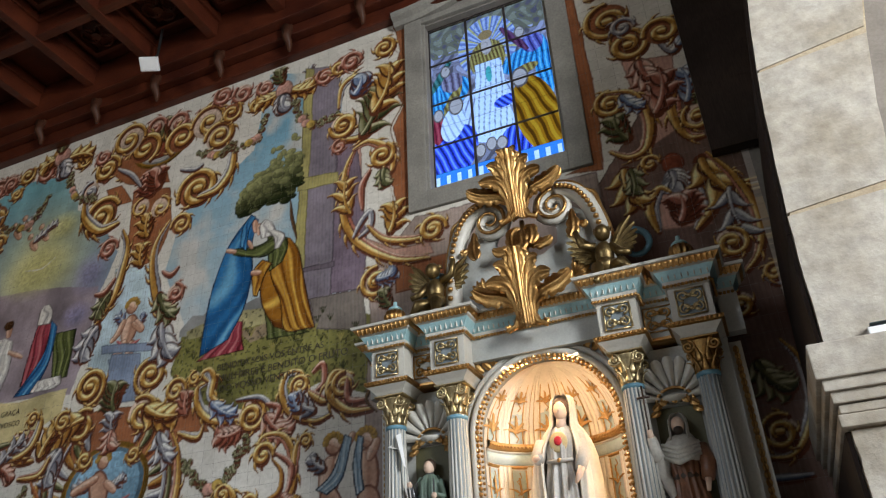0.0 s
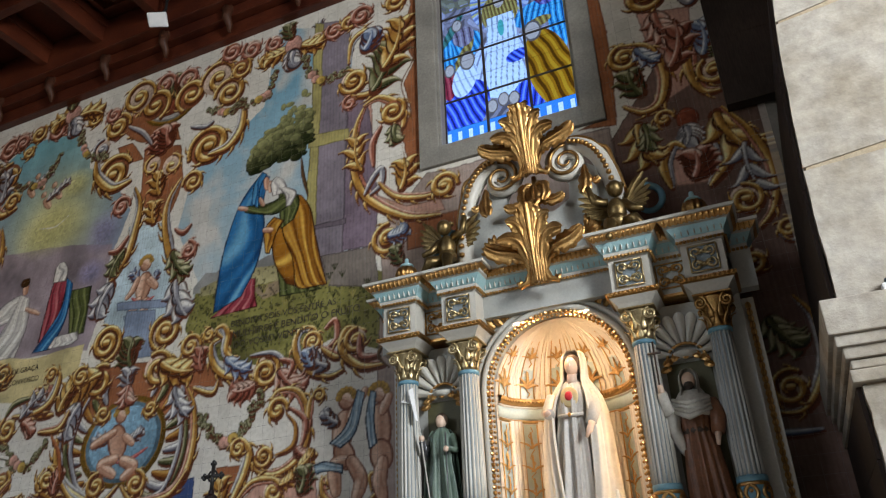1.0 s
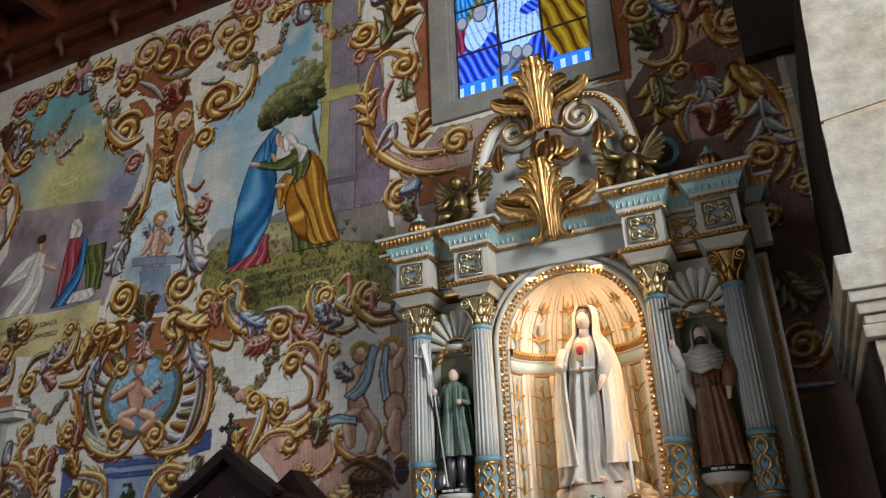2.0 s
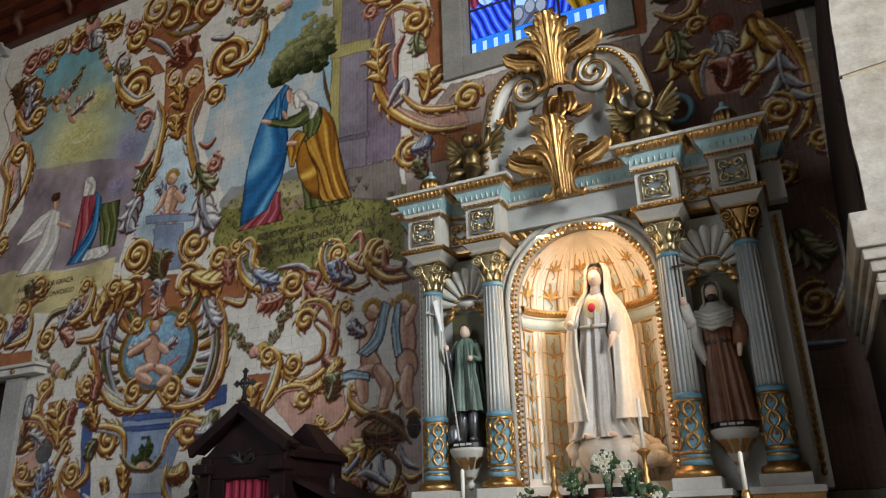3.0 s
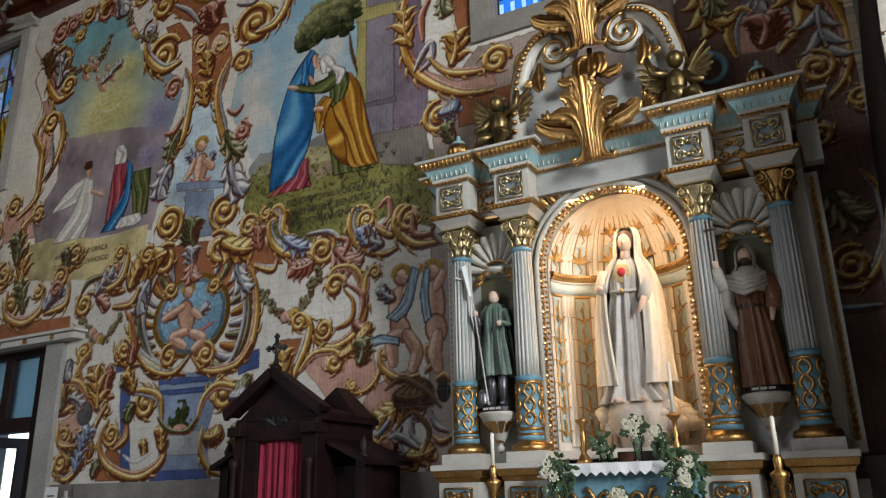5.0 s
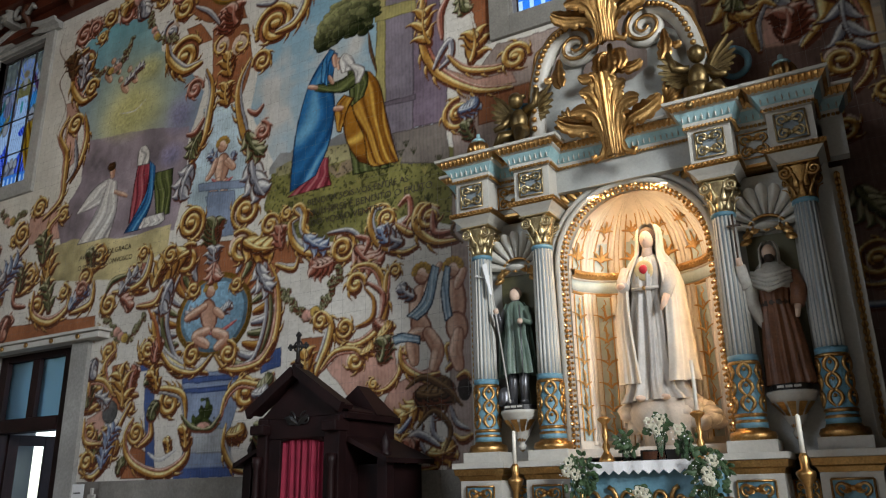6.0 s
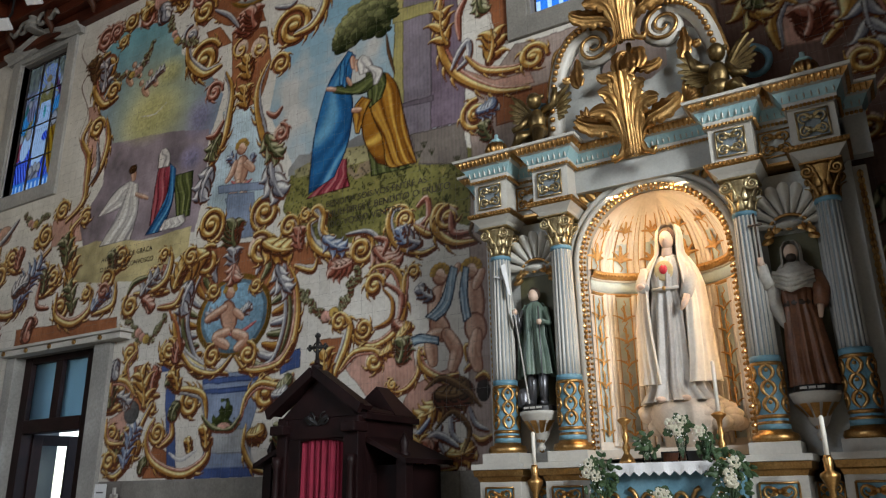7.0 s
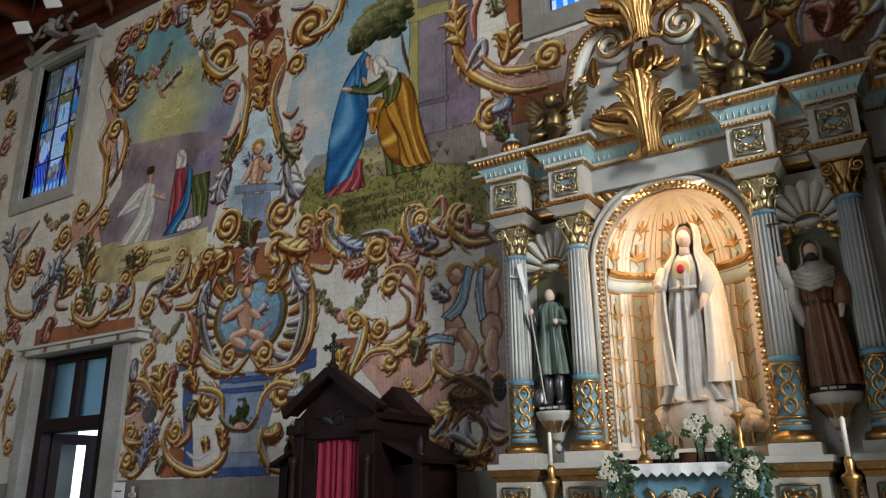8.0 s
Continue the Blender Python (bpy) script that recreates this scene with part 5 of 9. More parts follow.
spray(PINKP, (-6.39, 7.24), (-6.41, 7.55), 0.080, 7, 130)
volute(GOLD_PAL, -6.52, 7.04, 0.150, 90, 1.00, 0.033)
volute(GOLD_PAL, -6.19, 6.96, 0.160, 90, -1.00, 0.036)
# upper cartouche and frieze of scrolls under the ceiling
disc(GOLDC, -6.34, 7.98, 0.470, 0.360)
disc(VEIL, -6.34, 7.98, 0.400, 0.290)
disc(REDB, -6.36, 7.91, 0.230, 0.140)
spray(GREEN, (-6.32, 8.09), (-6.38, 8.43), 0.070, 7, 100)
volute(PINKP, -6.52, 8.36, 0.170, 0, 1.30, 0.053)
volute(PINKP, -6.11, 8.30, 0.170, 180, -1.30, 0.053)
volute(GOLD_PAL, -6.64, 8.04, 0.270, 300, 1.30, 0.073)
volute(GOLD_PAL, -6.02, 8.00, 0.260, 240, -1.30, 0.070)
volute(GOLD_PAL, -6.97, 8.28, 0.290, 0, 1.40, 0.062)
volute(GOLD_PAL, -5.58, 8.11, 0.300, 180, -1.40, 0.060)
volute(GOLD_PAL, -7.27, 7.90, 0.220, 0, 1.60, 0.070)
volute(GOLD_PAL, -5.39, 7.81, 0.240, 180, -1.60, 0.067)
volute(GOLD_PAL, -7.20, 7.10, 0.310, 30, 1.60, 0.087)
volute(GOLD_PAL, -5.63, 7.06, 0.310, 200, -1.70, 0.080)
stroke(GOLD_PAL, 0.080, (-7.56, 7.43), (-7.48, 7.14), (-7.18, 6.88), (-6.86, 6.92))
stroke(GOLD_PAL, 0.072, (-5.14, 7.59), (-5.14, 7.20), (-5.32, 6.96), (-5.61, 6.93))
spray(PINKP, (-6.29, 7.31), (-6.34, 7.59), 0.072, 7, 120)
stroke(GREYB, 0.050, (-7.06, 7.83), (-6.78, 7.64), (-6.59, 7.40))
stroke(GREYB, 0.045, (-5.96, 7.46), (-5.72, 7.39), (-5.60, 7.43))
volute(GREYB, -7.50, 7.59, 0.170, 90, 1.20, 0.053)
garland((-5.67, 7.64), (-5.39, 7.50), (-5.14, 7.59))
garland((-7.97, 8.03), (-7.75, 7.58), (-7.42, 7.48))
volute(PINKP, -9.18, 8.27, 0.180, 130, 1.30, 0.056)
volute(GOLD_PAL, -8.85, 8.29, 0.150, 50, -1.30, 0.058)
volute(PINKP, -8.45, 8.23, 0.160, 130, 1.30, 0.057)
volute(GOLD_PAL, -7.75, 8.20, 0.140, 50, -1.30, 0.054)
volute(PINKP, -7.38, 8.14, 0.130, 130, 1.30, 0.054)
volute(GOLD_PAL, -8.98, 8.01, 0.100, 50, -1.30, 0.056)
volute(PINKP, -5.10, 8.40, 0.160, 130, 1.30, 0.053)
volute(GOLD_PAL, -4.86, 8.12, 0.130, 50, -1.30, 0.050)
volute(PINKP, -4.75, 8.36, 0.130, 130, 1.30, 0.050)
volute(GOLD_PAL, -4.10, 8.15, 0.120, 50, -1.30, 0.046)
volute(PINKP, -3.86, 8.19, 0.130, 130, 1.30, 0.046)
volute(GOLD_PAL, -3.66, 8.25, 0.130, 50, -1.30, 0.046)
volute(PINKP, -3.47, 8.26, 0.120, 130, 1.30, 0.046)
volute(GOLD_PAL, -5.25, 8.13, 0.160, 50, -1.30, 0.050)
volute(PINKP, -5.42, 8.48, 0.150, 130, 1.30, 0.054)
spray(GOLD_PAL, (-8.23, 8.41), (-8.63, 8.29), 0.070, 5, 50)
spray(GOLD_PAL, (-8.05, 8.35), (-7.61, 8.25), 0.070, 5, 50)
disc(ROSE, -8.21, 8.42, 0.150, 0.150)
spray(GREYB, (-8.17, 8.29), (-8.11, 8.05), 0.084, 5, 90)
spray(GREEN, (-8.26, 8.54), (-8.36, 8.81), 0.060, 5, 80)
spray(GOLD_PAL, (-4.52, 8.18), (-4.90, 8.14), 0.056, 5, 50)
spray(GOLD_PAL, (-4.35, 8.16), (-3.98, 8.10), 0.056, 5, 50)
disc(ROSE, -4.45, 8.20, 0.130, 0.150)
spray(GREYB, (-4.45, 8.08), (-4.43, 7.87), 0.080, 5, 90)
spray(GREEN, (-4.49, 8.35), (-4.53, 8.59), 0.050, 5, 80)
garland((-4.71, 7.88), (-4.80, 7.56), (-5.31, 7.51))
garland((-4.28, 7.94), (-4.07, 7.51), (-3.64, 7.53))
garland((-8.31, 7.75), (-8.56, 7.36), (-9.14, 7.48))
# tall scroll frame beside the window
volute(GOLD_PAL, -3.04, 8.31, 0.150, 90, -1.40, 0.056)
stroke(GOLD_PAL, 0.072, (-3.65, 7.61), (-3.61, 7.91), (-3.42, 8.01), (-3.23, 7.80), (-3.15, 7.43), (-3.23, 7.12), (-3.41, 7.06), (-3.63, 7.14), (-3.71, 7.34))
volute(GOLD_PAL, -3.58, 7.32, 0.180, 180, 1.50, 0.065)
spray(GREEN, (-3.33, 7.08), (-3.12, 7.75), 0.064, 6, 60)
spray(GOLD_PAL, (-3.19, 7.36), (-2.96, 8.05), 0.064, 6, 40)
spray(BLUE_PAL, (-3.42, 7.74), (-3.34, 7.98), 0.080, 5, 90)
stroke(GOLD_PAL, 0.063, (-3.42, 6.91), (-3.53, 6.67), (-3.57, 6.30), (-3.51, 5.92), (-3.32, 5.62), (-2.93, 5.35), (-2.56, 5.28))
stroke(GOLD_PAL, 0.056, (-3.44, 6.91), (-3.23, 6.96), (-2.98, 6.75), (-2.95, 6.48), (-3.08, 6.45))
volute(GOLD_PAL, -3.08, 6.71, 0.160, 60, -1.40, 0.056)
stroke(PINKP, 0.049, (-3.22, 6.57), (-3.33, 6.37), (-3.32, 6.08))
spray(GOLD_PAL, (-3.46, 6.05), (-3.51, 6.58), 0.042, 5, 40)
spray(GREEN, (-3.05, 6.51), (-3.02, 6.28), 0.048, 5, 70)
stroke(GREYB, 0.049, (-3.42, 5.75), (-3.32, 5.93), (-3.22, 6.01), (-3.22, 5.83), (-3.35, 5.73))
stroke(GOLD_PAL, 0.042, (-3.25, 5.84), (-3.05, 5.62), (-2.73, 5.53), (-2.48, 5.56))
volute(GOLD_PAL, -2.51, 5.60, 0.150, 0, 1.50, 0.055)
spray(GOLD_PAL, (-2.99, 5.70), (-2.95, 6.07), 0.048, 5, 80)
volute(GOLD_PAL, -3.15, 5.15, 0.180, 90, 1.60, 0.051)
spray(BLUE_PAL, (-3.13, 5.18), (-2.93, 5.22), 0.042, 6, 80)
spray(GREEN, (-3.00, 4.86), (-3.06, 5.06), 0.042, 5, 60)
volute(PINKP, -3.50, 8.28, 0.150, 0, 1.30, 0.056)
volute(PINKP, -3.63, 7.02, 0.100, 90, 1.20, 0.033)
stroke(BROWNL, 0.016, (-2.88, 8.66), (-2.96, 8.32), (-2.83, 8.08), (-2.93, 7.77), (-2.81, 7.38), (-2.96, 7.03), (-2.86, 6.60), (-2.98, 6.41), (-2.92, 5.96))
# scrollwork between the window and the pier
volute(GOLD_PAL, -0.43, 7.54, 0.260, 90, 1.50, 0.061)
volute(GOLD_PAL, -0.28, 7.15, 0.210, 90, -1.60, 0.060)
stroke(GREYB, 0.056, (0.22, 7.40), (0.25, 7.15), (0.12, 6.90), (-0.01, 7.11))
volute(GREYB, -0.30, 7.40, 0.130, 0, 1.30, 0.043)
spray(BLUE_PAL, (0.19, 6.95), (0.35, 7.34), 0.048, 6, 40)
spray(PINKP, (-0.21, 6.89), (-0.06, 6.53), 0.060, 6, 60)
volute(GOLD_PAL, 0.07, 7.19, 0.190, 180, -1.30, 0.058)
stroke(GOLD_PAL, 0.063, (0.29, 6.68), (0.07, 6.48), (-0.02, 6.17), (0.05, 5.87), (0.19, 5.82))
spray(BLUE_PAL, (0.13, 6.25), (0.16, 6.66), 0.048, 6, 50)
spray(GREEN, (0.20, 6.09), (0.27, 6.33), 0.036, 5, 50)
volute(GOLD_PAL, 0.19, 6.05, 0.150, 120, 1.30, 0.044)
volute(GOLD_PAL, -0.56, 6.48, 0.160, 90, 1.60, 0.053)
stroke(GOLD_PAL, 0.054, (-0.59, 6.63), (-0.33, 6.53), (-0.23, 6.18), (-0.31, 5.87), (-0.48, 5.80), (-0.65, 5.92))
spray(GREEN, (-0.47, 6.02), (-0.55, 6.33), 0.056, 5, 70)
spray(BLUE_PAL, (-0.44, 6.54), (-0.25, 6.32), 0.042, 5, 40)
spray(PINKP, (-0.17, 6.22), (-0.04, 6.74), 0.060, 5, 30)
disc(REDB, -0.12, 5.61, 0.100, 0.120)
spray(GREYB, (-0.14, 5.52), (-0.17, 5.35), 0.054, 7, 130)
stroke(GOLD_PAL, 0.060, (-0.37, 4.96), (-0.40, 5.21), (-0.29, 5.39), (-0.20, 5.33))
stroke(GOLD_PAL, 0.060, (-0.05, 4.90), (0.13, 5.11), (0.09, 5.33), (-0.06, 5.31))
spray(PINKP, (-0.16, 5.02), (-0.12, 5.27), 0.054, 7, 120)
spray(GOLD_PAL, (0.12, 5.59), (0.46, 5.01), 0.072, 5, 35)
stroke(GOLD_PAL, 0.045, (0.18, 5.64), (0.35, 5.33), (0.45, 4.95), (0.39, 4.59), (0.24, 4.42))
spray(GREYB, (0.29, 5.24), (0.38, 4.64), 0.036, 5, 30)
volute(GOLD_PAL, 0.19, 4.70, 0.140, 90, -1.50, 0.040)
spray(GOLD_PAL, (-0.55, 5.69), (-0.45, 5.22), 0.054, 5, 50)
spray(GREEN, (-0.50, 5.67), (-0.52, 5.37), 0.042, 4, 40)
volute(GOLD_PAL, -0.32, 5.68, 0.090, 0, 1.20, 0.034)
volute(GOLD_PAL, 0.13, 4.14, 0.120, 90, 1.50, 0.037)
spray(GREEN, (0.14, 3.65), (0.32, 3.39), 0.048, 6, 70)
stroke(GOLD_PAL, 0.040, (0.34, 3.80), (0.45, 3.59), (0.44, 3.25), (0.24, 2.94), (0.05, 2.93))
volute(GOLD_PAL, 0.17, 3.10, 0.140, 60, 1.60, 0.037)
stroke(BLUE_PAL, 0.032, (-0.06, 2.79), (0.16, 2.78), (0.31, 2.78))
stroke(GREYB, 0.030, (0.50, 4.25), (0.42, 4.27), (0.35, 4.34))
volute(GOLD_PAL, 0.44, 4.36, 0.090, 0, 1.30, 0.030)
# band of scrolls under the landscape
stroke(GOLD_PAL, 0.056, (-5.12, 4.47), (-5.26, 4.40), (-5.19, 4.16), (-4.97, 4.01), (-4.66, 3.98))
stroke(GOLD_PAL, 0.049, (-5.12, 4.47), (-5.22, 4.56), (-5.13, 4.60), (-5.05, 4.49), (-5.05, 4.29), (-4.85, 4.13))
spray(BLUE_PAL, (-5.05, 4.23), (-4.70, 4.04), 0.042, 5, 30)
volute(GOLD_PAL, -4.54, 4.00, 0.170, 90, -1.70, 0.049)
stroke(GREYB, 0.036, (-4.74, 4.20), (-4.45, 4.18), (-4.30, 4.03), (-4.37, 3.89))
stroke(GOLD_PAL, 0.048, (-3.92, 4.22), (-3.99, 4.36), (-4.15, 4.36), (-4.20, 4.19), (-4.09, 3.96), (-3.82, 3.83), (-3.63, 3.87))
volute(GOLD_PAL, -3.99, 4.22, 0.110, 200, -1.50, 0.037)
stroke(PINKP, 0.042, (-3.85, 4.33), (-3.74, 4.40), (-3.72, 4.21), (-3.82, 4.12))
stroke(GOLD_PAL, 0.042, (-3.89, 4.13), (-3.72, 4.01), (-3.59, 4.04))
spray(GREYB, (-3.82, 3.94), (-4.06, 4.13), 0.048, 5, 50)
spray(BLUE_PAL, (-3.99, 3.97), (-4.06, 4.16), 0.036, 4, 40)
stroke(GOLD_PAL, 0.060, (-3.40, 4.23), (-3.59, 4.28), (-3.66, 4.17), (-3.63, 4.02), (-3.44, 3.87), (-3.19, 3.85))
volute(GOLD_PAL, -3.50, 4.14, 0.130, 90, 1.30, 0.047)
stroke(PINKP, 0.048, (-3.46, 4.19), (-3.44, 3.98), (-3.25, 3.95))
stroke(BROWN, 0.040, (-3.24, 4.35), (-3.15, 4.15), (-3.25, 3.95), (-3.14, 3.81))
spray(PINKP, (-4.37, 3.98), (-4.06, 3.75), 0.048, 6, 60)
spray(PINKP, (-4.66, 3.88), (-4.96, 3.86), 0.048, 6, 60)
stroke(PINKP, 0.036, (-4.37, 4.10), (-4.22, 4.04), (-4.27, 3.90))
garland((-5.30, 3.67), (-4.94, 3.34), (-4.55, 3.77))
volute(GOLD_PAL, -5.55, 4.45, 0.140, 0, 1.50, 0.042)
spray(PINKP, (-5.37, 4.16), (-5.38, 4.42), 0.042, 5, 60)
volute(GOLD_PAL, -5.31, 4.54, 0.080, 90, 1.30, 0.033)
stroke(GOLD_PAL, 0.036, (-5.44, 3.97), (-5.19, 3.88), (-5.12, 4.00))
# scrolls on the white ground
stroke(GOLD_PAL, 0.048, (-4.37, 3.47), (-4.45, 3.63), (-4.37, 3.77), (-4.16, 3.75), (-4.03, 3.57), (-4.01, 3.28), (-4.12, 3.07), (-4.36, 2.97), (-4.57, 3.04), (-4.63, 3.19))
volute(GOLD_PAL, -4.49, 3.16, 0.110, 180, 1.50, 0.038)
volute(GOLD_PAL, -4.37, 3.59, 0.120, 0, 1.20, 0.048)
stroke(BROWNG, 0.030, (-4.26, 3.54), (-4.15, 3.41), (-4.17, 3.22), (-4.36, 3.15))
stroke(GOLD_PAL, 0.036, (-4.01, 3.34), (-3.99, 3.62), (-3.89, 3.72))
volute(GOLD_PAL, -3.89, 3.66, 0.070, 180, -1.30, 0.029)
spray(PINKP, (-4.12, 3.18), (-3.99, 3.11), 0.042, 5, 40)
spray(GOLD_PAL, (-4.09, 3.01), (-3.93, 3.16), 0.036, 4, 40)
stroke(PINKP, 0.036, (-4.22, 3.59), (-4.04, 3.45), (-4.06, 3.23))
stroke(GOLD_PAL, 0.054, (-4.86, 3.21), (-4.88, 3.31), (-4.78, 3.35), (-4.66, 3.22), (-4.70, 3.02), (-4.81, 2.80), (-4.91, 2.59))
volute(GOLD_PAL, -4.80, 3.27, 0.090, 90, 1.20, 0.039)
stroke(GREEN, 0.030, (-4.71, 2.85), (-4.53, 2.95), (-4.36, 2.90))
volute(GOLD_PAL, -4.36, 2.82, 0.110, 120, -1.40, 0.044)
stroke(GOLD_PAL, 0.042, (-4.78, 2.77), (-4.60, 2.93), (-4.36, 2.93), (-4.26, 2.81))
spray(GOLD_PAL, (-4.90, 2.64), (-4.97, 3.05), 0.042, 5, 50)
spray(GOLD_PAL, (-4.29, 2.87), (-4.12, 2.96), 0.028, 4, 50)
spray(GREEN, (-4.06, 2.79), (-4.03, 3.00), 0.042, 6, 90)
stroke(GOLD_PAL, 0.030, (-3.83, 2.90), (-3.85, 2.66), (-3.99, 2.52), (-4.19, 2.50))
volute(GOLD_PAL, -4.14, 2.58, 0.050, 90, 1.20, 0.028)
stroke(GOLD_PAL, 0.042, (-3.74, 2.89), (-3.83, 2.87), (-3.80, 2.71), (-3.62, 2.60), (-3.41, 2.62))
volute(GOLD_PAL, -3.74, 2.86, 0.060, 90, -1.30, 0.027)
stroke(GOLD_PAL, 0.035, (-3.32, 2.72), (-3.34, 2.85), (-3.27, 2.86), (-3.24, 2.74), (-3.35, 2.64))
spray(GOLD_PAL, (-3.50, 2.48), (-3.90, 2.23), 0.044, 6, 30)
stroke(BLUE_PAL, 0.035, (-3.72, 2.24), (-3.81, 2.14), (-3.93, 2.07))
volute(GOLD_PAL, -3.75, 2.02, 0.080, 180, -1.30, 0.035)
stroke(GREYB, 0.035, (-3.39, 2.27), (-3.49, 2.25), (-3.48, 2.08), (-3.34, 1.98))
stroke(GREYB, 0.030, (-3.60, 2.18), (-3.63, 2.04), (-3.56, 1.91))
volute(GREYB, -3.43, 2.27, 0.060, 90, -1.30, 0.025)
stroke(GREYB, 0.035, (-3.31, 2.32), (-3.25, 2.17), (-3.13, 2.11))
stroke(GOLD_PAL, 0.035, (-3.28, 2.07), (-3.20, 2.02), (-3.09, 2.06))
spray(GOLD_PAL, (-3.54, 1.91), (-3.26, 1.97), 0.048, 5, 50)
stroke(GOLD_PAL, 0.035, (-3.81, 1.80), (-3.63, 1.76), (-3.46, 1.79))
stroke(BROWN, 0.045, (-3.47, 2.48), (-3.38, 2.57), (-3.27, 2.46), (-3.36, 2.34))
disc(BROWND, -3.39, 2.44, 0.100, 0.120)
disc(BROWND, -3.16, 2.45, 0.070, 0.100)
stroke(GOLD_PAL, 0.035, (-3.24, 2.56), (-3.15, 2.60), (-3.10, 2.55))
# two plain winged shapes
rounded(0.11, (-3.6, 3.39), (-3.64, 3.17))
rounded(0.1, (-3.63, 3.12), (-3.57, 3.0))
rounded(0.045, (-3.54, 3.41), (-3.46, 3.53), (-3.39, 3.63))
rounded(0.07, (-3.6, 3.01), (-3.7, 2.97), (-3.68, 2.75))
rounded(0.07, (-3.53, 3.0), (-3.43, 2.83), (-3.47, 2.68))
rounded(0.085, (-3.60, 3.57), (-3.58, 3.56))
for k in range(7):
    disc(HAIR, -3.59 + 0.085 * math.cos(0.5 * k + 0.1), 3.57 + 0.02 + 0.075 * math.sin(0.5 * k + 0.1), 0.036, 0.034)
rounded(0.12, (-3.25, 3.39), (-3.24, 3.12))
rounded(0.11, (-3.23, 3.07), (-3.21, 2.96))
rounded(0.05, (-3.21, 3.41), (-3.14, 3.54))
rounded(0.07, (-3.21, 2.96), (-3.24, 2.79), (-3.21, 2.66))
rounded(0.07, (-3.26, 3.57), (-3.24, 3.56))
for k in range(7):
    disc(HAIR, -3.25 + 0.085 * math.cos(0.5 * k + 0.1), 3.57 + 0.02 + 0.075 * math.sin(0.5 * k + 0.1), 0.036, 0.034)
gown(PALEBLUE, [(-3.47, 3.65), (-3.59, 3.33), (-3.76, 3.19)], [(-3.39, 3.61), (-3.48, 3.26), (-3.64, 3.13)], 2.5)
gown(PALEBLUE, [(-3.92, 3.01), (-3.8, 3.03), (-3.61, 2.98)], [(-3.89, 2.92), (-3.77, 2.94), (-3.61, 2.9)], 2.0)
gown(PALEBLUE, [(-3.33, 3.62), (-3.38, 3.36), (-3.34, 3.08)], [(-3.27, 3.6), (-3.29, 3.34), (-3.26, 3.13)], 1.8)
spray(GREYB, (-3.69, 3.37), (-3.84, 3.51), 0.04, 5, 45)
spray(BROWN, (-3.65, 2.44), (-3.3, 2.46), 0.06, 6, 60)
stroke(BROWN, 0.06, (-3.77, 2.5), (-3.59, 2.59), (-3.35, 2.47), (-3.19, 2.31))
stroke(BROWN, 0.05, (-3.66, 2.14), (-3.48, 2.28), (-3.31, 2.12), (-3.37, 1.93))
stroke(GREYB, 0.05, (-3.84, 1.95), (-3.66, 2.09), (-3.43, 1.98))
# paired scrolls and leaf sprays that fill the white ground
for x, z, r, sg in ((-8.15, 2.85, 0.16, 1), (-7.75, 2.95, 0.14, -1), (-7.9, 2.2, 0.17, 1), (-7.35, 3.25, 0.12, -1), (-5.05, 2.45, 0.15, 1), (-4.75, 2.1, 0.16, -1), (-5.3, 2.2, 0.14, 1), (-3.95, 1.95, 0.13, -1), (-8.45, 4.6, 0.13, 1), (-7.75, 4.2, 0.14, -1), (-9.9, 4.55, 0.16, 1), (-11.0, 5.0, 0.15, -1), (-12.2, 5.2, 0.2, 1), (-12.5, 4.4, 0.22, -1), (-12.1, 3.6, 0.2, 1), (-11.6, 3.0, 0.18, -1), (-12.5, 6.4, 0.2, 1)):
    stroke(GOLD_PAL, 0.055, (x - sg * 2.2 * r, z - 1.6 * r), (x - sg * 0.6 * r, z - 1.5 * r), (x + sg * 1.1 * r, z - 0.4 * r), (x + sg * 0.5 * r, z + 1.0 * r))
    volute(GOLD_PAL, x, z, r, 90, 1.4 * sg, 0.05)
    spray(GREEN if sg > 0 else PINKP, (x - sg * 1.2 * r, z - 1.3 * r), (x - sg * 1.7 * r, z + 0.7 * r), 0.05, 6, 50)
# scrolls beside the door
volute(GOLD_PAL, -8.05, 3.28, 0.130, 60, -1.30, 0.051)
stroke(GOLD_PAL, 0.049, (-7.92, 3.30), (-8.10, 3.11), (-7.97, 2.75), (-7.85, 2.54))
stroke(GOLD_PAL, 0.049, (-8.34, 2.78), (-8.32, 2.95), (-8.07, 2.93), (-7.88, 2.75))
spray(GREYB, (-8.28, 3.19), (-8.30, 2.98), 0.056, 5, 60)
spray(GOLD_PAL, (-7.70, 2.60), (-7.88, 3.09), 0.042, 5, 50)
volute(GOLD_PAL, -7.55, 2.59, 0.090, 90, 1.20, 0.039)
stroke(GOLD_PAL, 0.048, (-7.54, 2.64), (-7.72, 2.37), (-7.85, 2.02), (-8.09, 1.82), (-8.35, 1.90))
spray(BLUE_PAL, (-7.95, 1.90), (-7.73, 2.44), 0.030, 7, 24)
volute(GOLD_PAL, -8.23, 2.00, 0.120, 0, 1.40, 0.047)
volute(GOLD_PAL, -8.23, 2.33, 0.120, 0, -1.50, 0.040)
stroke(GOLD_PAL, 0.042, (-8.35, 2.50), (-8.30, 2.23), (-8.00, 2.19))
disc(GREYC, -7.90, 2.55, 0.140, 0.140)
spray(GREYB, (-8.20, 2.77), (-7.94, 2.62), 0.036, 4, 40)
volute(GOLD_PAL, -8.31, 3.55, 0.080, 0, 1.20, 0.040)
volute(GOLD_PAL, -7.41, 2.29, 0.130, 180, 1.60, 0.045)
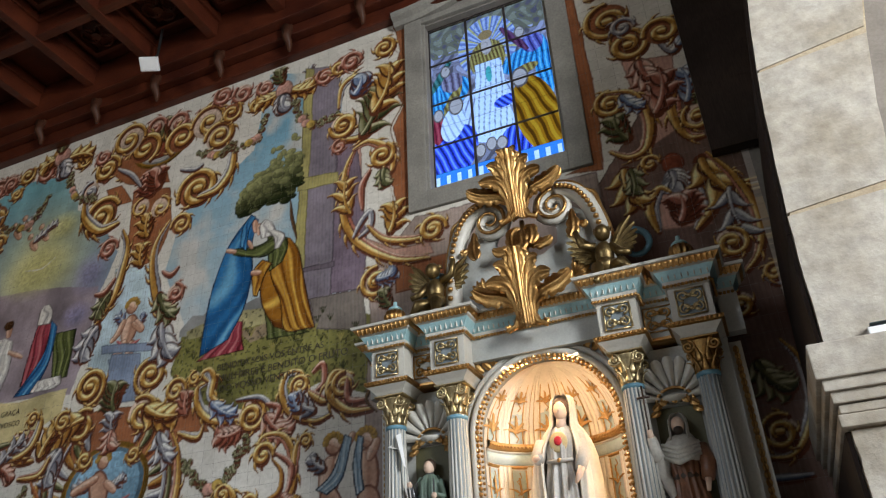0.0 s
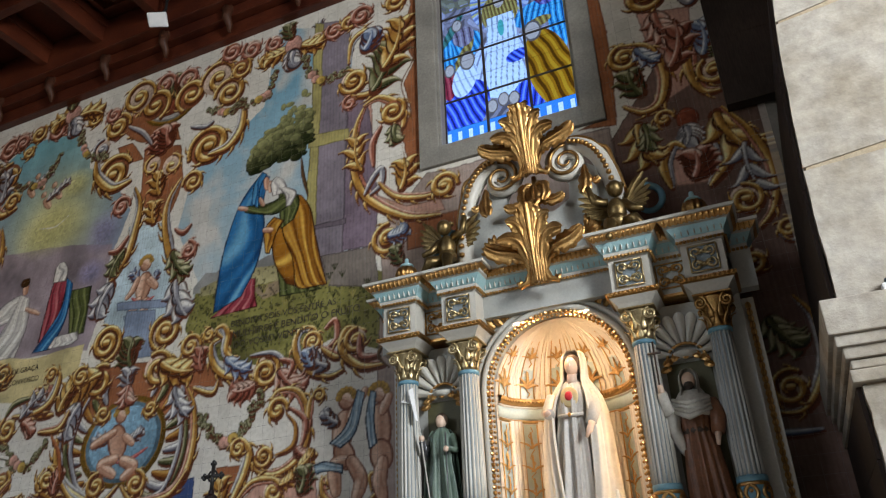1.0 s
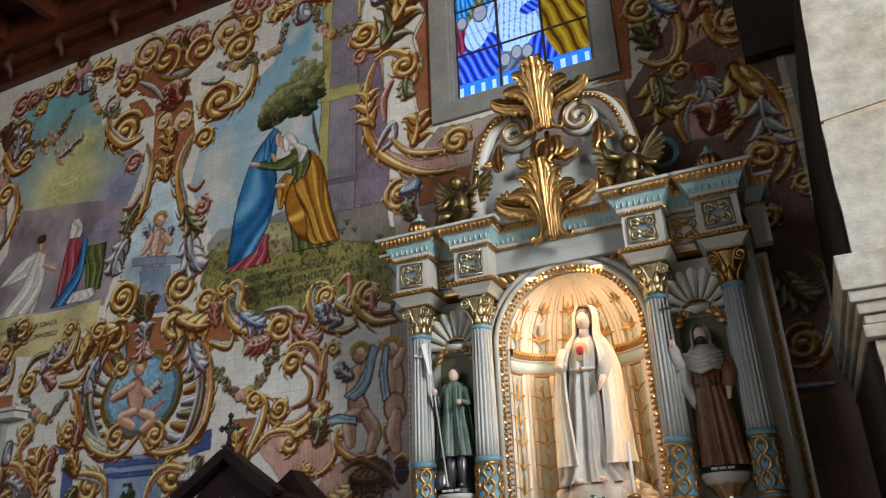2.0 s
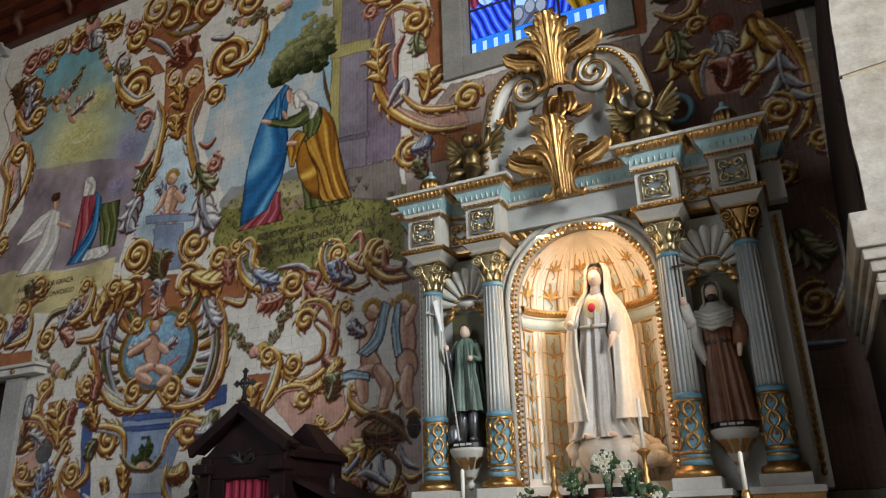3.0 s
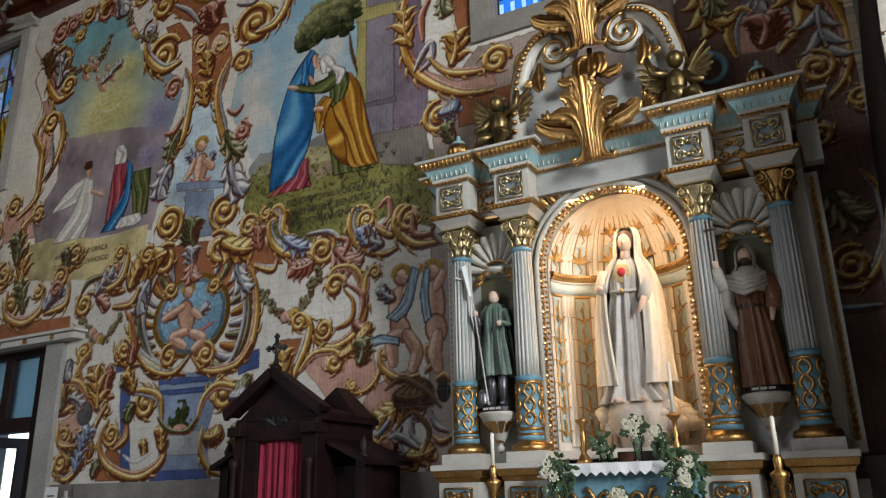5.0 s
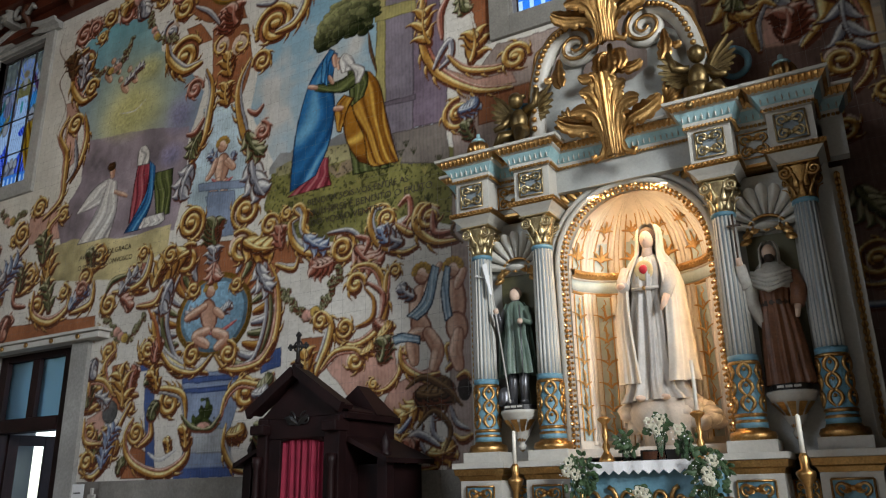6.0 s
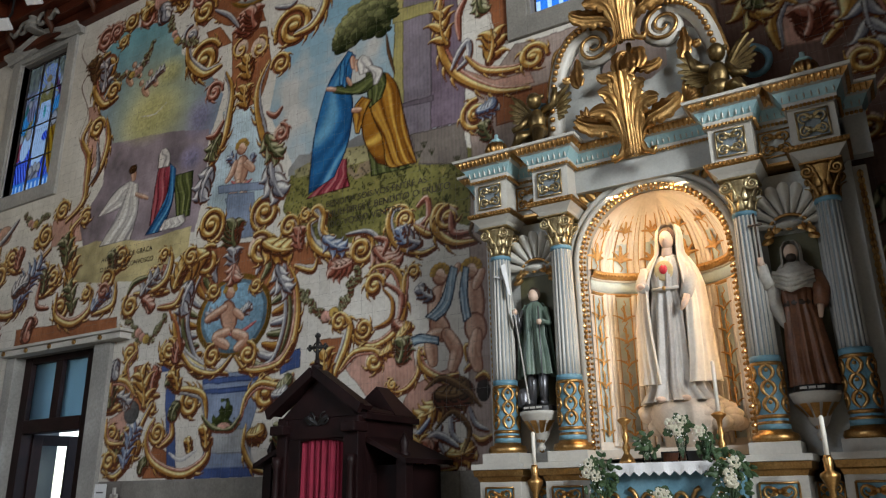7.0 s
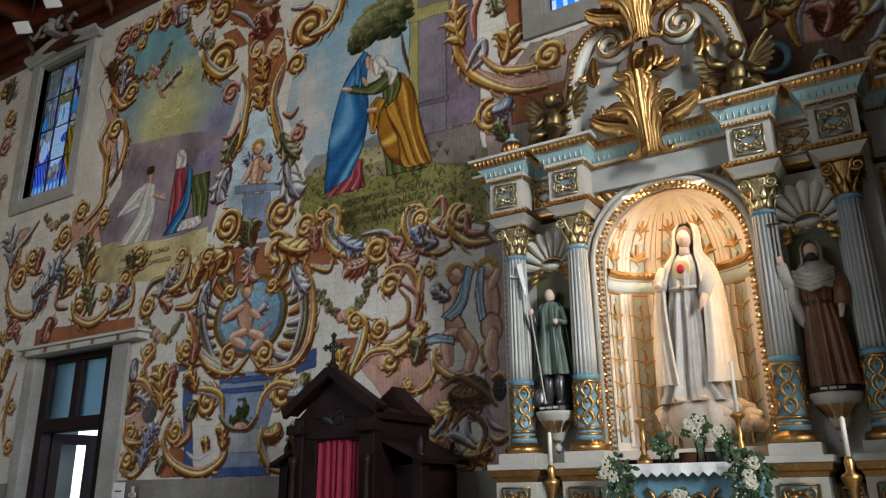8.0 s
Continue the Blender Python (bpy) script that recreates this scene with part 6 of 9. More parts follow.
stroke(GOLD_PAL, 0.054, (-7.48, 2.46), (-7.60, 2.27), (-7.51, 2.01), (-7.20, 1.85), (-6.88, 1.82), (-6.58, 1.98), (-6.57, 2.22), (-6.63, 2.41))
stroke(GOLD_PAL, 0.042, (-7.19, 2.44), (-7.16, 2.25), (-7.34, 2.13))
spray(GOLD_PAL, (-6.86, 2.05), (-6.92, 2.21), 0.036, 4, 50)
spray(GOLD_PAL, (-6.60, 2.10), (-6.69, 2.35), 0.048, 5, 40)
spray(GREEN, (-7.64, 1.86), (-7.56, 1.98), 0.042, 6, 90)
stroke(WHITES, 0.042, (-7.18, 2.06), (-6.99, 1.98), (-6.73, 2.08))
volute(GOLD_PAL, -6.91, 2.60, 0.170, 45, 1.60, 0.059)
stroke(GOLD_PAL, 0.056, (-6.63, 2.41), (-6.70, 2.66), (-6.94, 2.75), (-7.23, 2.76))
spray(GREEN, (-7.13, 2.76), (-7.35, 2.90), 0.042, 5, 50)
spray(GREEN, (-7.11, 2.59), (-7.19, 2.44), 0.056, 5, 50)
spray(GOLD_PAL, (-7.13, 2.76), (-7.31, 3.00), 0.042, 4, 40)
volute(GOLD_PAL, -5.78, 2.62, 0.170, 135, -1.60, 0.055)
stroke(GOLD_PAL, 0.048, (-6.11, 2.38), (-6.04, 2.61), (-5.85, 2.73), (-5.56, 2.69), (-5.39, 2.80))
spray(GREEN, (-5.60, 2.64), (-5.41, 2.77), 0.048, 5, 50)
stroke(GOLD_PAL, 0.045, (-6.02, 2.31), (-6.04, 2.08), (-5.90, 1.88), (-5.70, 1.81))
spray(GOLD_PAL, (-5.97, 2.19), (-5.77, 2.24), 0.054, 6, 70)
spray(GREYB, (-5.67, 2.59), (-5.44, 2.63), 0.042, 5, 50)
stroke(GREEN, 0.036, (-6.11, 2.41), (-6.23, 2.29), (-6.35, 2.27))
stroke(GREEN, 0.036, (-6.70, 2.44), (-6.53, 2.31), (-6.35, 2.27))
garland((-8.22, 3.80), (-7.78, 3.42), (-7.45, 3.66))
# scrolls over the door and below the far window
volute(GOLD_PAL, -9.33, 5.32, 0.130, 60, 1.40, 0.056)
stroke(GOLD_PAL, 0.056, (-9.50, 4.90), (-9.62, 5.17), (-9.40, 5.34))
stroke(GOLD_PAL, 0.063, (-9.49, 4.85), (-9.56, 4.58), (-9.47, 4.16))
volute(GOLD_PAL, -10.23, 5.20, 0.180, 90, 1.70, 0.054)
stroke(GOLD_PAL, 0.063, (-10.05, 4.99), (-10.34, 4.79), (-10.51, 4.65), (-10.50, 4.30), (-10.87, 4.10), (-11.35, 4.25), (-11.59, 4.64), (-11.47, 4.93))
spray(BLUE_PAL, (-10.73, 4.13), (-10.15, 4.84), 0.048, 8, 22)
volute(GOLD_PAL, -11.27, 4.76, 0.190, 180, 1.40, 0.057)
spray(GREYB, (-10.81, 4.43), (-10.49, 4.56), 0.070, 6, 60)
volute(GOLD_PAL, -9.64, 4.06, 0.190, 90, -1.50, 0.060)
stroke(GOLD_PAL, 0.064, (-9.75, 4.28), (-9.72, 3.95), (-9.33, 3.79), (-8.99, 3.94), (-8.98, 4.21))
volute(GOLD_PAL, -9.10, 4.19, 0.110, 90, -1.20, 0.047)
volute(GOLD_PAL, -8.68, 4.32, 0.140, 120, -1.40, 0.054)
stroke(GOLD_PAL, 0.056, (-8.49, 4.25), (-8.52, 3.95), (-8.92, 3.87))
spray(BLUE_PAL, (-8.93, 3.93), (-8.56, 4.15), 0.048, 6, 24)
stroke(PINKP, 0.048, (-10.20, 4.51), (-10.19, 4.18), (-9.90, 4.10))
spray(PINKP, (-10.27, 3.94), (-10.35, 3.71), 0.080, 6, 50)
spray(GOLD_PAL, (-9.55, 4.25), (-9.59, 4.91), 0.056, 6, 30)
spray(GREEN, (-9.64, 4.67), (-9.81, 5.12), 0.060, 5, 50)
spray(GREEN, (-9.36, 3.95), (-9.59, 4.42), 0.048, 4, 30)
volute(GOLD_PAL, -8.16, 3.90, 0.150, 120, 1.50, 0.052)
stroke(GOLD_PAL, 0.056, (-8.11, 4.04), (-7.77, 4.03), (-7.52, 4.14), (-7.45, 4.42), (-7.58, 4.55))
spray(GREYB, (-7.97, 3.99), (-7.59, 4.26), 0.042, 5, 24)
volute(GOLD_PAL, -7.60, 4.47, 0.090, 0, 1.30, 0.037)
stroke(GREEN, 0.048, (-8.23, 4.06), (-8.12, 4.19), (-7.88, 4.23))
spray(PINKP, (-7.91, 3.94), (-7.73, 3.77), 0.048, 5, 50)
volute(PINKP, -8.74, 4.17, 0.110, 0, 1.20, 0.039)
spray(GOLD_PAL, (-7.35, 4.00), (-7.07, 4.39), 0.064, 6, 30)
volute(GOLD_PAL, -7.11, 4.36, 0.120, 60, 1.40, 0.045)
stroke(GOLD_PAL, 0.042, (-7.63, 3.79), (-7.32, 3.79), (-7.19, 3.98))
stroke(TERRAS, 0.049, (-7.41, 3.73), (-7.23, 3.50), (-7.15, 3.22))
volute(GOLD_PAL, -9.90, 5.53, 0.160, 0, 1.60, 0.053)
stroke(GOLD_PAL, 0.063, (-9.79, 5.33), (-9.44, 5.56), (-9.41, 5.90), (-9.45, 6.27), (-9.65, 6.59), (-9.51, 6.87))
volute(GOLD_PAL, -9.34, 6.69, 0.170, 0, 1.40, 0.066)
stroke(GOLD_PAL, 0.063, (-9.13, 6.77), (-9.03, 6.42), (-9.10, 6.09), (-9.29, 5.79))
stroke(GREYB, 0.054, (-9.29, 6.45), (-9.21, 6.03), (-9.36, 5.80))
volute(GOLD_PAL, -9.29, 7.66, 0.260, 90, 1.50, 0.070)
stroke(GOLD_PAL, 0.080, (-9.53, 7.68), (-9.53, 7.35), (-9.27, 7.04), (-8.96, 7.08))
volute(GOLD_PAL, -9.08, 7.21, 0.140, 0, 1.30, 0.060)
spray(GREYB, (-9.32, 7.28), (-9.42, 7.84), 0.070, 5, 30)
volute(PINKP, -9.42, 8.19, 0.190, 60, 1.40, 0.063)
volute(PINKP, -9.16, 8.24, 0.130, 200, -1.30, 0.054)
spray(BROWN, (-9.56, 7.50), (-9.71, 7.94), 0.050, 5, 60)
stroke(BROWNL, 0.020, (-9.90, 8.51), (-9.99, 8.13), (-9.75, 7.76), (-9.86, 7.50), (-9.63, 7.05), (-9.74, 6.70))
disc(FLESH, -11.30, 5.40, 0.190, 0.160)
stroke(GREYB, 0.060, (-11.65, 5.28), (-11.35, 5.32), (-10.98, 5.61))
garland((-10.83, 5.63), (-10.57, 5.44), (-10.24, 5.55))
spray(GREYB, (-11.57, 4.99), (-11.87, 5.60), 0.060, 5, 50)
volute(GOLD_PAL, -12.36, 7.73, 0.160, 90, 1.30, 0.057)
volute(GOLD_PAL, -12.69, 8.37, 0.150, 90, 1.30, 0.063)
volute(PINKP, -12.38, 7.21, 0.160, 90, 1.30, 0.057)
spray(GREEN, (-12.56, 8.11), (-12.60, 8.57), 0.060, 5, 50)
spray(GOLD_PAL, (-11.28, 3.23), (-11.17, 3.64), 0.060, 5, 50)
volute(GOLD_PAL, -10.93, 2.81, 0.110, 90, 1.30, 0.039)
volute(GOLD_PAL, -10.85, 2.26, 0.110, 90, 1.30, 0.039)
stroke(GOLD_PAL, 0.048, (-10.93, 3.29), (-11.08, 2.82), (-11.01, 2.35))
volute(PINKP, -11.12, 3.97, 0.100, 90, 1.30, 0.042)
# ---- altar ----
AX = -1.385
altar = thing("side_altar", "carved altarpiece painted cream and blue with gilded ornament", "altar", at=(0, 0, 0))
COLS = [(-1.19, 0), (-0.672, 1), (0.672, 2), (1.19, 3)]


def cornice_block(x0, x1, yf, yb, z0, h):
    """Cornice with gilt bead courses: cream fillets, a blue dentil band, gilded leaf ovolo."""
    c = B()
    moulding(c, x0, x1, yf, yb, [(0, z0), (0.015, z0 + 0.10 * h), (0.02, z0 + 0.36 * h), (0.06, z0 + 0.60 * h), (0.075, z0 + 0.64 * h), (0.105, z0 + 0.88 * h), (0.12, z0 + 0.90 * h), (0.125, z0 + h)])
    part("cornice", c, CREAM, altar)
    g = B()
    moulding(g, x0, x1, yf - 0.004, yb, [(0.068, z0 + 0.66 * h), (0.085, z0 + 0.70 * h), (0.108, z0 + 0.86 * h), (0.10, z0 + 0.87 * h)])
    zc = z0 + 0.765 * h
    n = max(int((x1 - x0 + 0.16) / 0.036), 1)
    for i in range(n):
        x = x0 - 0.08 + (x1 - x0 + 0.16) * (i + 0.5) / n
        frond(g, (x, zc - 0.028), 90, 0.062, 0.017, yf - 0.088, 0.0, 0.018, 0.006, 4)
    m = max(int((yb - yf) / 0.036), 1)
    for i in range(m):
        y = yf + (yb - yf) * (i + 0.2) / m
        for xx in (x1 + 0.09,):
            bmesh.ops.create_icosphere(g, subdivisions=1, radius=0.02, matrix=Matrix.Translation((xx, y, zc)))
    tagged(part("gilt_leaf_course", g, GOLD, altar, "gilded leaf moulding"), kind="stuff")
    d = B()
    moulding(d, x0, x1, yf - 0.003, yb, [(0.017, z0 + 0.24 * h), (0.059, z0 + 0.585 * h), (0.05, z0 + 0.59 * h)])
    part("dentil_band", d, AQUA, altar, "aqua blue painted band")
    k = max(int((x1 - x0 + 0.06) / 0.042), 1)
    tongues = B()
    for i in range(k):
        x = x0 - 0.03 + (x1 - x0 + 0.06) * (i + 0.5) / k
        frond(tongues, (x, z0 + 0.27 * h), 90, 0.058, 0.0065, yf - 0.036, 0.0, 0.004, 0.008, 3)
    tagged(part("tongue_course", tongues, CREAM, altar, "pale tongues on the aqua band"), kind="stuff")
    t = B()
    bead_row(t, (x0 - 0.02, yf - 0.02, z0 + 0.05 * h), (x1 + 0.02, yf - 0.02, z0 + 0.05 * h), 0.026, 0.015)
    bead_row(t, (x1 + 0.02, yf, z0 + 0.05 * h), (x1 + 0.02, yb, z0 + 0.05 * h), 0.026, 0.015)
    tagged(part("gilt_bead_course", t, GOLD, altar, "gilded beading"), kind="stuff")


def relief_panel(x0, x1, z0, z1, yf, seed, back=BLUE, gold=GOLD, parent=None):
    """Sunk painted panel with gilded scrollwork, mirrored about its middle."""
    rnd = random.Random(seed)
    p = part("panel", box(B(), x0, x1, yf - 0.006, yf + 0.01, z0, z1, 0.003), back, parent or altar)
    f = B()
    for a in (((x0, z0), (x1, z0)), ((x1, z0), (x1, z1)), ((x1, z1), (x0, z1)), ((x0, z1), (x0, z0))):
        tube(f, [(a[0][0], yf - 0.01, a[0][1]), (a[1][0], yf - 0.01, a[1][1])], 0.007, 6)
    w, h, xm = x1 - x0, z1 - z0, (x0 + x1) / 2
    rows = max(round(h / w * 2.2), 2)
    rr = 0.006 + 0.02 * w
    for r in range(rows):
        zc = z0 + h * (r + 0.5) / rows
        q = min(w * 0.22, h / rows * 0.4)
        for s in (-1, 1):
            f2 = spiral(0, yf - 0.012, 0, q, q * 0.2, -90, 1.3, 16)
            tube(f, [(xm + s * (w * 0.25 + p_[0]), p_[1], zc + p_[2] * (1 if r % 2 else -1)) for p_ in f2], [rr * (1 - 0.5 * i / 16) for i in range(17)], 6)
            frond(f, (xm + s * w * 0.05, zc), 90 - s * 40, q * 1.3, rr * 1.4, yf - 0.008, -s * 0.3, 0.02, 0.006, 5)
            frond(f, (xm + s * w * 0.05, zc), -90 + s * 40, q * 1.3, rr * 1.4, yf - 0.008, s * 0.3, 0.02, 0.006, 5)
        bmesh.ops.create_icosphere(f, subdivisions=2, radius=rr * 1.6, matrix=Matrix.Translation((xm, yf - 0.012, zc)))
    part("gilt_scrollwork", f, gold, p, "gilded carved scrollwork", True)


# body of the altarpiece behind the columns
bm = B()
for a, b in ((AX - 1.36, AX - 0.56), (AX + 0.56, AX + 1.36)):
    part("side_body", box(B(), a, b, -0.62, -0.02, 1.78, 3.66), GREY_PAINT, altar)
for a, b in ((AX - 1.42, AX - 0.56), (AX + 0.56, AX + 1.42)):
    part("lower_body", box(B(), a, b, -0.66, -0.02, 0, 1.62), GREY_PAINT, altar)
# spandrels over the arch
n = 24
for i in range(n):
    a0, a1 = math.pi * i / n, math.pi * (i + 1) / n
    p = [(AX + 0.56 * math.cos(a), 3.22 + 0.56 * math.sin(a)) for a in (a0, a1)]
    faces(bm, [(p[0][0], -0.62, p[0][1]), (p[0][0], -0.62, 3.90), (p[1][0], -0.62, 3.90), (p[1][0], -0.62, p[1][1])], [(0, 1, 2, 3)])
    faces(bm, [(p[0][0], -0.62, p[0][1]), (p[0][0], -0.5, p[0][1]), (p[1][0], -0.5, p[1][1]), (p[1][0], -0.62, p[1][1])], [(0, 1, 2, 3)])
box(bm, AX - 1.36, AX + 1.36, -0.6, -0.02, 3.86, 3.95)
part("arch_body", bm, GREY_PAINT, altar)
# side strips with gilded chain
for s in (-1, 1):
    x = AX + s * 1.40
    part("side_strip", box(B(), x - 0.045, x + 0.045, -0.5, -0.02, 1.78, 3.66, 0.006), CREAM, altar)
    g = B()
    for i in range(36):
        frond(g, (x, 1.85 + 0.049 * i), 90, 0.06, 0.018, -0.505, 0, 0.02, 0.008, 4)
    tagged(part("gilt_chain", g, OLD_GOLD, altar, "gilded leaf chain"), kind="stuff")


def capital(x, y, z, h, r, mat):
    core = B()
    lathe(core, [(r, 0), (r * 1.05, 0.02 * h), (r * 0.95, 0.06 * h), (r * 1.0, 0.4 * h), (r * 1.45, 0.86 * h), (r * 1.5, 0.9 * h)], x, y, z, 18)
    cap = part("capital", core, mat, altar, "gilded corinthian capital", True)
    for ring, (zz, hh, ww) in enumerate(((0.02, 0.5, 0.32), (0.3, 0.5, 0.32))):
        for k in range(8):
            a = 2 * math.pi * (k + 0.5 * ring) / 8
            lf, rows = B(), []
            for i in range(6):
                t = i / 5
                rad = r * (1.02 + 0.1 * ring) + r * (0.55 * t ** 3)
                zc = z + h * (zz + hh * (t - 0.25 * t ** 4))
                w = r * ww * (1 + 0.25 * math.sin(t * 8)) * (1 - 0.6 * t * t)
                rows.append([(x + (rad + b * 0.006) * math.cos(a) - u * w * math.sin(a), y + (rad + b * 0.006) * math.sin(a) + u * w * math.cos(a), zc) for u, b in ((-1, 0), (-0.3, 1), (0.3, 1), (1, 0), (0.3, -1), (-0.3, -1))])
            grid_skin(lf, rows, True, True)
            part("leaf", lf, mat, cap, "", True)
    for sx in (-1, 1):
        for sy in (-1, 1):
            pts = [(x + sx * (r * 1.12 + 0.046 * (1 - i / 24) * math.cos(0.55 * i + 1.6)), y + sy * r * (1.25 - 0.004 * i), z + h * 0.74 + 0.046 * (1 - i / 24) * math.sin(0.55 * i + 1.6)) for i in range(23)]
            part("volute", tube(B(), pts, [0.013 - 0.0002 * i for i in range(23)], 6), mat, cap, "", True)
    part("abacus", box(B(), x - r * 1.65, x + r * 1.65, y - r * 1.65, y + r * 1.65, z + h * 0.93, z + h * 0.985, 0.006), mat, cap)


for off, k in COLS:
    x, y = AX + off, -0.75
    # pedestal
    ped = B()
    box(ped, x - 0.165, x + 0.165, -0.90, -0.55, 0, 1.66, 0.006)
    box(ped, x - 0.19, x + 0.19, -0.925, -0.55, 0, 0.2, 0.01)
    box(ped, x - 0.15, x + 0.15, -0.88, -0.58, 1.784, 1.86, 0.005)
    part("pedestal", ped, CREAM, altar)
    cap = B()
    moulding(cap, x - 0.165, x + 0.165, -0.90, -0.55, [(0.0, 1.66), (0.012, 1.69), (0.03, 1.70), (0.036, 1.74), (0.03, 1.742)])
    part("gilt_moulding", cap, OLD_GOLD, altar, "gilded moulding")
    cap = B()
    moulding(cap, x - 0.165, x + 0.165, -0.90, -0.55, [(0.034, 1.742), (0.045, 1.745), (0.045, 1.784)])
    part("ledge", cap, CREAM, altar)
    relief_panel(x - 0.11, x + 0.11, 1.22, 1.62, -0.905, k)
    relief_panel(x - 0.11, x + 0.11, 0.32, 1.16, -0.905, k + 9)
    # base, carved lower drum, fluted shaft
    part("column_base", lathe(B(), [(0.135, 0), (0.145, 0.02), (0.135, 0.05), (0.105, 0.06), (0.10, 0.075)], x, y, 1.86, 28), GOLD, altar, "gilded base ring", True)
    part("blue_drum", lathe(B(), [(0.098, 0), (0.098, 0.03), (0.09, 0.04), (0.088, 0.42), (0.096, 0.43), (0.096, 0.46)], x, y, 1.935, 28), BLUE, altar, "blue painted column drum", True)
    g = B()
    for zz in (1.975, 2.015, 2.345):
        lathe(g, [(0.092, -0.012), (0.101, 0), (0.092, 0.012)], x, y, zz, 24)
    for q in range(5):
        a = 2 * math.pi * q / 5 + 0.3 + k
        for rr in range(3):
            for sg in (-1, 1):
                pts = []
                for i in range(17):
                    t = i / 16
                    sw = sg * (0.05 + 0.42 * math.sin(math.pi * min(t * 1.15, 1)) * (1 - 0.3 * t))
                    pts.append((x + 0.092 * math.cos(a + sw), y + 0.092 * math.sin(a + sw), 2.035 + 0.1 * rr + 0.125 * t - 0.06 * max(t - 0.7, 0)))
                tube(g, pts, [0.004 + 0.010 * math.sin(math.pi * (0.1 + 0.8 * i / 16)) for i in range(17)], 5)
            bmesh.ops.create_icosphere(g, subdivisions=1, radius=0.014, matrix=Matrix.Translation((x + 0.094 * math.cos(a), y + 0.094 * math.sin(a), 2.10 + 0.1 * rr)))
    part("gilt_foliage", g, GOLD, altar, "gilded foliage", True)
    # rightmost shaft takes the darker grey: shade of that end put into its paint
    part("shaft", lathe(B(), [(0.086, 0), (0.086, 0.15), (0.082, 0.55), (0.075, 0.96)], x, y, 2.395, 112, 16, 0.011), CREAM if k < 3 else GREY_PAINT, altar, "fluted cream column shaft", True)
    part("inner_core", lathe(B(), [(0.079, 0), (0.070, 0.96)], x, y, 2.395, 24), FLUTE, altar, "blue-grey ground in the flutes")
    part("neck_ring", lathe(B(), [(0.072, 0), (0.082, 0.008), (0.082, 0.03), (0.074, 0.036)], x, y, 3.345, 24), BLUE, altar, "blue neck ring", True)
    # its capital is likewise toned down for the shaded end
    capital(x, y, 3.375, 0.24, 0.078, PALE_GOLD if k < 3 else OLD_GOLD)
    # block over the column
    blk = B()
    box(blk, x - 0.145, x + 0.145, -0.89, -0.55, 3.72, 4.0, 0.004)
    moulding(blk, x - 0.11, x + 0.11, -0.86, -0.55, [(0.0, 3.612), (0.02, 3.64), (0.05, 3.67), (0.06, 3.68)])
    part("entablature_block", blk, CREAM, altar)
    g = B()
    moulding(g, x - 0.135, x + 0.135, -0.88, -0.55, [(0.03, 3.682), (0.055, 3.69), (0.058, 3.715), (0.03, 3.728)])
    bead_row(g, (x - 0.19, -0.94, 3.703), (x + 0.19, -0.94, 3.703), 0.03, 0.015)
    part("gilt_moulding", g, GOLD, altar, "gilded moulding")
    relief_panel(x - 0.095, x + 0.095, 3.76, 3.955, -0.893, k + 20, FLUTE, PALE_GOLD)
    cornice_block(x - 0.15, x + 0.15, -0.90, -0.45, 3.985, 0.195)
# recessed runs between
for x0, x1, yf in ((AX - 1.04, AX - 0.83, -0.70), (AX + 0.83, AX + 1.04, -0.70), (AX - 0.52, AX + 0.52, -0.72), (AX + 1.34, AX + 1.47, -0.6), (AX - 1.47, AX - 1.34, -0.6)):
    f = B()
    box(f, x0 - 0.03, x1 + 0.03, yf, -0.5, 3.70 if abs(x0 - AX) > 0.6 else 3.80, 4.0)
    part("frieze", f, GREY_PAINT, altar)
    cornice_block(x0, x1, yf, -0.45, 3.985, 0.195)
    if abs(x0 - AX) > 0.6 and abs(x0 - AX) < 1.2 and x1 - x0 < 0.3:
        relief_panel(x0, x1, 3.76, 3.95, yf - 0.003, 31, GREY_PAINT, OLD_GOLD)
        g = B()
        moulding(g, x0 - 0.02, x1 + 0.02, yf, -0.5, [(0.0, 3.68), (0.02, 3.69), (0.02, 3.71), (0, 3.72)])
        part("gilt_moulding", g, GOLD, altar, "gilded moulding")
top = B()
box(top, AX - 1.45, AX + 1.45, -0.72, -0.02, 4.172, 4.19)
part("top_board", top, GREY_PAINT, altar)

# niche with a ribbed half dome
NR = 0.55
bm = B()
rows = []
for zi in range(13):
    z = 1.86 + (3.22 - 1.86) * zi / 12
    rows.append([(AX - NR * math.cos(a), -0.52 + 0.42 * math.sin(a), z) for a in (math.pi * q / 32 for q in range(33))])
for k in range(1, 11):
    e = math.pi / 2 * k / 10
    rows.append([(AX - NR * math.cos(e) * math.cos(a), -0.52 + 0.42 * math.cos(e) * math.sin(a), 3.22 + NR * math.sin(e)) for a in (math.pi * q / 32 for q in range(33))])
grid_skin(bm, [r[::-1] for r in rows])
NICHE = surface("niche_cream_paint", (0.64, 0.58, 0.50), (0.74, 0.68, 0.59), 0.55, 0, 3, 50, 0.05, 0.12)
NICHE_BLUE = surface("niche_pale_blue_paint", (0.40, 0.50, 0.50), (0.52, 0.60, 0.59), 0.55, 0, 4, 50, 0.05, 0.15)
part("niche_shell", bm, NICHE, altar, "cream painted round niche", True)
part("niche_floor", box(B(), AX - 0.56, AX + 0.56, -0.62, -0.08, 1.80, 1.862), NICHE, altar)
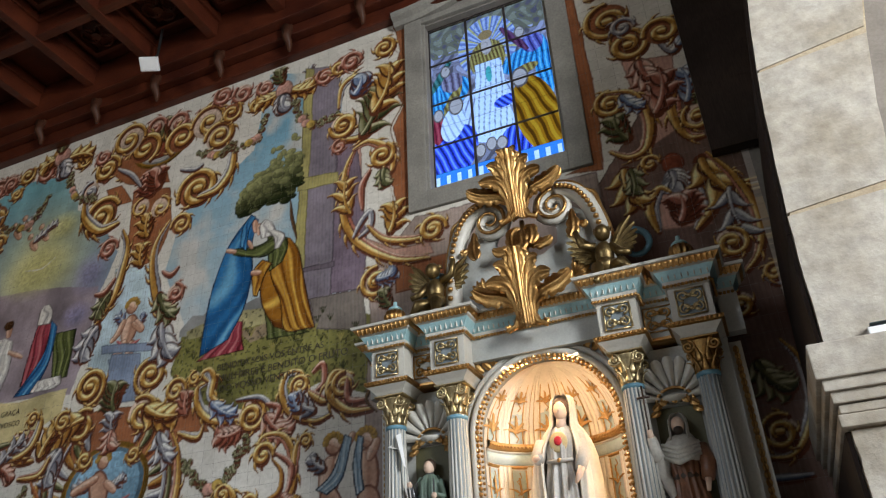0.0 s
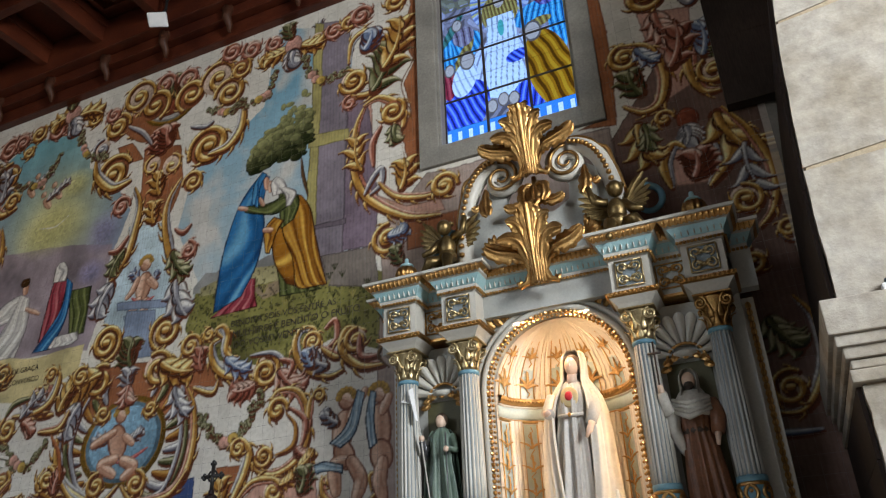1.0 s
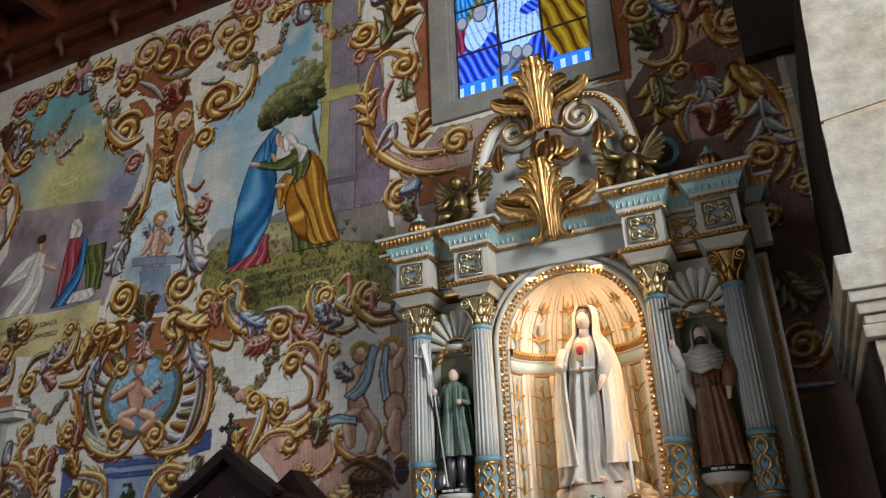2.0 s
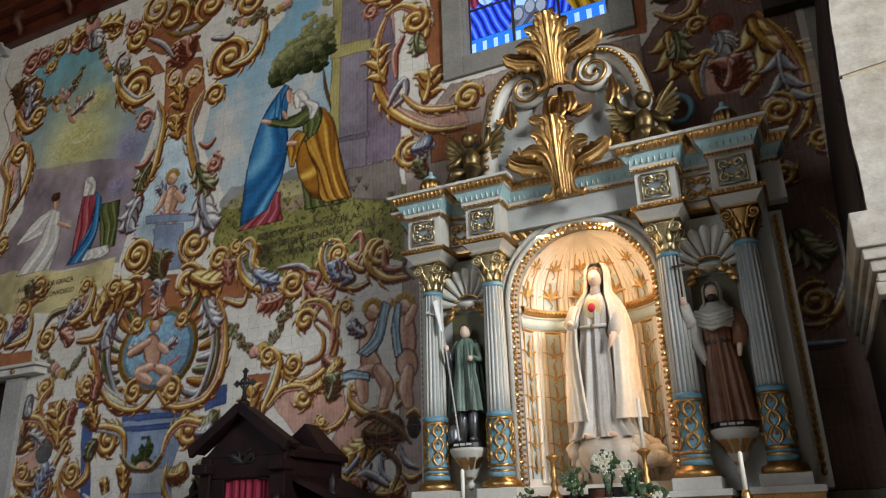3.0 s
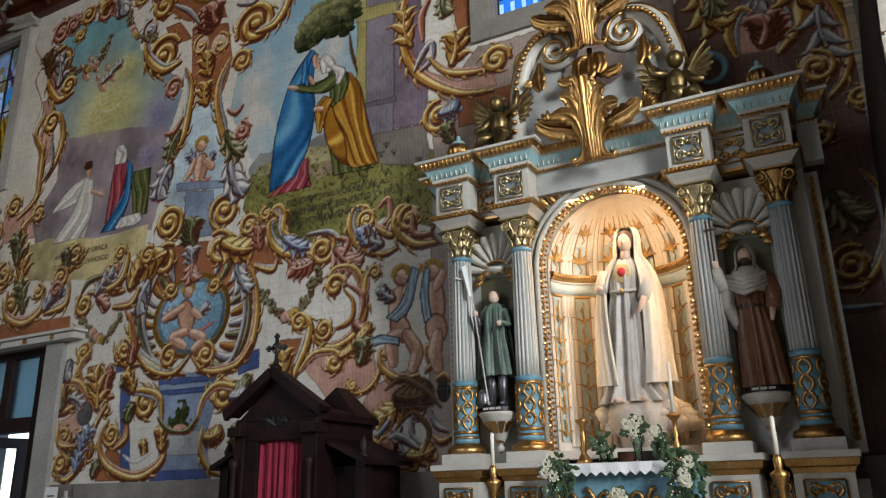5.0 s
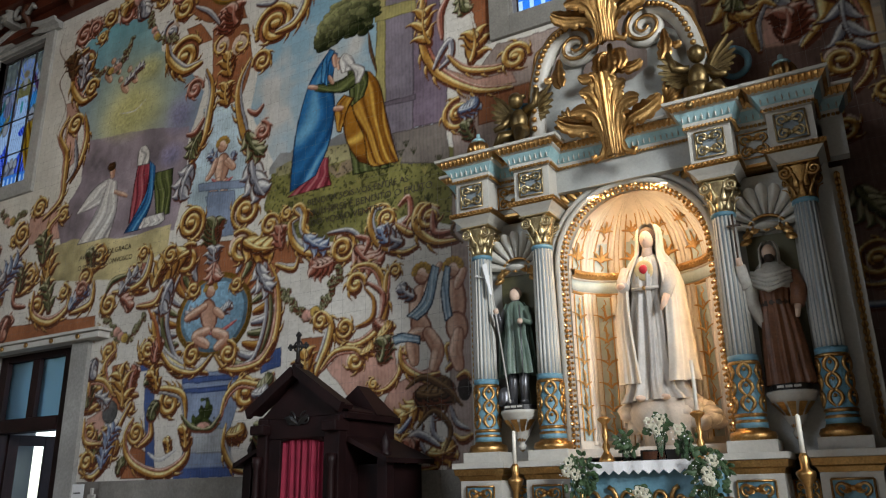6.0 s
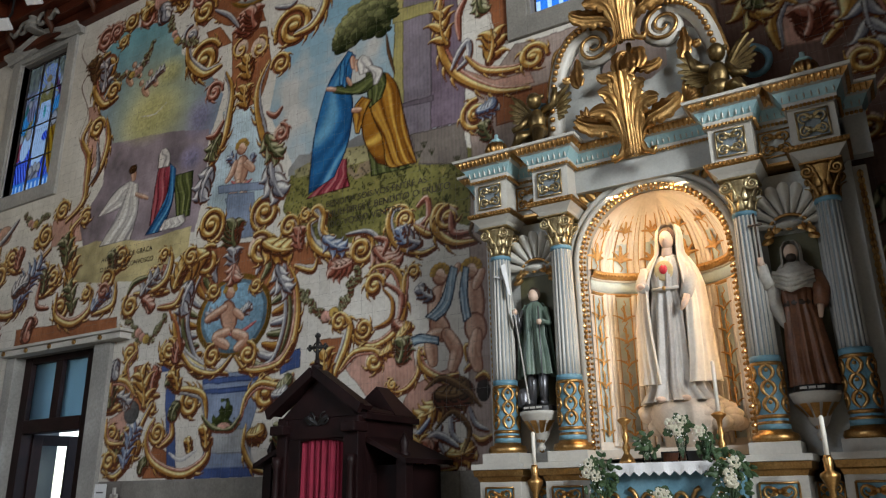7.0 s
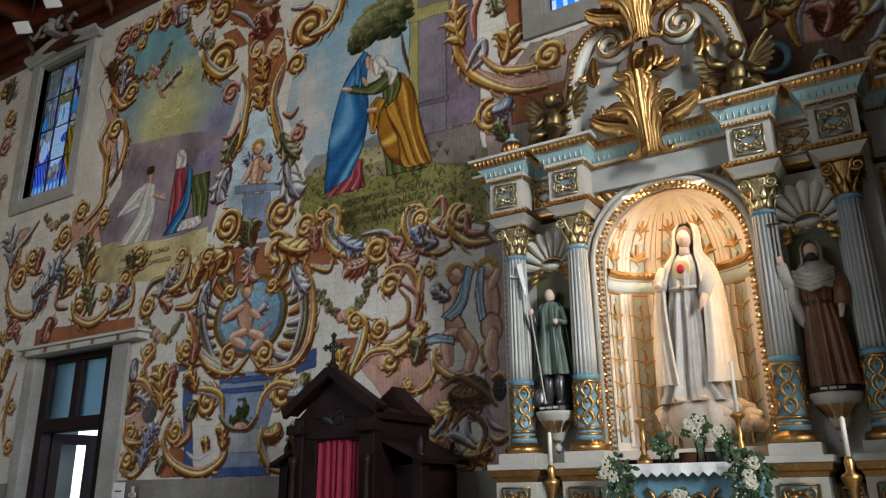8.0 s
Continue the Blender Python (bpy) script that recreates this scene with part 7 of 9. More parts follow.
def on_niche(a, z, e=0.0, sink=0.0):
    """Point on the niche wall at angle a and height z, or on its dome at elevation e."""
    r = (NR - sink) * math.cos(e)
    return (AX - r * math.cos(a), -0.52 - 0.006 + 0.42 / NR * r * math.sin(a), z + (NR - sink) * math.sin(e))


def strap(bm, a, half, z0, z1, dome, sink):
    """A raised flat strip up the niche wall, or up the dome where it narrows to the crown."""
    rows = []
    for i in range(13):
        t = i / 12
        e = 1.42 * t if dome else 0.0
        z = 3.24 if dome else z0 + (z1 - z0) * t
        h = half * (1 - 0.3 * t) if dome else half
        rows.append([on_niche(a + h * u, z, e, s) for u, s in ((-1, 0.0), (-0.96, sink), (-0.4, sink), (0, sink + 0.001), (0.4, sink), (0.96, sink), (1, 0.0))])
    grid_skin(bm, rows)


def niche_leaf(bm, a, z, e, turn, length, width):
    """A small carved leaf lying against the niche."""
    p = Vector(on_niche(a, z, e, 0.02))
    up = (Vector(on_niche(a, z, e + 0.05, 0.02)) - p).normalized() if e or z > 3.2 else Vector((0, 0, 1))
    side = (Vector(on_niche(a + 0.05, z, e, 0.02)) - p).normalized()
    rows = []
    for i in range(8):
        t = i / 7
        ang = radians(turn) * (0.55 + 0.75 * t)
        c = p + (up * math.cos(ang) + side * math.sin(ang)) * length * t
        cr = (side * math.cos(ang) - up * math.sin(ang)) * width * (math.sin(math.pi * (0.1 + 0.84 * t)) ** 0.7) * (1 + 0.2 * math.sin(t * 16))
        o = Vector((0, -0.010 - 0.022 * t * t, 0))
        rows.append([tuple(c - cr), tuple(c - cr * 0.4 + o), tuple(c + o * 0.6), tuple(c + cr * 0.4 + o), tuple(c + cr)])
    grid_skin(bm, rows)


for k in range(1, 12):
    a = math.pi * k / 12
    if k % 2:
        for dome in (True, False):
            st = B()
            strap(st, a, 0.118, 1.93, 3.04, dome, 0.004)
            part("blue_panel", st, NICHE_BLUE, altar, "pale blue panel in the niche", True)
        edge = B()
        for dome in (True, False):
            for sg in (-1, 1):
                pts = [on_niche(a + sg * 0.124 * (1 - (0.3 * i / 12 if dome else 0)), 3.24 if dome else 1.93 + 1.11 * i / 12, 1.42 * i / 12 if dome else 0, 0.008) for i in range(13)]
                tube(edge, pts, 0.006, 5)
        part("gilt_edge", edge, GILT_PAINT, altar, "thin gilded edge", True)
        leafs = B()
        for e, sc in ((0.16, 1.1), (0.62, 0.75)):
            for turn in (-60, -28, 0, 28, 60):
                niche_leaf(leafs, a, 3.24, e, turn, 0.105 * sc * (1.2 if turn == 0 else 0.9), 0.013 * sc)
            tube(leafs, [on_niche(a + 0.045 * math.sin(1.6 * q), 3.24, e - 0.13 + 0.055 * q, 0.016) for q in range(5)], 0.005, 5)
        for j in range(6):
            z = 1.97 + 0.175 * j
            for turn in (-48, 0, 48):
                niche_leaf(leafs, a, z, 0, turn, 0.10 if turn else 0.13, 0.009)
            tube(leafs, [on_niche(a + 0.05 * math.sin(2.1 * q + j), z + 0.035 * q, 0, 0.014) for q in range(6)], 0.0045, 5)
        part("gilt_ornament", leafs, GILT_PAINT, altar, "gilded leaf ornament in the niche", True)
    else:
        for dome in (True, False):
            for sg in (-0.085, 0.0, 0.085):
                st = B()
                strap(st, a + sg * (0.9 if dome else 1), 0.034, 1.9, 3.06, dome, 0.022)
                part("rib", st, NICHE, altar, "", True)
            groove = B()
            for sg in (-0.043, 0.043):
                tube(groove, [on_niche(a + sg * (1 - (0.35 * i / 12 if dome else 0)), 3.24 if dome else 1.9 + 1.16 * i / 12, 1.42 * i / 12 if dome else 0, 0.008) for i in range(13)], 0.006, 5)
            part("gilt_groove", groove, GILT_PAINT, altar, "thin gilded groove", True)
for za, zb, out, mat, nm in ((3.05, 3.075, 0.02, GILT_PAINT, "gilt_fillet"), (3.08, 3.165, 0.012, NICHE_BLUE, "blue_band"), (3.165, 3.185, 0.02, NICHE, "fillet"), (3.185, 3.245, 0.045, GILT_PAINT, "gilt_cornice")):
    st = B()
    grid_skin(st, [[on_niche(math.pi * (0.02 + 0.96 * q / 48), z, 0, s_) for q in range(49)] for z, s_ in ((za, 0.0), (za + 0.004, out * 0.7), (zb - 0.008, out), (zb, 0.0))])
    part(nm, st, mat, altar, "", True)
bosses = B()
for q in range(44):
    bmesh.ops.create_icosphere(bosses, subdivisions=1, radius=0.013, matrix=Matrix.Translation(on_niche(math.pi * (0.03 + 0.94 * q / 43), 3.212, 0, 0.048)))
tagged(part("gilt_bosses", bosses, GILT_PAINT, altar, "gilded bosses on the niche cornice", True), kind="stuff")
# arch rim: cream roll, gilt bead course and small bulbs
arch = [(AX + 0.585 * math.cos(a), 3.22 + 0.585 * math.sin(a)) for a in (math.pi * q / 48 for q in range(49))]
line = [(AX + 0.585, 1.86)] + arch + [(AX - 0.585, 1.86)]
part("arch_roll", tube(B(), [(p[0], -0.66, p[1]) for p in line], 0.028, 8), CREAM, altar, "cream arch moulding", True)
arch2 = [(AX + 0.645 * math.cos(a), 3.22 + 0.645 * math.sin(a)) for a in (math.pi * q / 48 for q in range(49))]
part("outer_roll", tube(B(), [(p[0], -0.64, p[1]) for p in [(AX + 0.645, 1.86)] + arch2 + [(AX - 0.645, 1.86)]], 0.024, 8), CREAM, altar, "cream outer arch moulding", True)
g = B()
inner = [(AX + 0.55, 1.86 + 0.04 * i) for i in range(34)] + [(AX + 0.55 * math.cos(a), 3.22 + 0.55 * math.sin(a)) for a in (math.pi * q / 44 for q in range(45))] + [(AX - 0.55, 3.20 - 0.04 * i) for i in range(34)]
for i, p in enumerate(inner):
    bmesh.ops.create_icosphere(g, subdivisions=1, radius=0.019, matrix=Matrix.Translation((p[0], -0.665, p[1])))
    d = Vector((p[0] - AX, 0, max(p[1] - 3.22, 0))).normalized() * 0.022
    bmesh.ops.create_icosphere(g, subdivisions=1, radius=0.013, matrix=Matrix.Translation((p[0] - d.x, -0.64, p[1] - d.z)))
tagged(part("gilt_bead_arch", g, GOLD, altar, "gilded bead course round the niche", True), kind="stuff")
bb = B()
for i, p in enumerate(inner):
    if i % 3 == 0:
        bmesh.ops.create_icosphere(bb, subdivisions=1, radius=0.0065, matrix=Matrix.Translation((p[0] * 0.998 + AX * 0.002, -0.685, p[1])))
tagged(part("bulb_string", bb, BULB, altar, "string of tiny warm bulbs round the niche"), kind="stuff")
# spandrel ornament
for s in (-1, 1):
    f = B()
    for k in range(5):
        frond(f, (AX + s * (0.47 - 0.06 * k), 3.74 + 0.012 * k), 90 - s * (60 - 10 * k), 0.12, 0.03, -0.632, s * 0.3, 0.03, 0.01)
    part("spandrel_leaf", f, OLD_GOLD, altar, "gilded spandrel foliage", True)
    part("spandrel_panel", tube(B(), [(AX + s * 0.60, -0.63, 3.76), (AX + s * 0.60, -0.63, 3.44), (AX + s * 0.5, -0.63, 3.63), (AX + s * 0.3, -0.63, 3.77), (AX + s * 0.6, -0.63, 3.77)], 0.007, 5), CREAM, altar)

# side niches with shells between the columns
for s in (-1, 1):
    xc = AX + s * 0.93
    b = B()
    rows = []
    for z in (2.2, 2.5, 2.8, 3.1, 3.22):
        rows.append([(xc + 0.155 * math.cos(a), -0.622 - 0.002 * math.sin(a), z) for a in (math.pi * q / 12 for q in range(13))])
    grid_skin(b, rows)
    DARKGREEN = surface("dark_green_ground", (0.075, 0.07, 0.032), (0.12, 0.11, 0.05), 0.6, 0, 4, 40, 0.05, 0.3)
    part("niche_ground", b, DARKGREEN, altar, "dark olive painted ground")
    shell = part("shell", lathe(B(), [(0.03, 0), (0.085, 0.02), (0.085, 0.04), (0.03, 0.05)], xc, -0.66, 3.24, 16), CREAM, altar, "cream scallop shell hood", True)
    for k in range(-4, 5):
        sh = B()
        ang = 90 + 20 * k
        rows = []
        for i in range(9):
            t = i / 8
            L = 0.10 + 0.205 * t
            cx, cz = xc + L * math.cos(radians(ang)) * 0.86, 3.26 + L * math.sin(radians(ang))
            w = 0.013 + 0.030 * t
            if i == 8:
                w *= 0.6
            rows.append([(cx - u * w * math.sin(radians(ang)), -0.64 - 0.05 * t - 0.03 * (1 - u * u), cz + u * w * math.cos(radians(ang))) for u in (-1, -0.5, 0, 0.5, 1)])
        grid_skin(sh, rows)
        grid_skin(sh, [[(p[0], p[1] + 0.012, p[2]) for p in r[::-1]] for r in rows])
        part("lobe", sh, CREAM, shell, "", True)
    g = B()
    tube(g, [(xc + 0.13 * math.cos(a), -0.66, 3.24 + 0.11 * math.sin(a)) for a in (math.pi * q / 16 for q in range(17))], 0.012, 6)
    for k in range(7):
        a = math.pi * k / 6
        frond(g, (xc + 0.12 * math.cos(a), 3.2 + 0.1 * math.sin(a)), -90 + 30 * math.cos(a), 0.08, 0.028, -0.67, 0.3 * math.cos(a), 0.02, 0.008)
    part("gilt_fringe", g, GOLD, altar, "gilded leaf fringe", True)
    c = B()
    lathe(c, [(0.0, -0.26), (0.02, -0.25), (0.03, -0.22), (0.015, -0.2), (0.05, -0.16), (0.10, -0.05), (0.135, -0.02), (0.14, 0.0), (0.15, 0.01), (0.15, 0.03)], xc, -0.72, 2.12, 20)
    part("bracket", c, CREAM, altar, "cream statue bracket", True)
    g = B()
    for k in range(5):
        a = -math.pi / 2 + (k - 2) * 0.55
        rows = []
        for i in range(6):
            t = i / 5
            r = 0.025 + 0.105 * t
            rows.append([(xc + (r + 0.004) * math.cos(a + u * 0.2), -0.72 + (r + 0.004) * math.sin(a + u * 0.2) - 0.004, 1.93 + 0.15 * t ** 0.7) for u in (-1, 0, 1)])
        grid_skin(g, rows)
        bmesh.ops.create_icosphere(g, subdivisions=1, radius=0.025, matrix=Matrix.Translation((xc, -0.72, 1.88)))
    part("gilt_leaves", g, GOLD, altar, "gilded bracket leaves", True)
    part("plinth", lathe(B(), [(0.125, 0), (0.125, 0.035), (0.12, 0.04)], xc, -0.72, 2.152, 20), BLACK, altar, "black statue plinth")
    relief_panel(xc - 0.07, xc + 0.07, 1.22, 1.62, -0.664, 40)

# gilded crest over the cornice
FY = -0.74


def acanthus(bm, path, width, y, lean=0.10, lobes=4, thick=0.016):
    """A carved leaf along a path in the wall's plane: notched lobes, a raised midrib, the tip rolling forward."""
    p = bez(*[(a, 0, b) for a, b in path], n=22)
    rows = []
    for i, c in enumerate(p):
        t = i / 22
        q0, q1 = Vector(p[max(i - 1, 0)]), Vector(p[min(i + 1, 22)])
        d = (q1 - q0).normalized()
        s = Vector((-d.z, 0, d.x))
        notch = 0.62 + 0.38 * abs(math.sin(math.pi * lobes * t)) ** 0.6
        w = width * notch * (0.26 + 1.0 * math.sin(math.pi * min(t ** 1.5 * 0.84 + 0.04, 1)))
        out = -lean * math.sin(t * math.pi * 0.62) - 0.4 * lean * t ** 5
        rows.append([Vector(c) + s * w * u + Vector((0, y + out + thick * k, 0)) for u, k in ((-1, 0.9), (-0.72, -0.5), (-0.42, 0.4), (-0.18, -0.7), (0, -1.3), (0.18, -0.7), (0.42, 0.4), (0.72, -0.5), (1, 0.9))])
    grid_skin(bm, [[tuple(v) for v in r] for r in rows])
    grid_skin(bm, [[(v.x, v.y + thick * 0.9, v.z) for v in r[::-1]] for r in rows])
    return bm


def plume(name, y, z, h, wide, label):
    """A fan of fluted acanthus leaves that rise from a narrow foot and spread into curled lobes."""
    st = B()
    for s in (-1, 1):
        tube(st, [(AX + s * 0.035, y, z + 0.45 * h), (AX + s * 0.05, y - 0.03, z + 0.2 * h), (AX + s * 0.09, y - 0.03, z + 0.03 * h), (AX + s * 0.15, y - 0.02, z - 0.01 * h), (AX + s * 0.165, y - 0.03, z + 0.045 * h), (AX + s * 0.13, y - 0.03, z + 0.05 * h)], [0.02, 0.026, 0.026, 0.024, 0.018, 0.012], 8)
    p = part(name, st, GOLD, altar, label, True)
    for k in (-3, 3, -2, 2, -1, 1, 0):
        m, sg = abs(k), (1 if k > 0 else -1)
        x1 = AX + sg * wide * (0, 0.30, 0.66, 0.98)[m]
        top = z + h * (1.0, 0.99, 0.84, 0.64)[m]
        part("leaf", acanthus(B(), [(AX + 0.018 * k, z), (AX + 0.012 * k, z + 0.42 * h), (AX + sg * wide * (0, 0.10, 0.22, 0.30)[m], top + 0.05 * h), (x1, top - (0.0, 0.01, 0.05, 0.08)[m] * h)], 0.060, y - 0.03 - 0.012 * (3 - m), 0.12, 4), GOLD, p, "", True)
    for s in (-1, 1):
        part("side_leaf", acanthus(B(), [(AX + s * 0.05, z + 0.20 * h), (AX + s * 0.08, z + 0.56 * h), (AX + s * wide * 0.95, z + 0.36 * h), (AX + s * wide * 1.5, z + 0.60 * h)], 0.072, y, 0.08, 6), GOLD, p, "", True)


plume("lower_plume", -0.865, 3.93, 0.60, 0.26, "large gilded acanthus plume over the cornice")
plume("top_plume", -0.80, 4.92, 0.60, 0.27, "large gilded acanthus plume crowning the crest")
md = B()
for s in (-1, 1):
    acanthus(md, [(AX, 4.84), (AX + s * 0.06, 4.92), (AX + s * 0.12, 4.80), (AX + s * 0.07, 4.68)], 0.05, FY, 0.06, 3, 0.012)
    acanthus(md, [(AX, 4.70), (AX + s * 0.08, 4.74), (AX + s * 0.15, 4.62), (AX + s * 0.25, 4.70)], 0.045, FY, 0.06, 4, 0.012)
acanthus(md, [(AX, 4.86), (AX, 4.80), (AX, 4.72), (AX, 4.62)], 0.055, FY - 0.03, 0.07, 3, 0.012)
tube(md, [(AX, FY + 0.02, 4.45), (AX, FY, 4.7), (AX, FY, 4.95)], [0.035, 0.03, 0.022], 8)
part("middle_flower", md, GOLD, altar, "gilded drooping flower and stem", True)
for s in (-1, 1):
    drop = B()
    acanthus(drop, [(AX + s * 0.43, 4.95), (AX + s * 0.42, 4.86), (AX + s * 0.45, 4.76), (AX + s * 0.40, 4.66)], 0.05, FY, 0.05, 3, 0.012)
    acanthus(drop, [(AX + s * 0.43, 4.82), (AX + s * 0.48, 4.80), (AX + s * 0.52, 4.74), (AX + s * 0.54, 4.78)], 0.03, FY, 0.04, 2, 0.010)
    part("hanging_leaf", drop, GOLD, altar, "gilded hanging leaf", True)
for s in (-1, 1):
    sc = B()
    path = [(AX + s * p[0], FY + 0.05, p[2]) for p in bez((0.66, 0, 4.20), (0.68, 0, 4.80), (0.58, 0, 5.19), (0.30, 0, 5.19), 20)]
    vol = [(AX + s * p[0], FY + 0.05, p[2]) for p in spiral(0.285, 0, 5.035, 0.155, 0.03, 85, 1.7, 30)]
    tube(sc, path + vol, [0.075] * 21 + [0.062 * (1 - 0.6 * i / 30) for i in range(31)], 10, 0.9)
    part("scroll_frame", sc, CREAM, altar, "cream scroll bracket with gilt edge", True)
    g = B()
    for i in range(2, 21):
        p = path[i - 1]
        bmesh.ops.create_icosphere(g, subdivisions=1, radius=0.026, matrix=Matrix.Translation((p[0], p[1] - 0.085, p[2])))
    tube(g, [(p[0] + s * 0.07 * (0.4 if i > 12 else 1), p[1] - 0.02, p[2] + (0.07 if i > 10 else 0.0)) for i, p in enumerate(path)], 0.018, 6)
    tube(g, [(p[0], p[1] - 0.05, p[2]) for p in vol], [0.02 * (1 - 0.5 * i / 30) for i in range(31)], 6)
    for k in range(5):
        frond(g, (AX + s * 0.36, 4.36), 90 - s * (30 + 20 * k), 0.16, 0.03, FY + 0.06, s * 0.3, 0.05, 0.012)
    part("gilt_edge", g, GOLD, altar, "gilded beads and leaves on the scroll", True)
    bs = B()
    tube(bs, [(AX + s * p[0], FY + 0.12, p[2]) for p in spiral(0.86, 0, 4.55, 0.17, 0.05, 200 , -1.2, 24)], [0.035 * (1 - 0.5 * i / 24) for i in range(25)], 8)
    part("blue_scroll", bs, BLUE, altar, "blue painted scroll", True)
bk = B()
pts = [(-0.62, 4.18), (-0.6, 4.60), (-0.5, 4.96), (-0.3, 5.12), (-0.20, 5.0), (-0.27, 4.86), (-0.26, 4.72), (-0.13, 4.64), (0.13, 4.64), (0.26, 4.72), (0.27, 4.86), (0.20, 5.0), (0.3, 5.12), (0.5, 4.96), (0.6, 4.60), (0.62, 4.18)]
vs = [bk.verts.new((AX + p[0], FY + 0.08, p[1])) for p in pts]
fc = bk.faces.new(vs)
ex = bmesh.ops.extrude_face_region(bk, geom=[fc])
bmesh.ops.translate(bk, vec=(0, 0.05, 0), verts=[v for v in ex["geom"] if isinstance(v, bmesh.types.BMVert)])
bmesh.ops.recalc_face_normals(bk, faces=bk.faces[:])
part("crest_board", bk, GREY_PAINT, altar, "grey painted crest board")

# urns on the outer blocks
for s in (-1, 1):
    u = thing("gilded_urn", "gilded gadrooned urn on the cornice", "urn", "urns on the cornice")
    xu = AX + s * 1.19
    # right urn in the darker gilding, shade put into its colour
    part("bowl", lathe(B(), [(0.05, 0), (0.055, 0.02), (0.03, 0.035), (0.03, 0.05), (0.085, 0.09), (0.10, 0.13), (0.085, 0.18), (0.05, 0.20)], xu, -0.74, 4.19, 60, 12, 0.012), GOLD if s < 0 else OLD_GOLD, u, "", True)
    part("rim", lathe(B(), [(0.05, 0.2), (0.062, 0.21), (0.05, 0.225), (0.02, 0.24), (0.016, 0.28), (0.0, 0.29)], xu, -0.74, 4.19, 20), AQUA, u, "", True)

# ---- altar table ----
tb = thing("altar_table", "altar table with carved blue and gold front", "altar table")
part("top", box(B(), AX - 0.50, AX + 0.50, -1.02, -0.64, 1.70, 1.745, 0.006), CREAM, tb)
part("front", box(B(), AX - 0.49, AX + 0.49, -0.96, -0.64, 0, 1.70, 0.006), BLUE, tb, "blue painted front")
g = B()
for j in range(3):
    for i in range(4):
        for s in (-1, 1):
            sp = spiral(0, -0.975, 0, 0.10, 0.02, 90, 1.4, 18)
            tube(g, [(AX + s * (0.11 + 0.115 * i + p[0] * 0.6), p[1], 1.50 - 0.3 * j + (p[2] if i % 2 else -p[2])) for p in sp], [0.016 * (1 - 0.4 * k / 18) for k in range(19)], 6)
            frond(g, (AX + s * (0.06 + 0.115 * i), 1.44 - 0.3 * j), 90 - s * 35, 0.17, 0.03, -0.968, -s * 0.35, 0.03, 0.01)
part("gilt_scrollwork", g, GOLD, tb, "gilded scrollwork", True)
cl = thing("altar_cloth", "white altar cloth with a pointed lace edge", "altar cloth")
b = B()
box(b, AX - 0.51, AX + 0.51, -1.03, -0.645, 1.749, 1.757, 0.002)
n, rows = 96, []
for i in range(n + 1):
    t = i / n
    x = AX - 0.512 + 1.024 * t
    drop = 0.075 + 0.028 * abs(((t * 16) % 1) * 2 - 1) - 0.02
    rows.append([(x, -1.034 - 0.004 * math.sin(t * 40), 1.757), (x, -1.042 - 0.006 * math.sin(t * 40), 1.757 - drop)])
grid_skin(b, rows)
part("cloth", b, WHITE_CLOTH, cl)
# ---- statues: each one plain mesh ----
def statue(name, label, mats, build):
    bm = B()
    me = bpy.data.meshes.new(name)
    build(bm)
    bm.normal_update()
    bm.to_mesh(me)
    bm.free()
    for m in mats:
        me.materials.append(m)
    me.polygons.foreach_set("use_smooth", [True] * len(me.polygons))
    return tagged(new(name, me), label, "statue")


def mark(bm, before, index):
    for f in list(bm.faces)[before:]:
        f.material_index = index


def drape(bm, cx, cy, prof, folds=9, depth=0.02, seg=72, a0=0.0, a1=360.0, twist=0.0, squash=0.8, index=0):
    """Cloth hung about an upright axis: rows of (z, radius, offset), folded more deeply towards the hem."""
    before, rows = len(bm.faces), []
    n = len(prof)
    for i, (z, r, ox) in enumerate(prof):
        k = depth * i / (n - 1)
        ring = []
        for j in range(seg + 1):
            a = radians(a0 + (a1 - a0) * j / seg)
            w = k * (math.sin(folds * a + 1.3 * math.sin(2 * a) + twist * i) + 0.4 * math.sin(2.3 * folds * a + i * 0.3))
            ring.append((cx + ox + (r + w) * math.cos(a), cy + (r * squash + w) * math.sin(a), z))
        rows.append(ring)
    grid_skin(bm, rows)
    if a1 - a0 < 359:
        inner = [[(cx + (p[0] - cx) * 0.93, cy + (p[1] - cy) * 0.93 + 0.006, p[2]) for p in r] for r in rows]
        grid_skin(bm, [r[::-1] for r in inner])
        for side in (0, -1):
            grid_skin(bm, [[a[side], b[side]] for a, b in zip(rows, inner)])
        grid_skin(bm, [rows[-1], inner[-1]])
    mark(bm, before, index)


def ball(bm, x, y, z, rx, ry, rz, index=0, sub=3):
    before = len(bm.faces)
    bmesh.ops.create_icosphere(bm, subdivisions=sub, radius=1, matrix=Matrix.LocRotScale((x, y, z), None, (rx, ry, rz)))
    mark(bm, before, index)


def limb(bm, pts, rad, index=0, seg=10):
    before = len(bm.faces)
    tube(bm, pts, rad, seg)
    mark(bm, before, index)


SKIN = surface("statue_flesh_paint", (0.64, 0.46, 0.35), (0.72, 0.53, 0.41), 0.5, 0, 8, 60, 0.04, 0.12)
ROBE = surface("statue_grey_white_paint", (0.46, 0.43, 0.39), (0.58, 0.55, 0.50), 0.5, 0, 6, 60, 0.05, 0.18)
RED = surface("red_enamel", (0.5, 0.02, 0.03), (0.6, 0.03, 0.04), 0.35, 0, 8, 60, 0.02, 0.1)
CLOUDM = surface("cloud_paint", (0.55, 0.46, 0.37), (0.68, 0.60, 0.50), 0.6, 0, 8, 60, 0.06, 0.2)
SX, SY = -1.345, -0.45
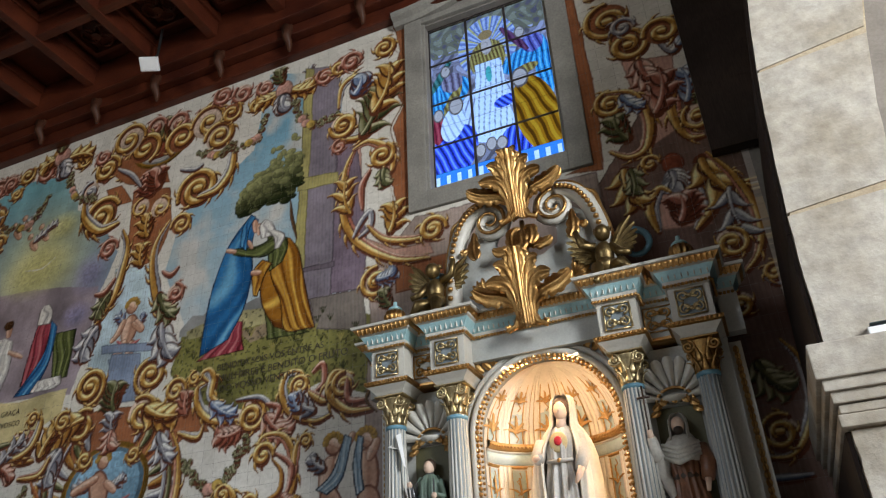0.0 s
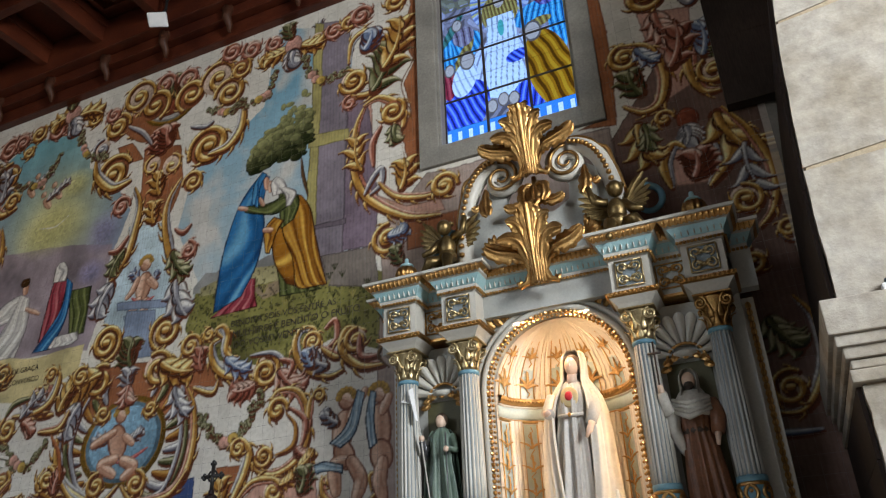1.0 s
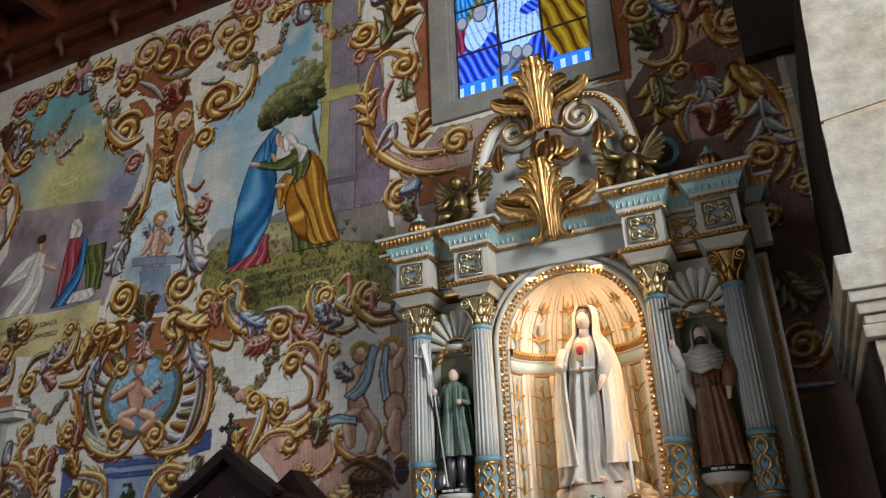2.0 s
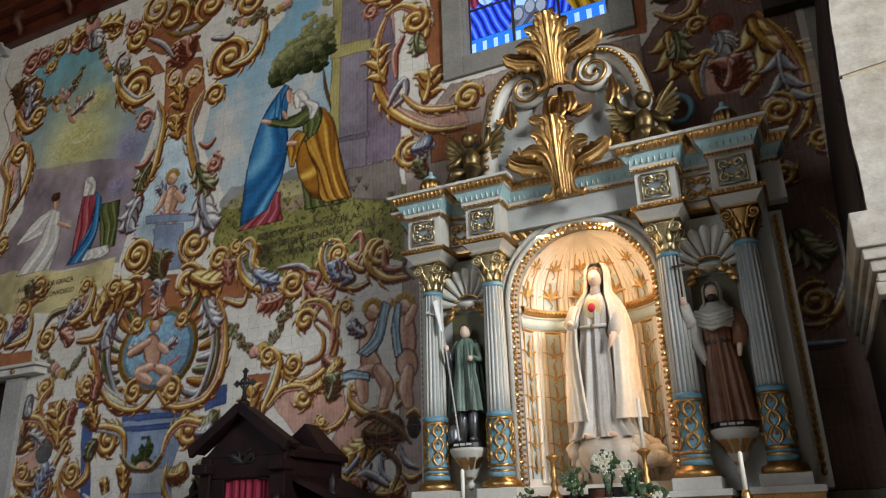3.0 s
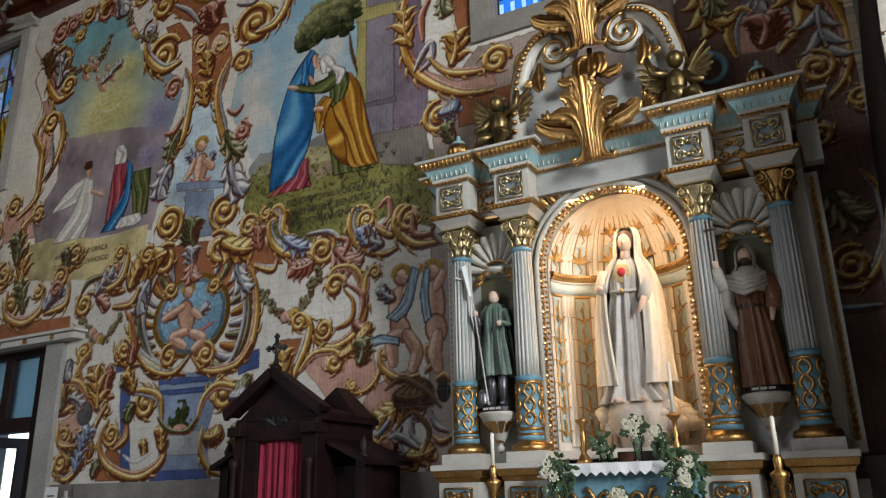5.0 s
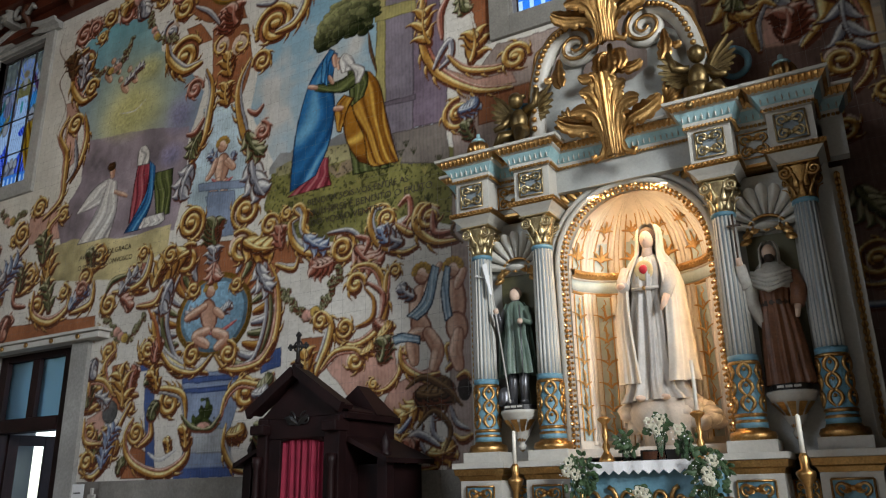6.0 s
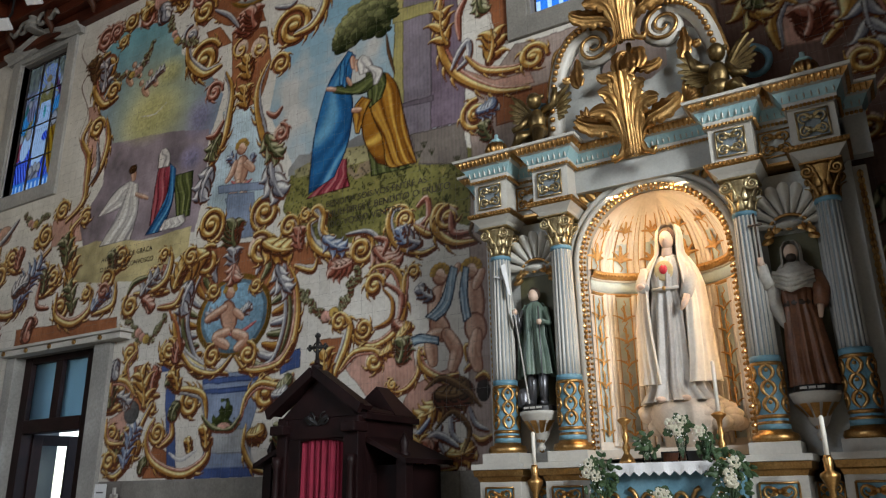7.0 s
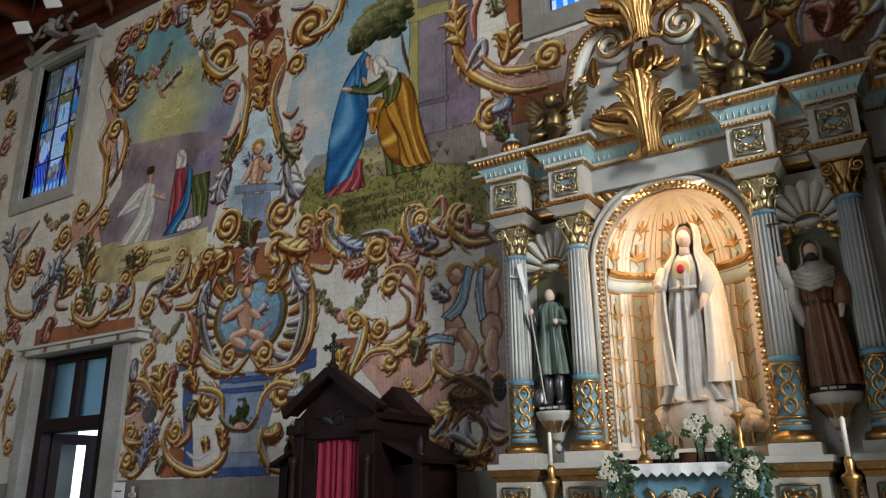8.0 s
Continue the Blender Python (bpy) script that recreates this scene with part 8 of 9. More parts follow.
HAIRB = surface("brown_hair_paint", (0.07, 0.035, 0.02), (0.12, 0.06, 0.035), 0.5, 0, 8, 60, 0.1, 0.3)
GLORY = surface("pale_gold_paint", (0.55, 0.42, 0.20), (0.66, 0.52, 0.28), 0.45, 0.2, 8, 60, 0.05, 0.2)


def mantle(bm, cx, cy, rows_, folds, depth, squash, index, seg=110):
    """A cloak open at the front: rows of (z, radius, half opening left, right, offset), folding more deeply downwards."""
    before, rows = len(bm.faces), []
    for i, (z, r, ol, orr, ox) in enumerate(rows_):
        k = depth * (i / (len(rows_) - 1)) ** 0.8
        a0, a1 = -90 + orr, 270 - ol
        ring = []
        for j in range(seg + 1):
            f = j / seg
            a = radians(a0 + (a1 - a0) * f)
            edge = min(f, 1 - f)
            w = k * (math.sin(folds * 6.28 * f + 0.9 * math.sin(0.5 * i)) * (0.7 + 0.3 * math.sin(11 * f)) + 0.35 * math.sin(2.7 * folds * 6.28 * f + 0.4 * i))
            roll = 0.014 * math.exp(-(edge / 0.02) ** 2)
            dz = 0.03 * math.sin(math.pi * f) * (i == len(rows_) - 1)
            ring.append((cx + ox + (r + w + roll) * math.cos(a), cy + (r * squash + w + roll) * math.sin(a), z + dz))
        rows.append(ring)
    inner = [[(cx + (p[0] - cx) * 0.92, cy + (p[1] - cy) * 0.92 + 0.005, p[2]) for p in r] for r in rows]
    grid_skin(bm, rows)
    grid_skin(bm, [r[::-1] for r in inner])
    for side in (0, -1):
        grid_skin(bm, [[a[side], b[side]] for a, b in zip(rows, inner)])
    grid_skin(bm, [rows[-1], inner[-1]])
    mark(bm, before, index)


def lady(bm):
    lean = 0.02
    drape(bm, SX, SY - 0.035, [(3.26, 0.045, lean), (3.22, 0.09, lean), (3.16, 0.118, lean), (3.08, 0.125, 0.01), (3.0, 0.108, 0.005), (2.96, 0.106, 0.0), (2.86, 0.125, 0), (2.70, 0.14, 0), (2.5, 0.155, -0.005), (2.34, 0.175, -0.01), (2.25, 0.20, -0.005), (2.17, 0.26, 0.01)], 12, 0.034, 120, squash=0.72, index=1)
    limb(bm, [(SX - 0.10, SY - 0.115, 2.985), (SX, SY - 0.140, 2.98), (SX + 0.10, SY - 0.115, 2.985)], [0.012, 0.014, 0.012], 1)
    ball(bm, SX, SY - 0.15, 2.98, 0.014, 0.01, 0.018, 4, 2)
    mantle(bm, SX + 0.01, SY, [(3.505, 0.012, 6, 6, 0.03), (3.495, 0.062, 28, 28, 0.03), (3.465, 0.088, 34, 34, 0.03), (3.40, 0.098, 36, 36, 0.03), (3.33, 0.098, 36, 36, 0.025), (3.27, 0.105, 34, 34, 0.02), (3.21, 0.150, 32, 30, 0.015), (3.12, 0.195, 34, 32, 0.01), (3.0, 0.232, 36, 34, 0.0), (2.85, 0.246, 32, 34, -0.005), (2.65, 0.254, 28, 32, -0.005), (2.45, 0.264, 23, 28, 0.0), (2.29, 0.28, 18, 22, 0.005)], 8, 0.026, 0.74, 0)
    hx, hy = SX + 0.035, SY - 0.055
    ball(bm, hx, hy + 0.012, 3.385, 0.068, 0.066, 0.088, 6)
    ball(bm, hx, hy - 0.014, 3.365, 0.052, 0.060, 0.074, 2)
    ball(bm, hx, hy - 0.072, 3.358, 0.008, 0.010, 0.016, 2, 2)
    limb(bm, [(hx - 0.004, hy, 3.32), (SX + 0.02, SY - 0.05, 3.22)], [0.036, 0.045], 2)
    for s, z, yy in ((-1, 3.0, -0.21), (1, 2.90, -0.20)):
        limb(bm, [(SX + s * 0.14, SY - 0.04, 3.15), (SX + s * 0.175, SY - 0.09, 3.02), (SX + s * 0.15, SY + yy + 0.05, z)], [0.05, 0.054, 0.042], 1, 14)
        limb(bm, [(SX + s * 0.165, SY + yy + 0.02, z), (SX + s * 0.145, SY + yy, z - 0.03 * (1 + s)), (SX + s * 0.12, SY + yy - 0.01, z - 0.01 - 0.05 * (1 + s))], [0.026, 0.024, 0.008], 2)
    ball(bm, SX + 0.005, SY - 0.118, 3.12, 0.070, 0.012, 0.078, 7)
    ball(bm, SX + 0.005, SY - 0.132, 3.125, 0.030, 0.016, 0.036, 3)
    for s in (-1, 1):
        ball(bm, SX + s * 0.085, SY - 0.20, 2.185, 0.035, 0.055, 0.022, 2, 2)
    rnd = random.Random(4)
    for k in range(44):
        a = math.pi + math.pi * (k + 0.5) / 44 + rnd.uniform(-0.08, 0.08)
        r = rnd.uniform(0.20, 0.30)
        ball(bm, SX + 0.06 + 1.08 * r * math.cos(a), SY + 0.06 + 0.66 * r * math.sin(a), 2.10 + rnd.uniform(-0.10, 0.06), rnd.uniform(0.055, 0.085), 0.065, rnd.uniform(0.045, 0.065), 5, 2)
    lathe(bm, [(0.17, 1.864), (0.17, 1.93), (0.24, 2.0), (0.26, 2.10), (0.22, 2.18)], SX + 0.03, SY + 0.02, 0, 24)
    mark(bm, len(bm.faces) - 98, 5)


statue("madonna_statue", "painted statue of a robed lady in a cream mantle", [IVORY, ROBE, SKIN, RED, GOLD, CLOUDM, HAIRB, GLORY], lady)
LX, LY = AX - 0.93, -0.72
STEEL = surface("painted_armour", (0.10, 0.10, 0.11), (0.22, 0.22, 0.23), 0.35, 0.7, 10, 60, 0.05, 0.3)


def knight(bm):
    for s in (-1, 1):
        limb(bm, [(LX + s * 0.04, LY, 2.48), (LX + s * 0.045, LY - 0.01, 2.34), (LX + s * 0.05, LY - 0.01, 2.2)], [0.045, 0.036, 0.03], 1)
        ball(bm, LX + s * 0.055, LY - 0.04, 2.213, 0.028, 0.055, 0.022, 1, 2)
    drape(bm, LX, LY, [(2.985, 0.032, 0), (2.965, 0.060, 0), (2.92, 0.088, 0), (2.82, 0.088, 0), (2.73, 0.078, 0), (2.6, 0.096, 0.008), (2.42, 0.112, 0.018)], 9, 0.026, 72, index=0)
    mantle(bm, LX, LY + 0.01, [(2.97, 0.07, 60, 60, 0), (2.92, 0.10, 70, 70, 0), (2.7, 0.12, 78, 82, -0.01), (2.4, 0.14, 84, 90, -0.02)], 5, 0.02, 0.8, 0, 50)
    ball(bm, LX, LY - 0.008, 3.035, 0.040, 0.044, 0.054, 2)
    ball(bm, LX, LY + 0.008, 3.05, 0.047, 0.048, 0.054, 3)
    limb(bm, [(LX, LY, 3.0), (LX, LY, 2.95)], 0.03, 1)
    limb(bm, [(LX - 0.08, LY, 2.92), (LX - 0.12, LY - 0.05, 2.77), (LX - 0.115, LY - 0.11, 2.88)], [0.035, 0.032, 0.026], 1)
    limb(bm, [(LX + 0.08, LY, 2.92), (LX + 0.12, LY - 0.04, 2.8), (LX + 0.09, LY - 0.12, 2.8)], [0.035, 0.03, 0.025], 0)
    ball(bm, LX - 0.115, LY - 0.115, 2.9, 0.022, 0.022, 0.026, 2, 2)
    ball(bm, LX + 0.085, LY - 0.125, 2.8, 0.022, 0.022, 0.024, 2, 2)
    limb(bm, [(LX + 0.085, LY - 0.13, 2.92), (LX + 0.09, LY - 0.12, 2.22)], [0.006, 0.004], 1, 6)
    lathe(bm, [(0.045, 0), (0.05, 0.03), (0.048, 0.1), (0.03, 0.13), (0.008, 0.14)], LX - 0.115, LY - 0.02, 2.192, 14)
    mark(bm, len(bm.faces) - 58, 1)


HAIRM = surface("dark_brown_paint", (0.03, 0.018, 0.012), (0.06, 0.035, 0.02), 0.5, 0, 8, 60, 0.1, 0.3)
statue("knight_statue", "small painted statue of a knight in a green tunic", [GREEN_ROBE, STEEL, SKIN, HAIRM], knight)
RX_, RY_ = AX + 0.93, -0.72
SHAWL = surface("grey_shawl_paint", (0.42, 0.40, 0.35), (0.55, 0.52, 0.46), 0.5, 0, 8, 60, 0.06, 0.25)


def monk(bm):
    x, y = RX_ - 0.01, RY_
    drape(bm, x, y, [(2.90, 0.10, -0.005), (2.80, 0.105, 0), (2.71, 0.088, 0), (2.60, 0.105, 0.005), (2.45, 0.118, 0.01), (2.30, 0.125, 0.015), (2.195, 0.132, 0.02)], 15, 0.020, 96, index=0)
    drape(bm, x, y, [(2.735, 0.090, 0), (2.715, 0.096, 0), (2.70, 0.090, 0)], 8, 0.004, 60, index=3)
    drape(bm, x, y, [(2.99, 0.060, 0), (2.955, 0.10, 0.0), (2.91, 0.138, 0.005), (2.86, 0.152, 0.012), (2.80, 0.130, 0.02)], 5, 0.016, 80, index=1, twist=0.9)
    for q in range(4):
        limb(bm, [(x - 0.12, y - 0.07, 2.93 - 0.028 * q), (x - 0.02, y - 0.135 - 0.006 * q, 2.875 - 0.03 * q), (x + 0.12, y - 0.09, 2.92 - 0.026 * q)], [0.012, 0.020, 0.012], 1, 8)
    mantle(bm, x, y, [(3.145, 0.012, 6, 6, 0.0), (3.135, 0.045, 30, 30, 0), (3.10, 0.066, 38, 38, 0), (3.05, 0.070, 40, 40, 0), (3.0, 0.068, 36, 36, 0), (2.955, 0.095, 30, 30, 0.0)], 3, 0.008, 0.9, 1, 60)
    ball(bm, x, y - 0.022, 3.06, 0.044, 0.050, 0.058, 2)
    ball(bm, x, y - 0.045, 3.02, 0.034, 0.036, 0.032, 3, 2)
    limb(bm, [(x - 0.10, y - 0.01, 2.90), (x - 0.165, y - 0.06, 2.86), (x - 0.175, y - 0.11, 2.98)], [0.05, 0.05, 0.032], 1)
    limb(bm, [(x - 0.175, y - 0.11, 2.97), (x - 0.178, y - 0.115, 3.03)], [0.022, 0.018], 2)
    limb(bm, [(x - 0.13, y - 0.04, 2.88), (x - 0.15, y - 0.02, 2.74), (x - 0.10, y + 0.0, 2.60), (x - 0.085, y + 0.01, 2.55)], [0.05, 0.05, 0.03, 0.008], 1)
    limb(bm, [(x + 0.115, y - 0.01, 2.90), (x + 0.15, y - 0.05, 2.78), (x + 0.13, y - 0.09, 2.68)], [0.052, 0.054, 0.042], 0)
    limb(bm, [(x + 0.13, y - 0.085, 2.68), (x + 0.12, y - 0.10, 2.60)], [0.022, 0.012], 2)
    before = len(bm.faces)
    box(bm, x - 0.186, x - 0.174, y - 0.122, y - 0.112, 3.0, 3.34)
    box(bm, x - 0.225, x - 0.135, y - 0.123, y - 0.111, 3.25, 3.263)
    mark(bm, before, 3)


statue("saint_statue", "painted statue of a saint in brown robe and pale shawl", [BROWN_ROBE, SHAWL, SKIN, HAIRM], monk)
for xc, nm in ((LX, 0), (RX_, 1)):
    t = thing("name_plate", "black statue plinth lettering in pale bars", "plaque")
    for k in range(3):
        part("letter_bar", box(B(), xc - 0.07 + 0.05 * k, xc - 0.03 + 0.05 * k, -0.852, -0.848, 2.165, 2.18), PALE_STONE, t)
flag = thing("banner_pole", "thin pole with a small white pennant", "banner")
part("pole", tube(B(), [(LX - 0.02, LY - 0.135, 2.2), (LX - 0.115, LY - 0.125, 2.9), (LX - 0.185, LY - 0.11, 3.32)], 0.006, 6), PALE_STONE, flag)
b = B()
rows = []
for i in range(9):
    t = i / 8
    rows.append([(LX - 0.18 - 0.10 * t - 0.01 * math.sin(9 * t), LY - 0.115 - 0.02 * math.sin(7 * t), 3.30 - 0.10 * t), (LX - 0.135 - 0.045 * t, LY - 0.12 - 0.03 * math.sin(6 * t), 3.03 + 0.12 * t - 0.02 * math.sin(5 * t))])
grid_skin(b, rows)
part("pennant", b, WHITE_CLOTH, flag, "white pennant", True)


def cherub(sx, x, z, y):
    def build(bm):
        ball(bm, x, y, z + 0.22, 0.075, 0.07, 0.11)
        ball(bm, x + sx * 0.005, y, z + 0.12, 0.08, 0.08, 0.08)
        ball(bm, x - sx * 0.01, y - 0.02, z + 0.40, 0.062, 0.065, 0.07)
        for k in range(9):
            a = 2 * math.pi * k / 9
            ball(bm, x - sx * 0.01 + 0.05 * math.cos(a), y + 0.01 + 0.03 * math.sin(a), z + 0.44 + 0.015 * math.sin(3 * a), 0.028, 0.028, 0.026, 0, 1)
        limb(bm, [(x + sx * 0.03, y, z + 0.1), (x + sx * 0.05, y - 0.12, z + 0.06), (x + sx * 0.06, y - 0.16, z - 0.06), (x + sx * 0.06, y - 0.2, z - 0.09)], [0.055, 0.05, 0.035, 0.02])
        limb(bm, [(x - sx * 0.04, y, z + 0.1), (x - sx * 0.13, y - 0.08, z + 0.08), (x - sx * 0.2, y - 0.06, z - 0.01)], [0.055, 0.05, 0.025])
        limb(bm, [(x + sx * 0.06, y, z + 0.30), (x + sx * 0.16, y - 0.03, z + 0.32), (x + sx * 0.19, y - 0.05, z + 0.45)], [0.035, 0.03, 0.022])
        limb(bm, [(x - sx * 0.06, y, z + 0.28), (x - sx * 0.13, y - 0.04, z + 0.19), (x - sx * 0.2, y - 0.06, z + 0.16)], [0.035, 0.03, 0.022])
        for s, up in ((-1, 0.22), (1, 0.06)):
            for k in range(7):
                frond(bm, (x + s * sx * 0.05, z + 0.26), 90 - s * sx * (38 + 11 * k) - up * 60 * s * sx * -1, 0.36 - 0.035 * k, 0.032, y + 0.07 + 0.004 * k, -s * sx * 0.15, 0.03, 0.01, 7)
    return statue("cherub_statue", "bronze winged cherub seated on the cornice", [BRONZE], build)


cherub(1, -2.17, 4.24, -0.80)
cherub(-1, -0.74, 4.20, -0.82)

# ---- candlesticks, vases and flowers on the altar ----
def candlestick(x, y, z0, h, candle, lab):
    t = thing("candlestick", lab, "candlestick", "candlesticks")
    s = h / 0.3
    part("stem", lathe(B(), [(0.055, 0), (0.05, 0.02), (0.03, 0.05), (0.018, 0.07), (0.028, 0.10), (0.014, 0.13), (0.024, 0.17), (0.013, 0.2), (0.02, 0.25), (0.045, 0.275), (0.048, 0.285), (0.02, 0.3)], x, y, z0, 16), GOLD, t, "", True)
    if candle:
        part("candle", lathe(B(), [(0.0125, 0), (0.012, candle), (0.004, candle + 0.008)], x, y, z0 + 0.3 * s, 10), WAX, t, "white wax candle", True)
    return t


candlestick(-1.64, -0.86, 1.76, 0.3, 0, "gilded brass candlestick on the altar cloth")
candlestick(-1.02, -0.86, 1.76, 0.3, 0.32, "gilded brass candlestick with a white candle")
for x in (-2.165, -0.405):
    t = thing("tall_candlestick", "tall gilded floor candlestick with a white candle", "candlestick", "floor candlesticks")
    part("base", lathe(B(), [(0.16, 0), (0.15, 0.05), (0.06, 0.1), (0.03, 0.16)], x, -1.2, 0, 16), GOLD, t, "", True)
    part("stem", lathe(B(), [(0.03, 0.16), (0.022, 0.5), (0.04, 0.6), (0.022, 0.7), (0.02, 1.3), (0.035, 1.36), (0.02, 1.45), (0.02, 1.58), (0.05, 1.64), (0.052, 1.66), (0.022, 1.68), (0.026, 1.74), (0.018, 1.76)], x, -1.2, 0, 16), GOLD, t, "", True)
    part("candle", lathe(B(), [(0.0135, 0), (0.013, 0.205), (0.004, 0.215)], x, -1.2, 1.76, 10), WAX, t, "white wax candle", True)


def rose(bm, x, y, z, r, seed):
    rnd = random.Random(seed)
    for ring in range(3):
        n = 4 + ring
        for k in range(n):
            a = 2 * math.pi * (k + 0.4 * ring) / n + rnd.uniform(-0.2, 0.2)
            R = r * (0.3 + 0.33 * ring)
            c = Vector((x + R * math.cos(a), y - r * 0.4 + ring * r * 0.28, z + R * math.sin(a)))
            rows = []
            for i in range(4):
                u = i / 3
                w = r * 0.5 * math.sin(math.pi * (0.25 + 0.6 * u))
                p = c + Vector((math.cos(a), -0.2, math.sin(a))) * r * 0.45 * u + Vector((0, -r * 0.35 * u * (1 - u), 0))
                rows.append([tuple(p + Vector((-math.sin(a), 0, math.cos(a))) * w * v + Vector((0, 0.1 * r * v * v, 0))) for v in (-1, 0, 1)])
            grid_skin(bm, rows)


def leaves(bm, x, y, z, spread, n, size, seed):
    rnd = random.Random(seed)
    for k in range(n):
        a, r = rnd.uniform(0, 6.28), spread * math.sqrt(rnd.random())
        px, pz = x + r * math.cos(a), z + r * 1.25 * math.sin(a)
        frond(bm, (px, pz), rnd.uniform(0, 360), size * rnd.uniform(0.7, 1.3), size * 0.26, y + rnd.uniform(-0.05, 0.05), rnd.uniform(-0.3, 0.3), 0.012, 0.002, 4)


def bouquet(x, y, z0, z, spread, n, roses, tiny, lab, vase=True, seed=0):
    t = thing("flower_bouquet", lab, "flowers", "flower arrangements")
    if vase:
        part("vase", lathe(B(), [(0.03, 0), (0.032, 0.01), (0.024, 0.06), (0.034, 0.12), (0.036, 0.125)], x, y, z0, 14), CLEAR, t, "clear glass vase", True)
    st = B()
    for k in range(6):
        tube(st, [(x, y, z0 + 0.02), (x + 0.01 * (k - 3), y, (z0 + z) / 2), (x + spread * 0.25 * (k - 2.5), y, z + 0.02)], 0.003, 5)
    part("stems", st, LEAF, t)
    lv = B()
    leaves(lv, x, y + 0.02, z, spread, n, 0.05, seed)
    part("foliage", lv, LEAF, t, "dark green leaves")
    rnd = random.Random(seed + 5)
    for k in range(roses):
        fb = B()
        rose(fb, x + rnd.uniform(-0.6, 0.6) * spread, y - 0.07, z + rnd.uniform(-0.5, 0.9) * spread, 0.027, k + seed)
        part("rose", fb, PETAL, t, "cream white rose", True)
    tb_ = B()
    for k in range(tiny):
        a, r = rnd.uniform(0, 6.28), spread * 1.1 * math.sqrt(rnd.random())
        bmesh.ops.create_icosphere(tb_, subdivisions=1, radius=rnd.uniform(0.003, 0.006), matrix=Matrix.Translation((x + r * math.cos(a), y - 0.06 + rnd.uniform(-0.03, 0.03), z + 1.1 * r * math.sin(a))))
    part("small_blossom", tb_, WHITE_CLOTH, t, "tiny white filler blossom")
    return t


bouquet(-1.255, -0.93, 1.758, 1.96, 0.075, 30, 3, 26, "cream roses and white filler flowers in a glass vase", True, 1)
bouquet(-1.485, -0.93, 1.758, 1.87, 0.055, 30, 0, 6, "small bunch of green leaves in a glass vase", True, 2)
bouquet(-1.10, -0.93, 1.758, 1.88, 0.07, 34, 1, 10, "green leaves and a bud in a glass vase", True, 3)
bouquet(-1.755, -1.10, 1.35, 1.68, 0.105, 80, 3, 26, "trailing white roses and dark leaves beside the altar table", False, 4)
bouquet(-0.95, -1.10, 1.35, 1.66, 0.12, 90, 4, 36, "trailing white roses and dark leaves beside the altar table", False, 5)
bouquet(-1.36, -1.10, 1.35, 1.55, 0.06, 24, 2, 12, "white flowers in front of the altar table", False, 6)
for fx in (-1.755, -0.95, -1.36):
    st_ = thing("flower_stand", "slim dark iron flower stand before the altar table", "flower stand", "flower stands")
    part("pole", tube(B(), [(fx, -1.10, 0.0), (fx, -1.10, 1.37)], 0.012, 8), BLACK, st_)
    part("foot", lathe(B(), [(0.12, 0), (0.11, 0.02), (0.02, 0.04)], fx, -1.10, 0, 14), BLACK, st_)
card = thing("altar_card", "dark framed altar card lying below the statue", "altar card")
part("frame", box(B(), -1.43, -1.06, -0.80, -0.78, 1.758, 1.83, 0.004), BLACK, card)
part("sheet", box(B(), -1.41, -1.26, -0.806, -0.801, 1.77, 1.82), PANEL_WOOD, card)

# ---- confessional ----
cf = thing("confessional", "dark carved wooden confessional with gabled roof and red curtain", "confessional")
CX, CF, CB, HW = -4.28, -0.92, -0.05, 0.385
for sx in (-1, 1):
    part("post", box(B(), CX + sx * HW - (0.055 if sx < 0 else 0.10), CX + sx * HW + 0.055, CF, CF + 0.11, 0, 2.21, 0.01), DARK_WOOD, cf)
    part("turned_column", lathe(B(), [(0.04, 0), (0.045, 0.03), (0.026, 0.06), (0.03, 0.3), (0.045, 0.36), (0.022, 0.42), (0.03, 0.7), (0.026, 1.0), (0.04, 1.04), (0.04, 1.1)], CX + sx * (HW + 0.01), CF - 0.035, 0.8, 14), DARK_WOOD, cf, "turned wooden column", True)
    part("side_panel", box(B(), CX + sx * HW - 0.025, CX + sx * HW + 0.025, CF + 0.12, CB, 0, 2.21, 0.006), DARK_WOOD, cf)
hd = B()
box(hd, CX - HW + 0.056, CX + HW - 0.056, CF + 0.02, CF + 0.09, 2.04, 2.21, 0.006)
faces(hd, [(CX - HW - 0.03, CF + 0.015, 2.212), (CX + HW + 0.03, CF + 0.015, 2.212), (CX, CF + 0.015, 2.56), (CX - HW - 0.03, CF + 0.08, 2.212), (CX + HW + 0.03, CF + 0.08, 2.212), (CX, CF + 0.08, 2.56)], [(0, 1, 2), (5, 4, 3), (0, 3, 4, 1)])
part("gable", hd, DARK_WOOD, cf, "carved gable front")
sc = B()
for s in (-1, 1):
    tube(sc, spiral(CX + s * 0.08, CF + 0.008, 2.20, 0.06, 0.015, 90, s * 1.3, 18), 0.008, 6)
    frond(sc, (CX, 2.15), 90 - s * 50, 0.16, 0.025, CF + 0.012, -s * 0.2, 0.02, 0.008)
part("pierced_ornament", sc, BLACK, cf, "pierced scroll ornament", True)
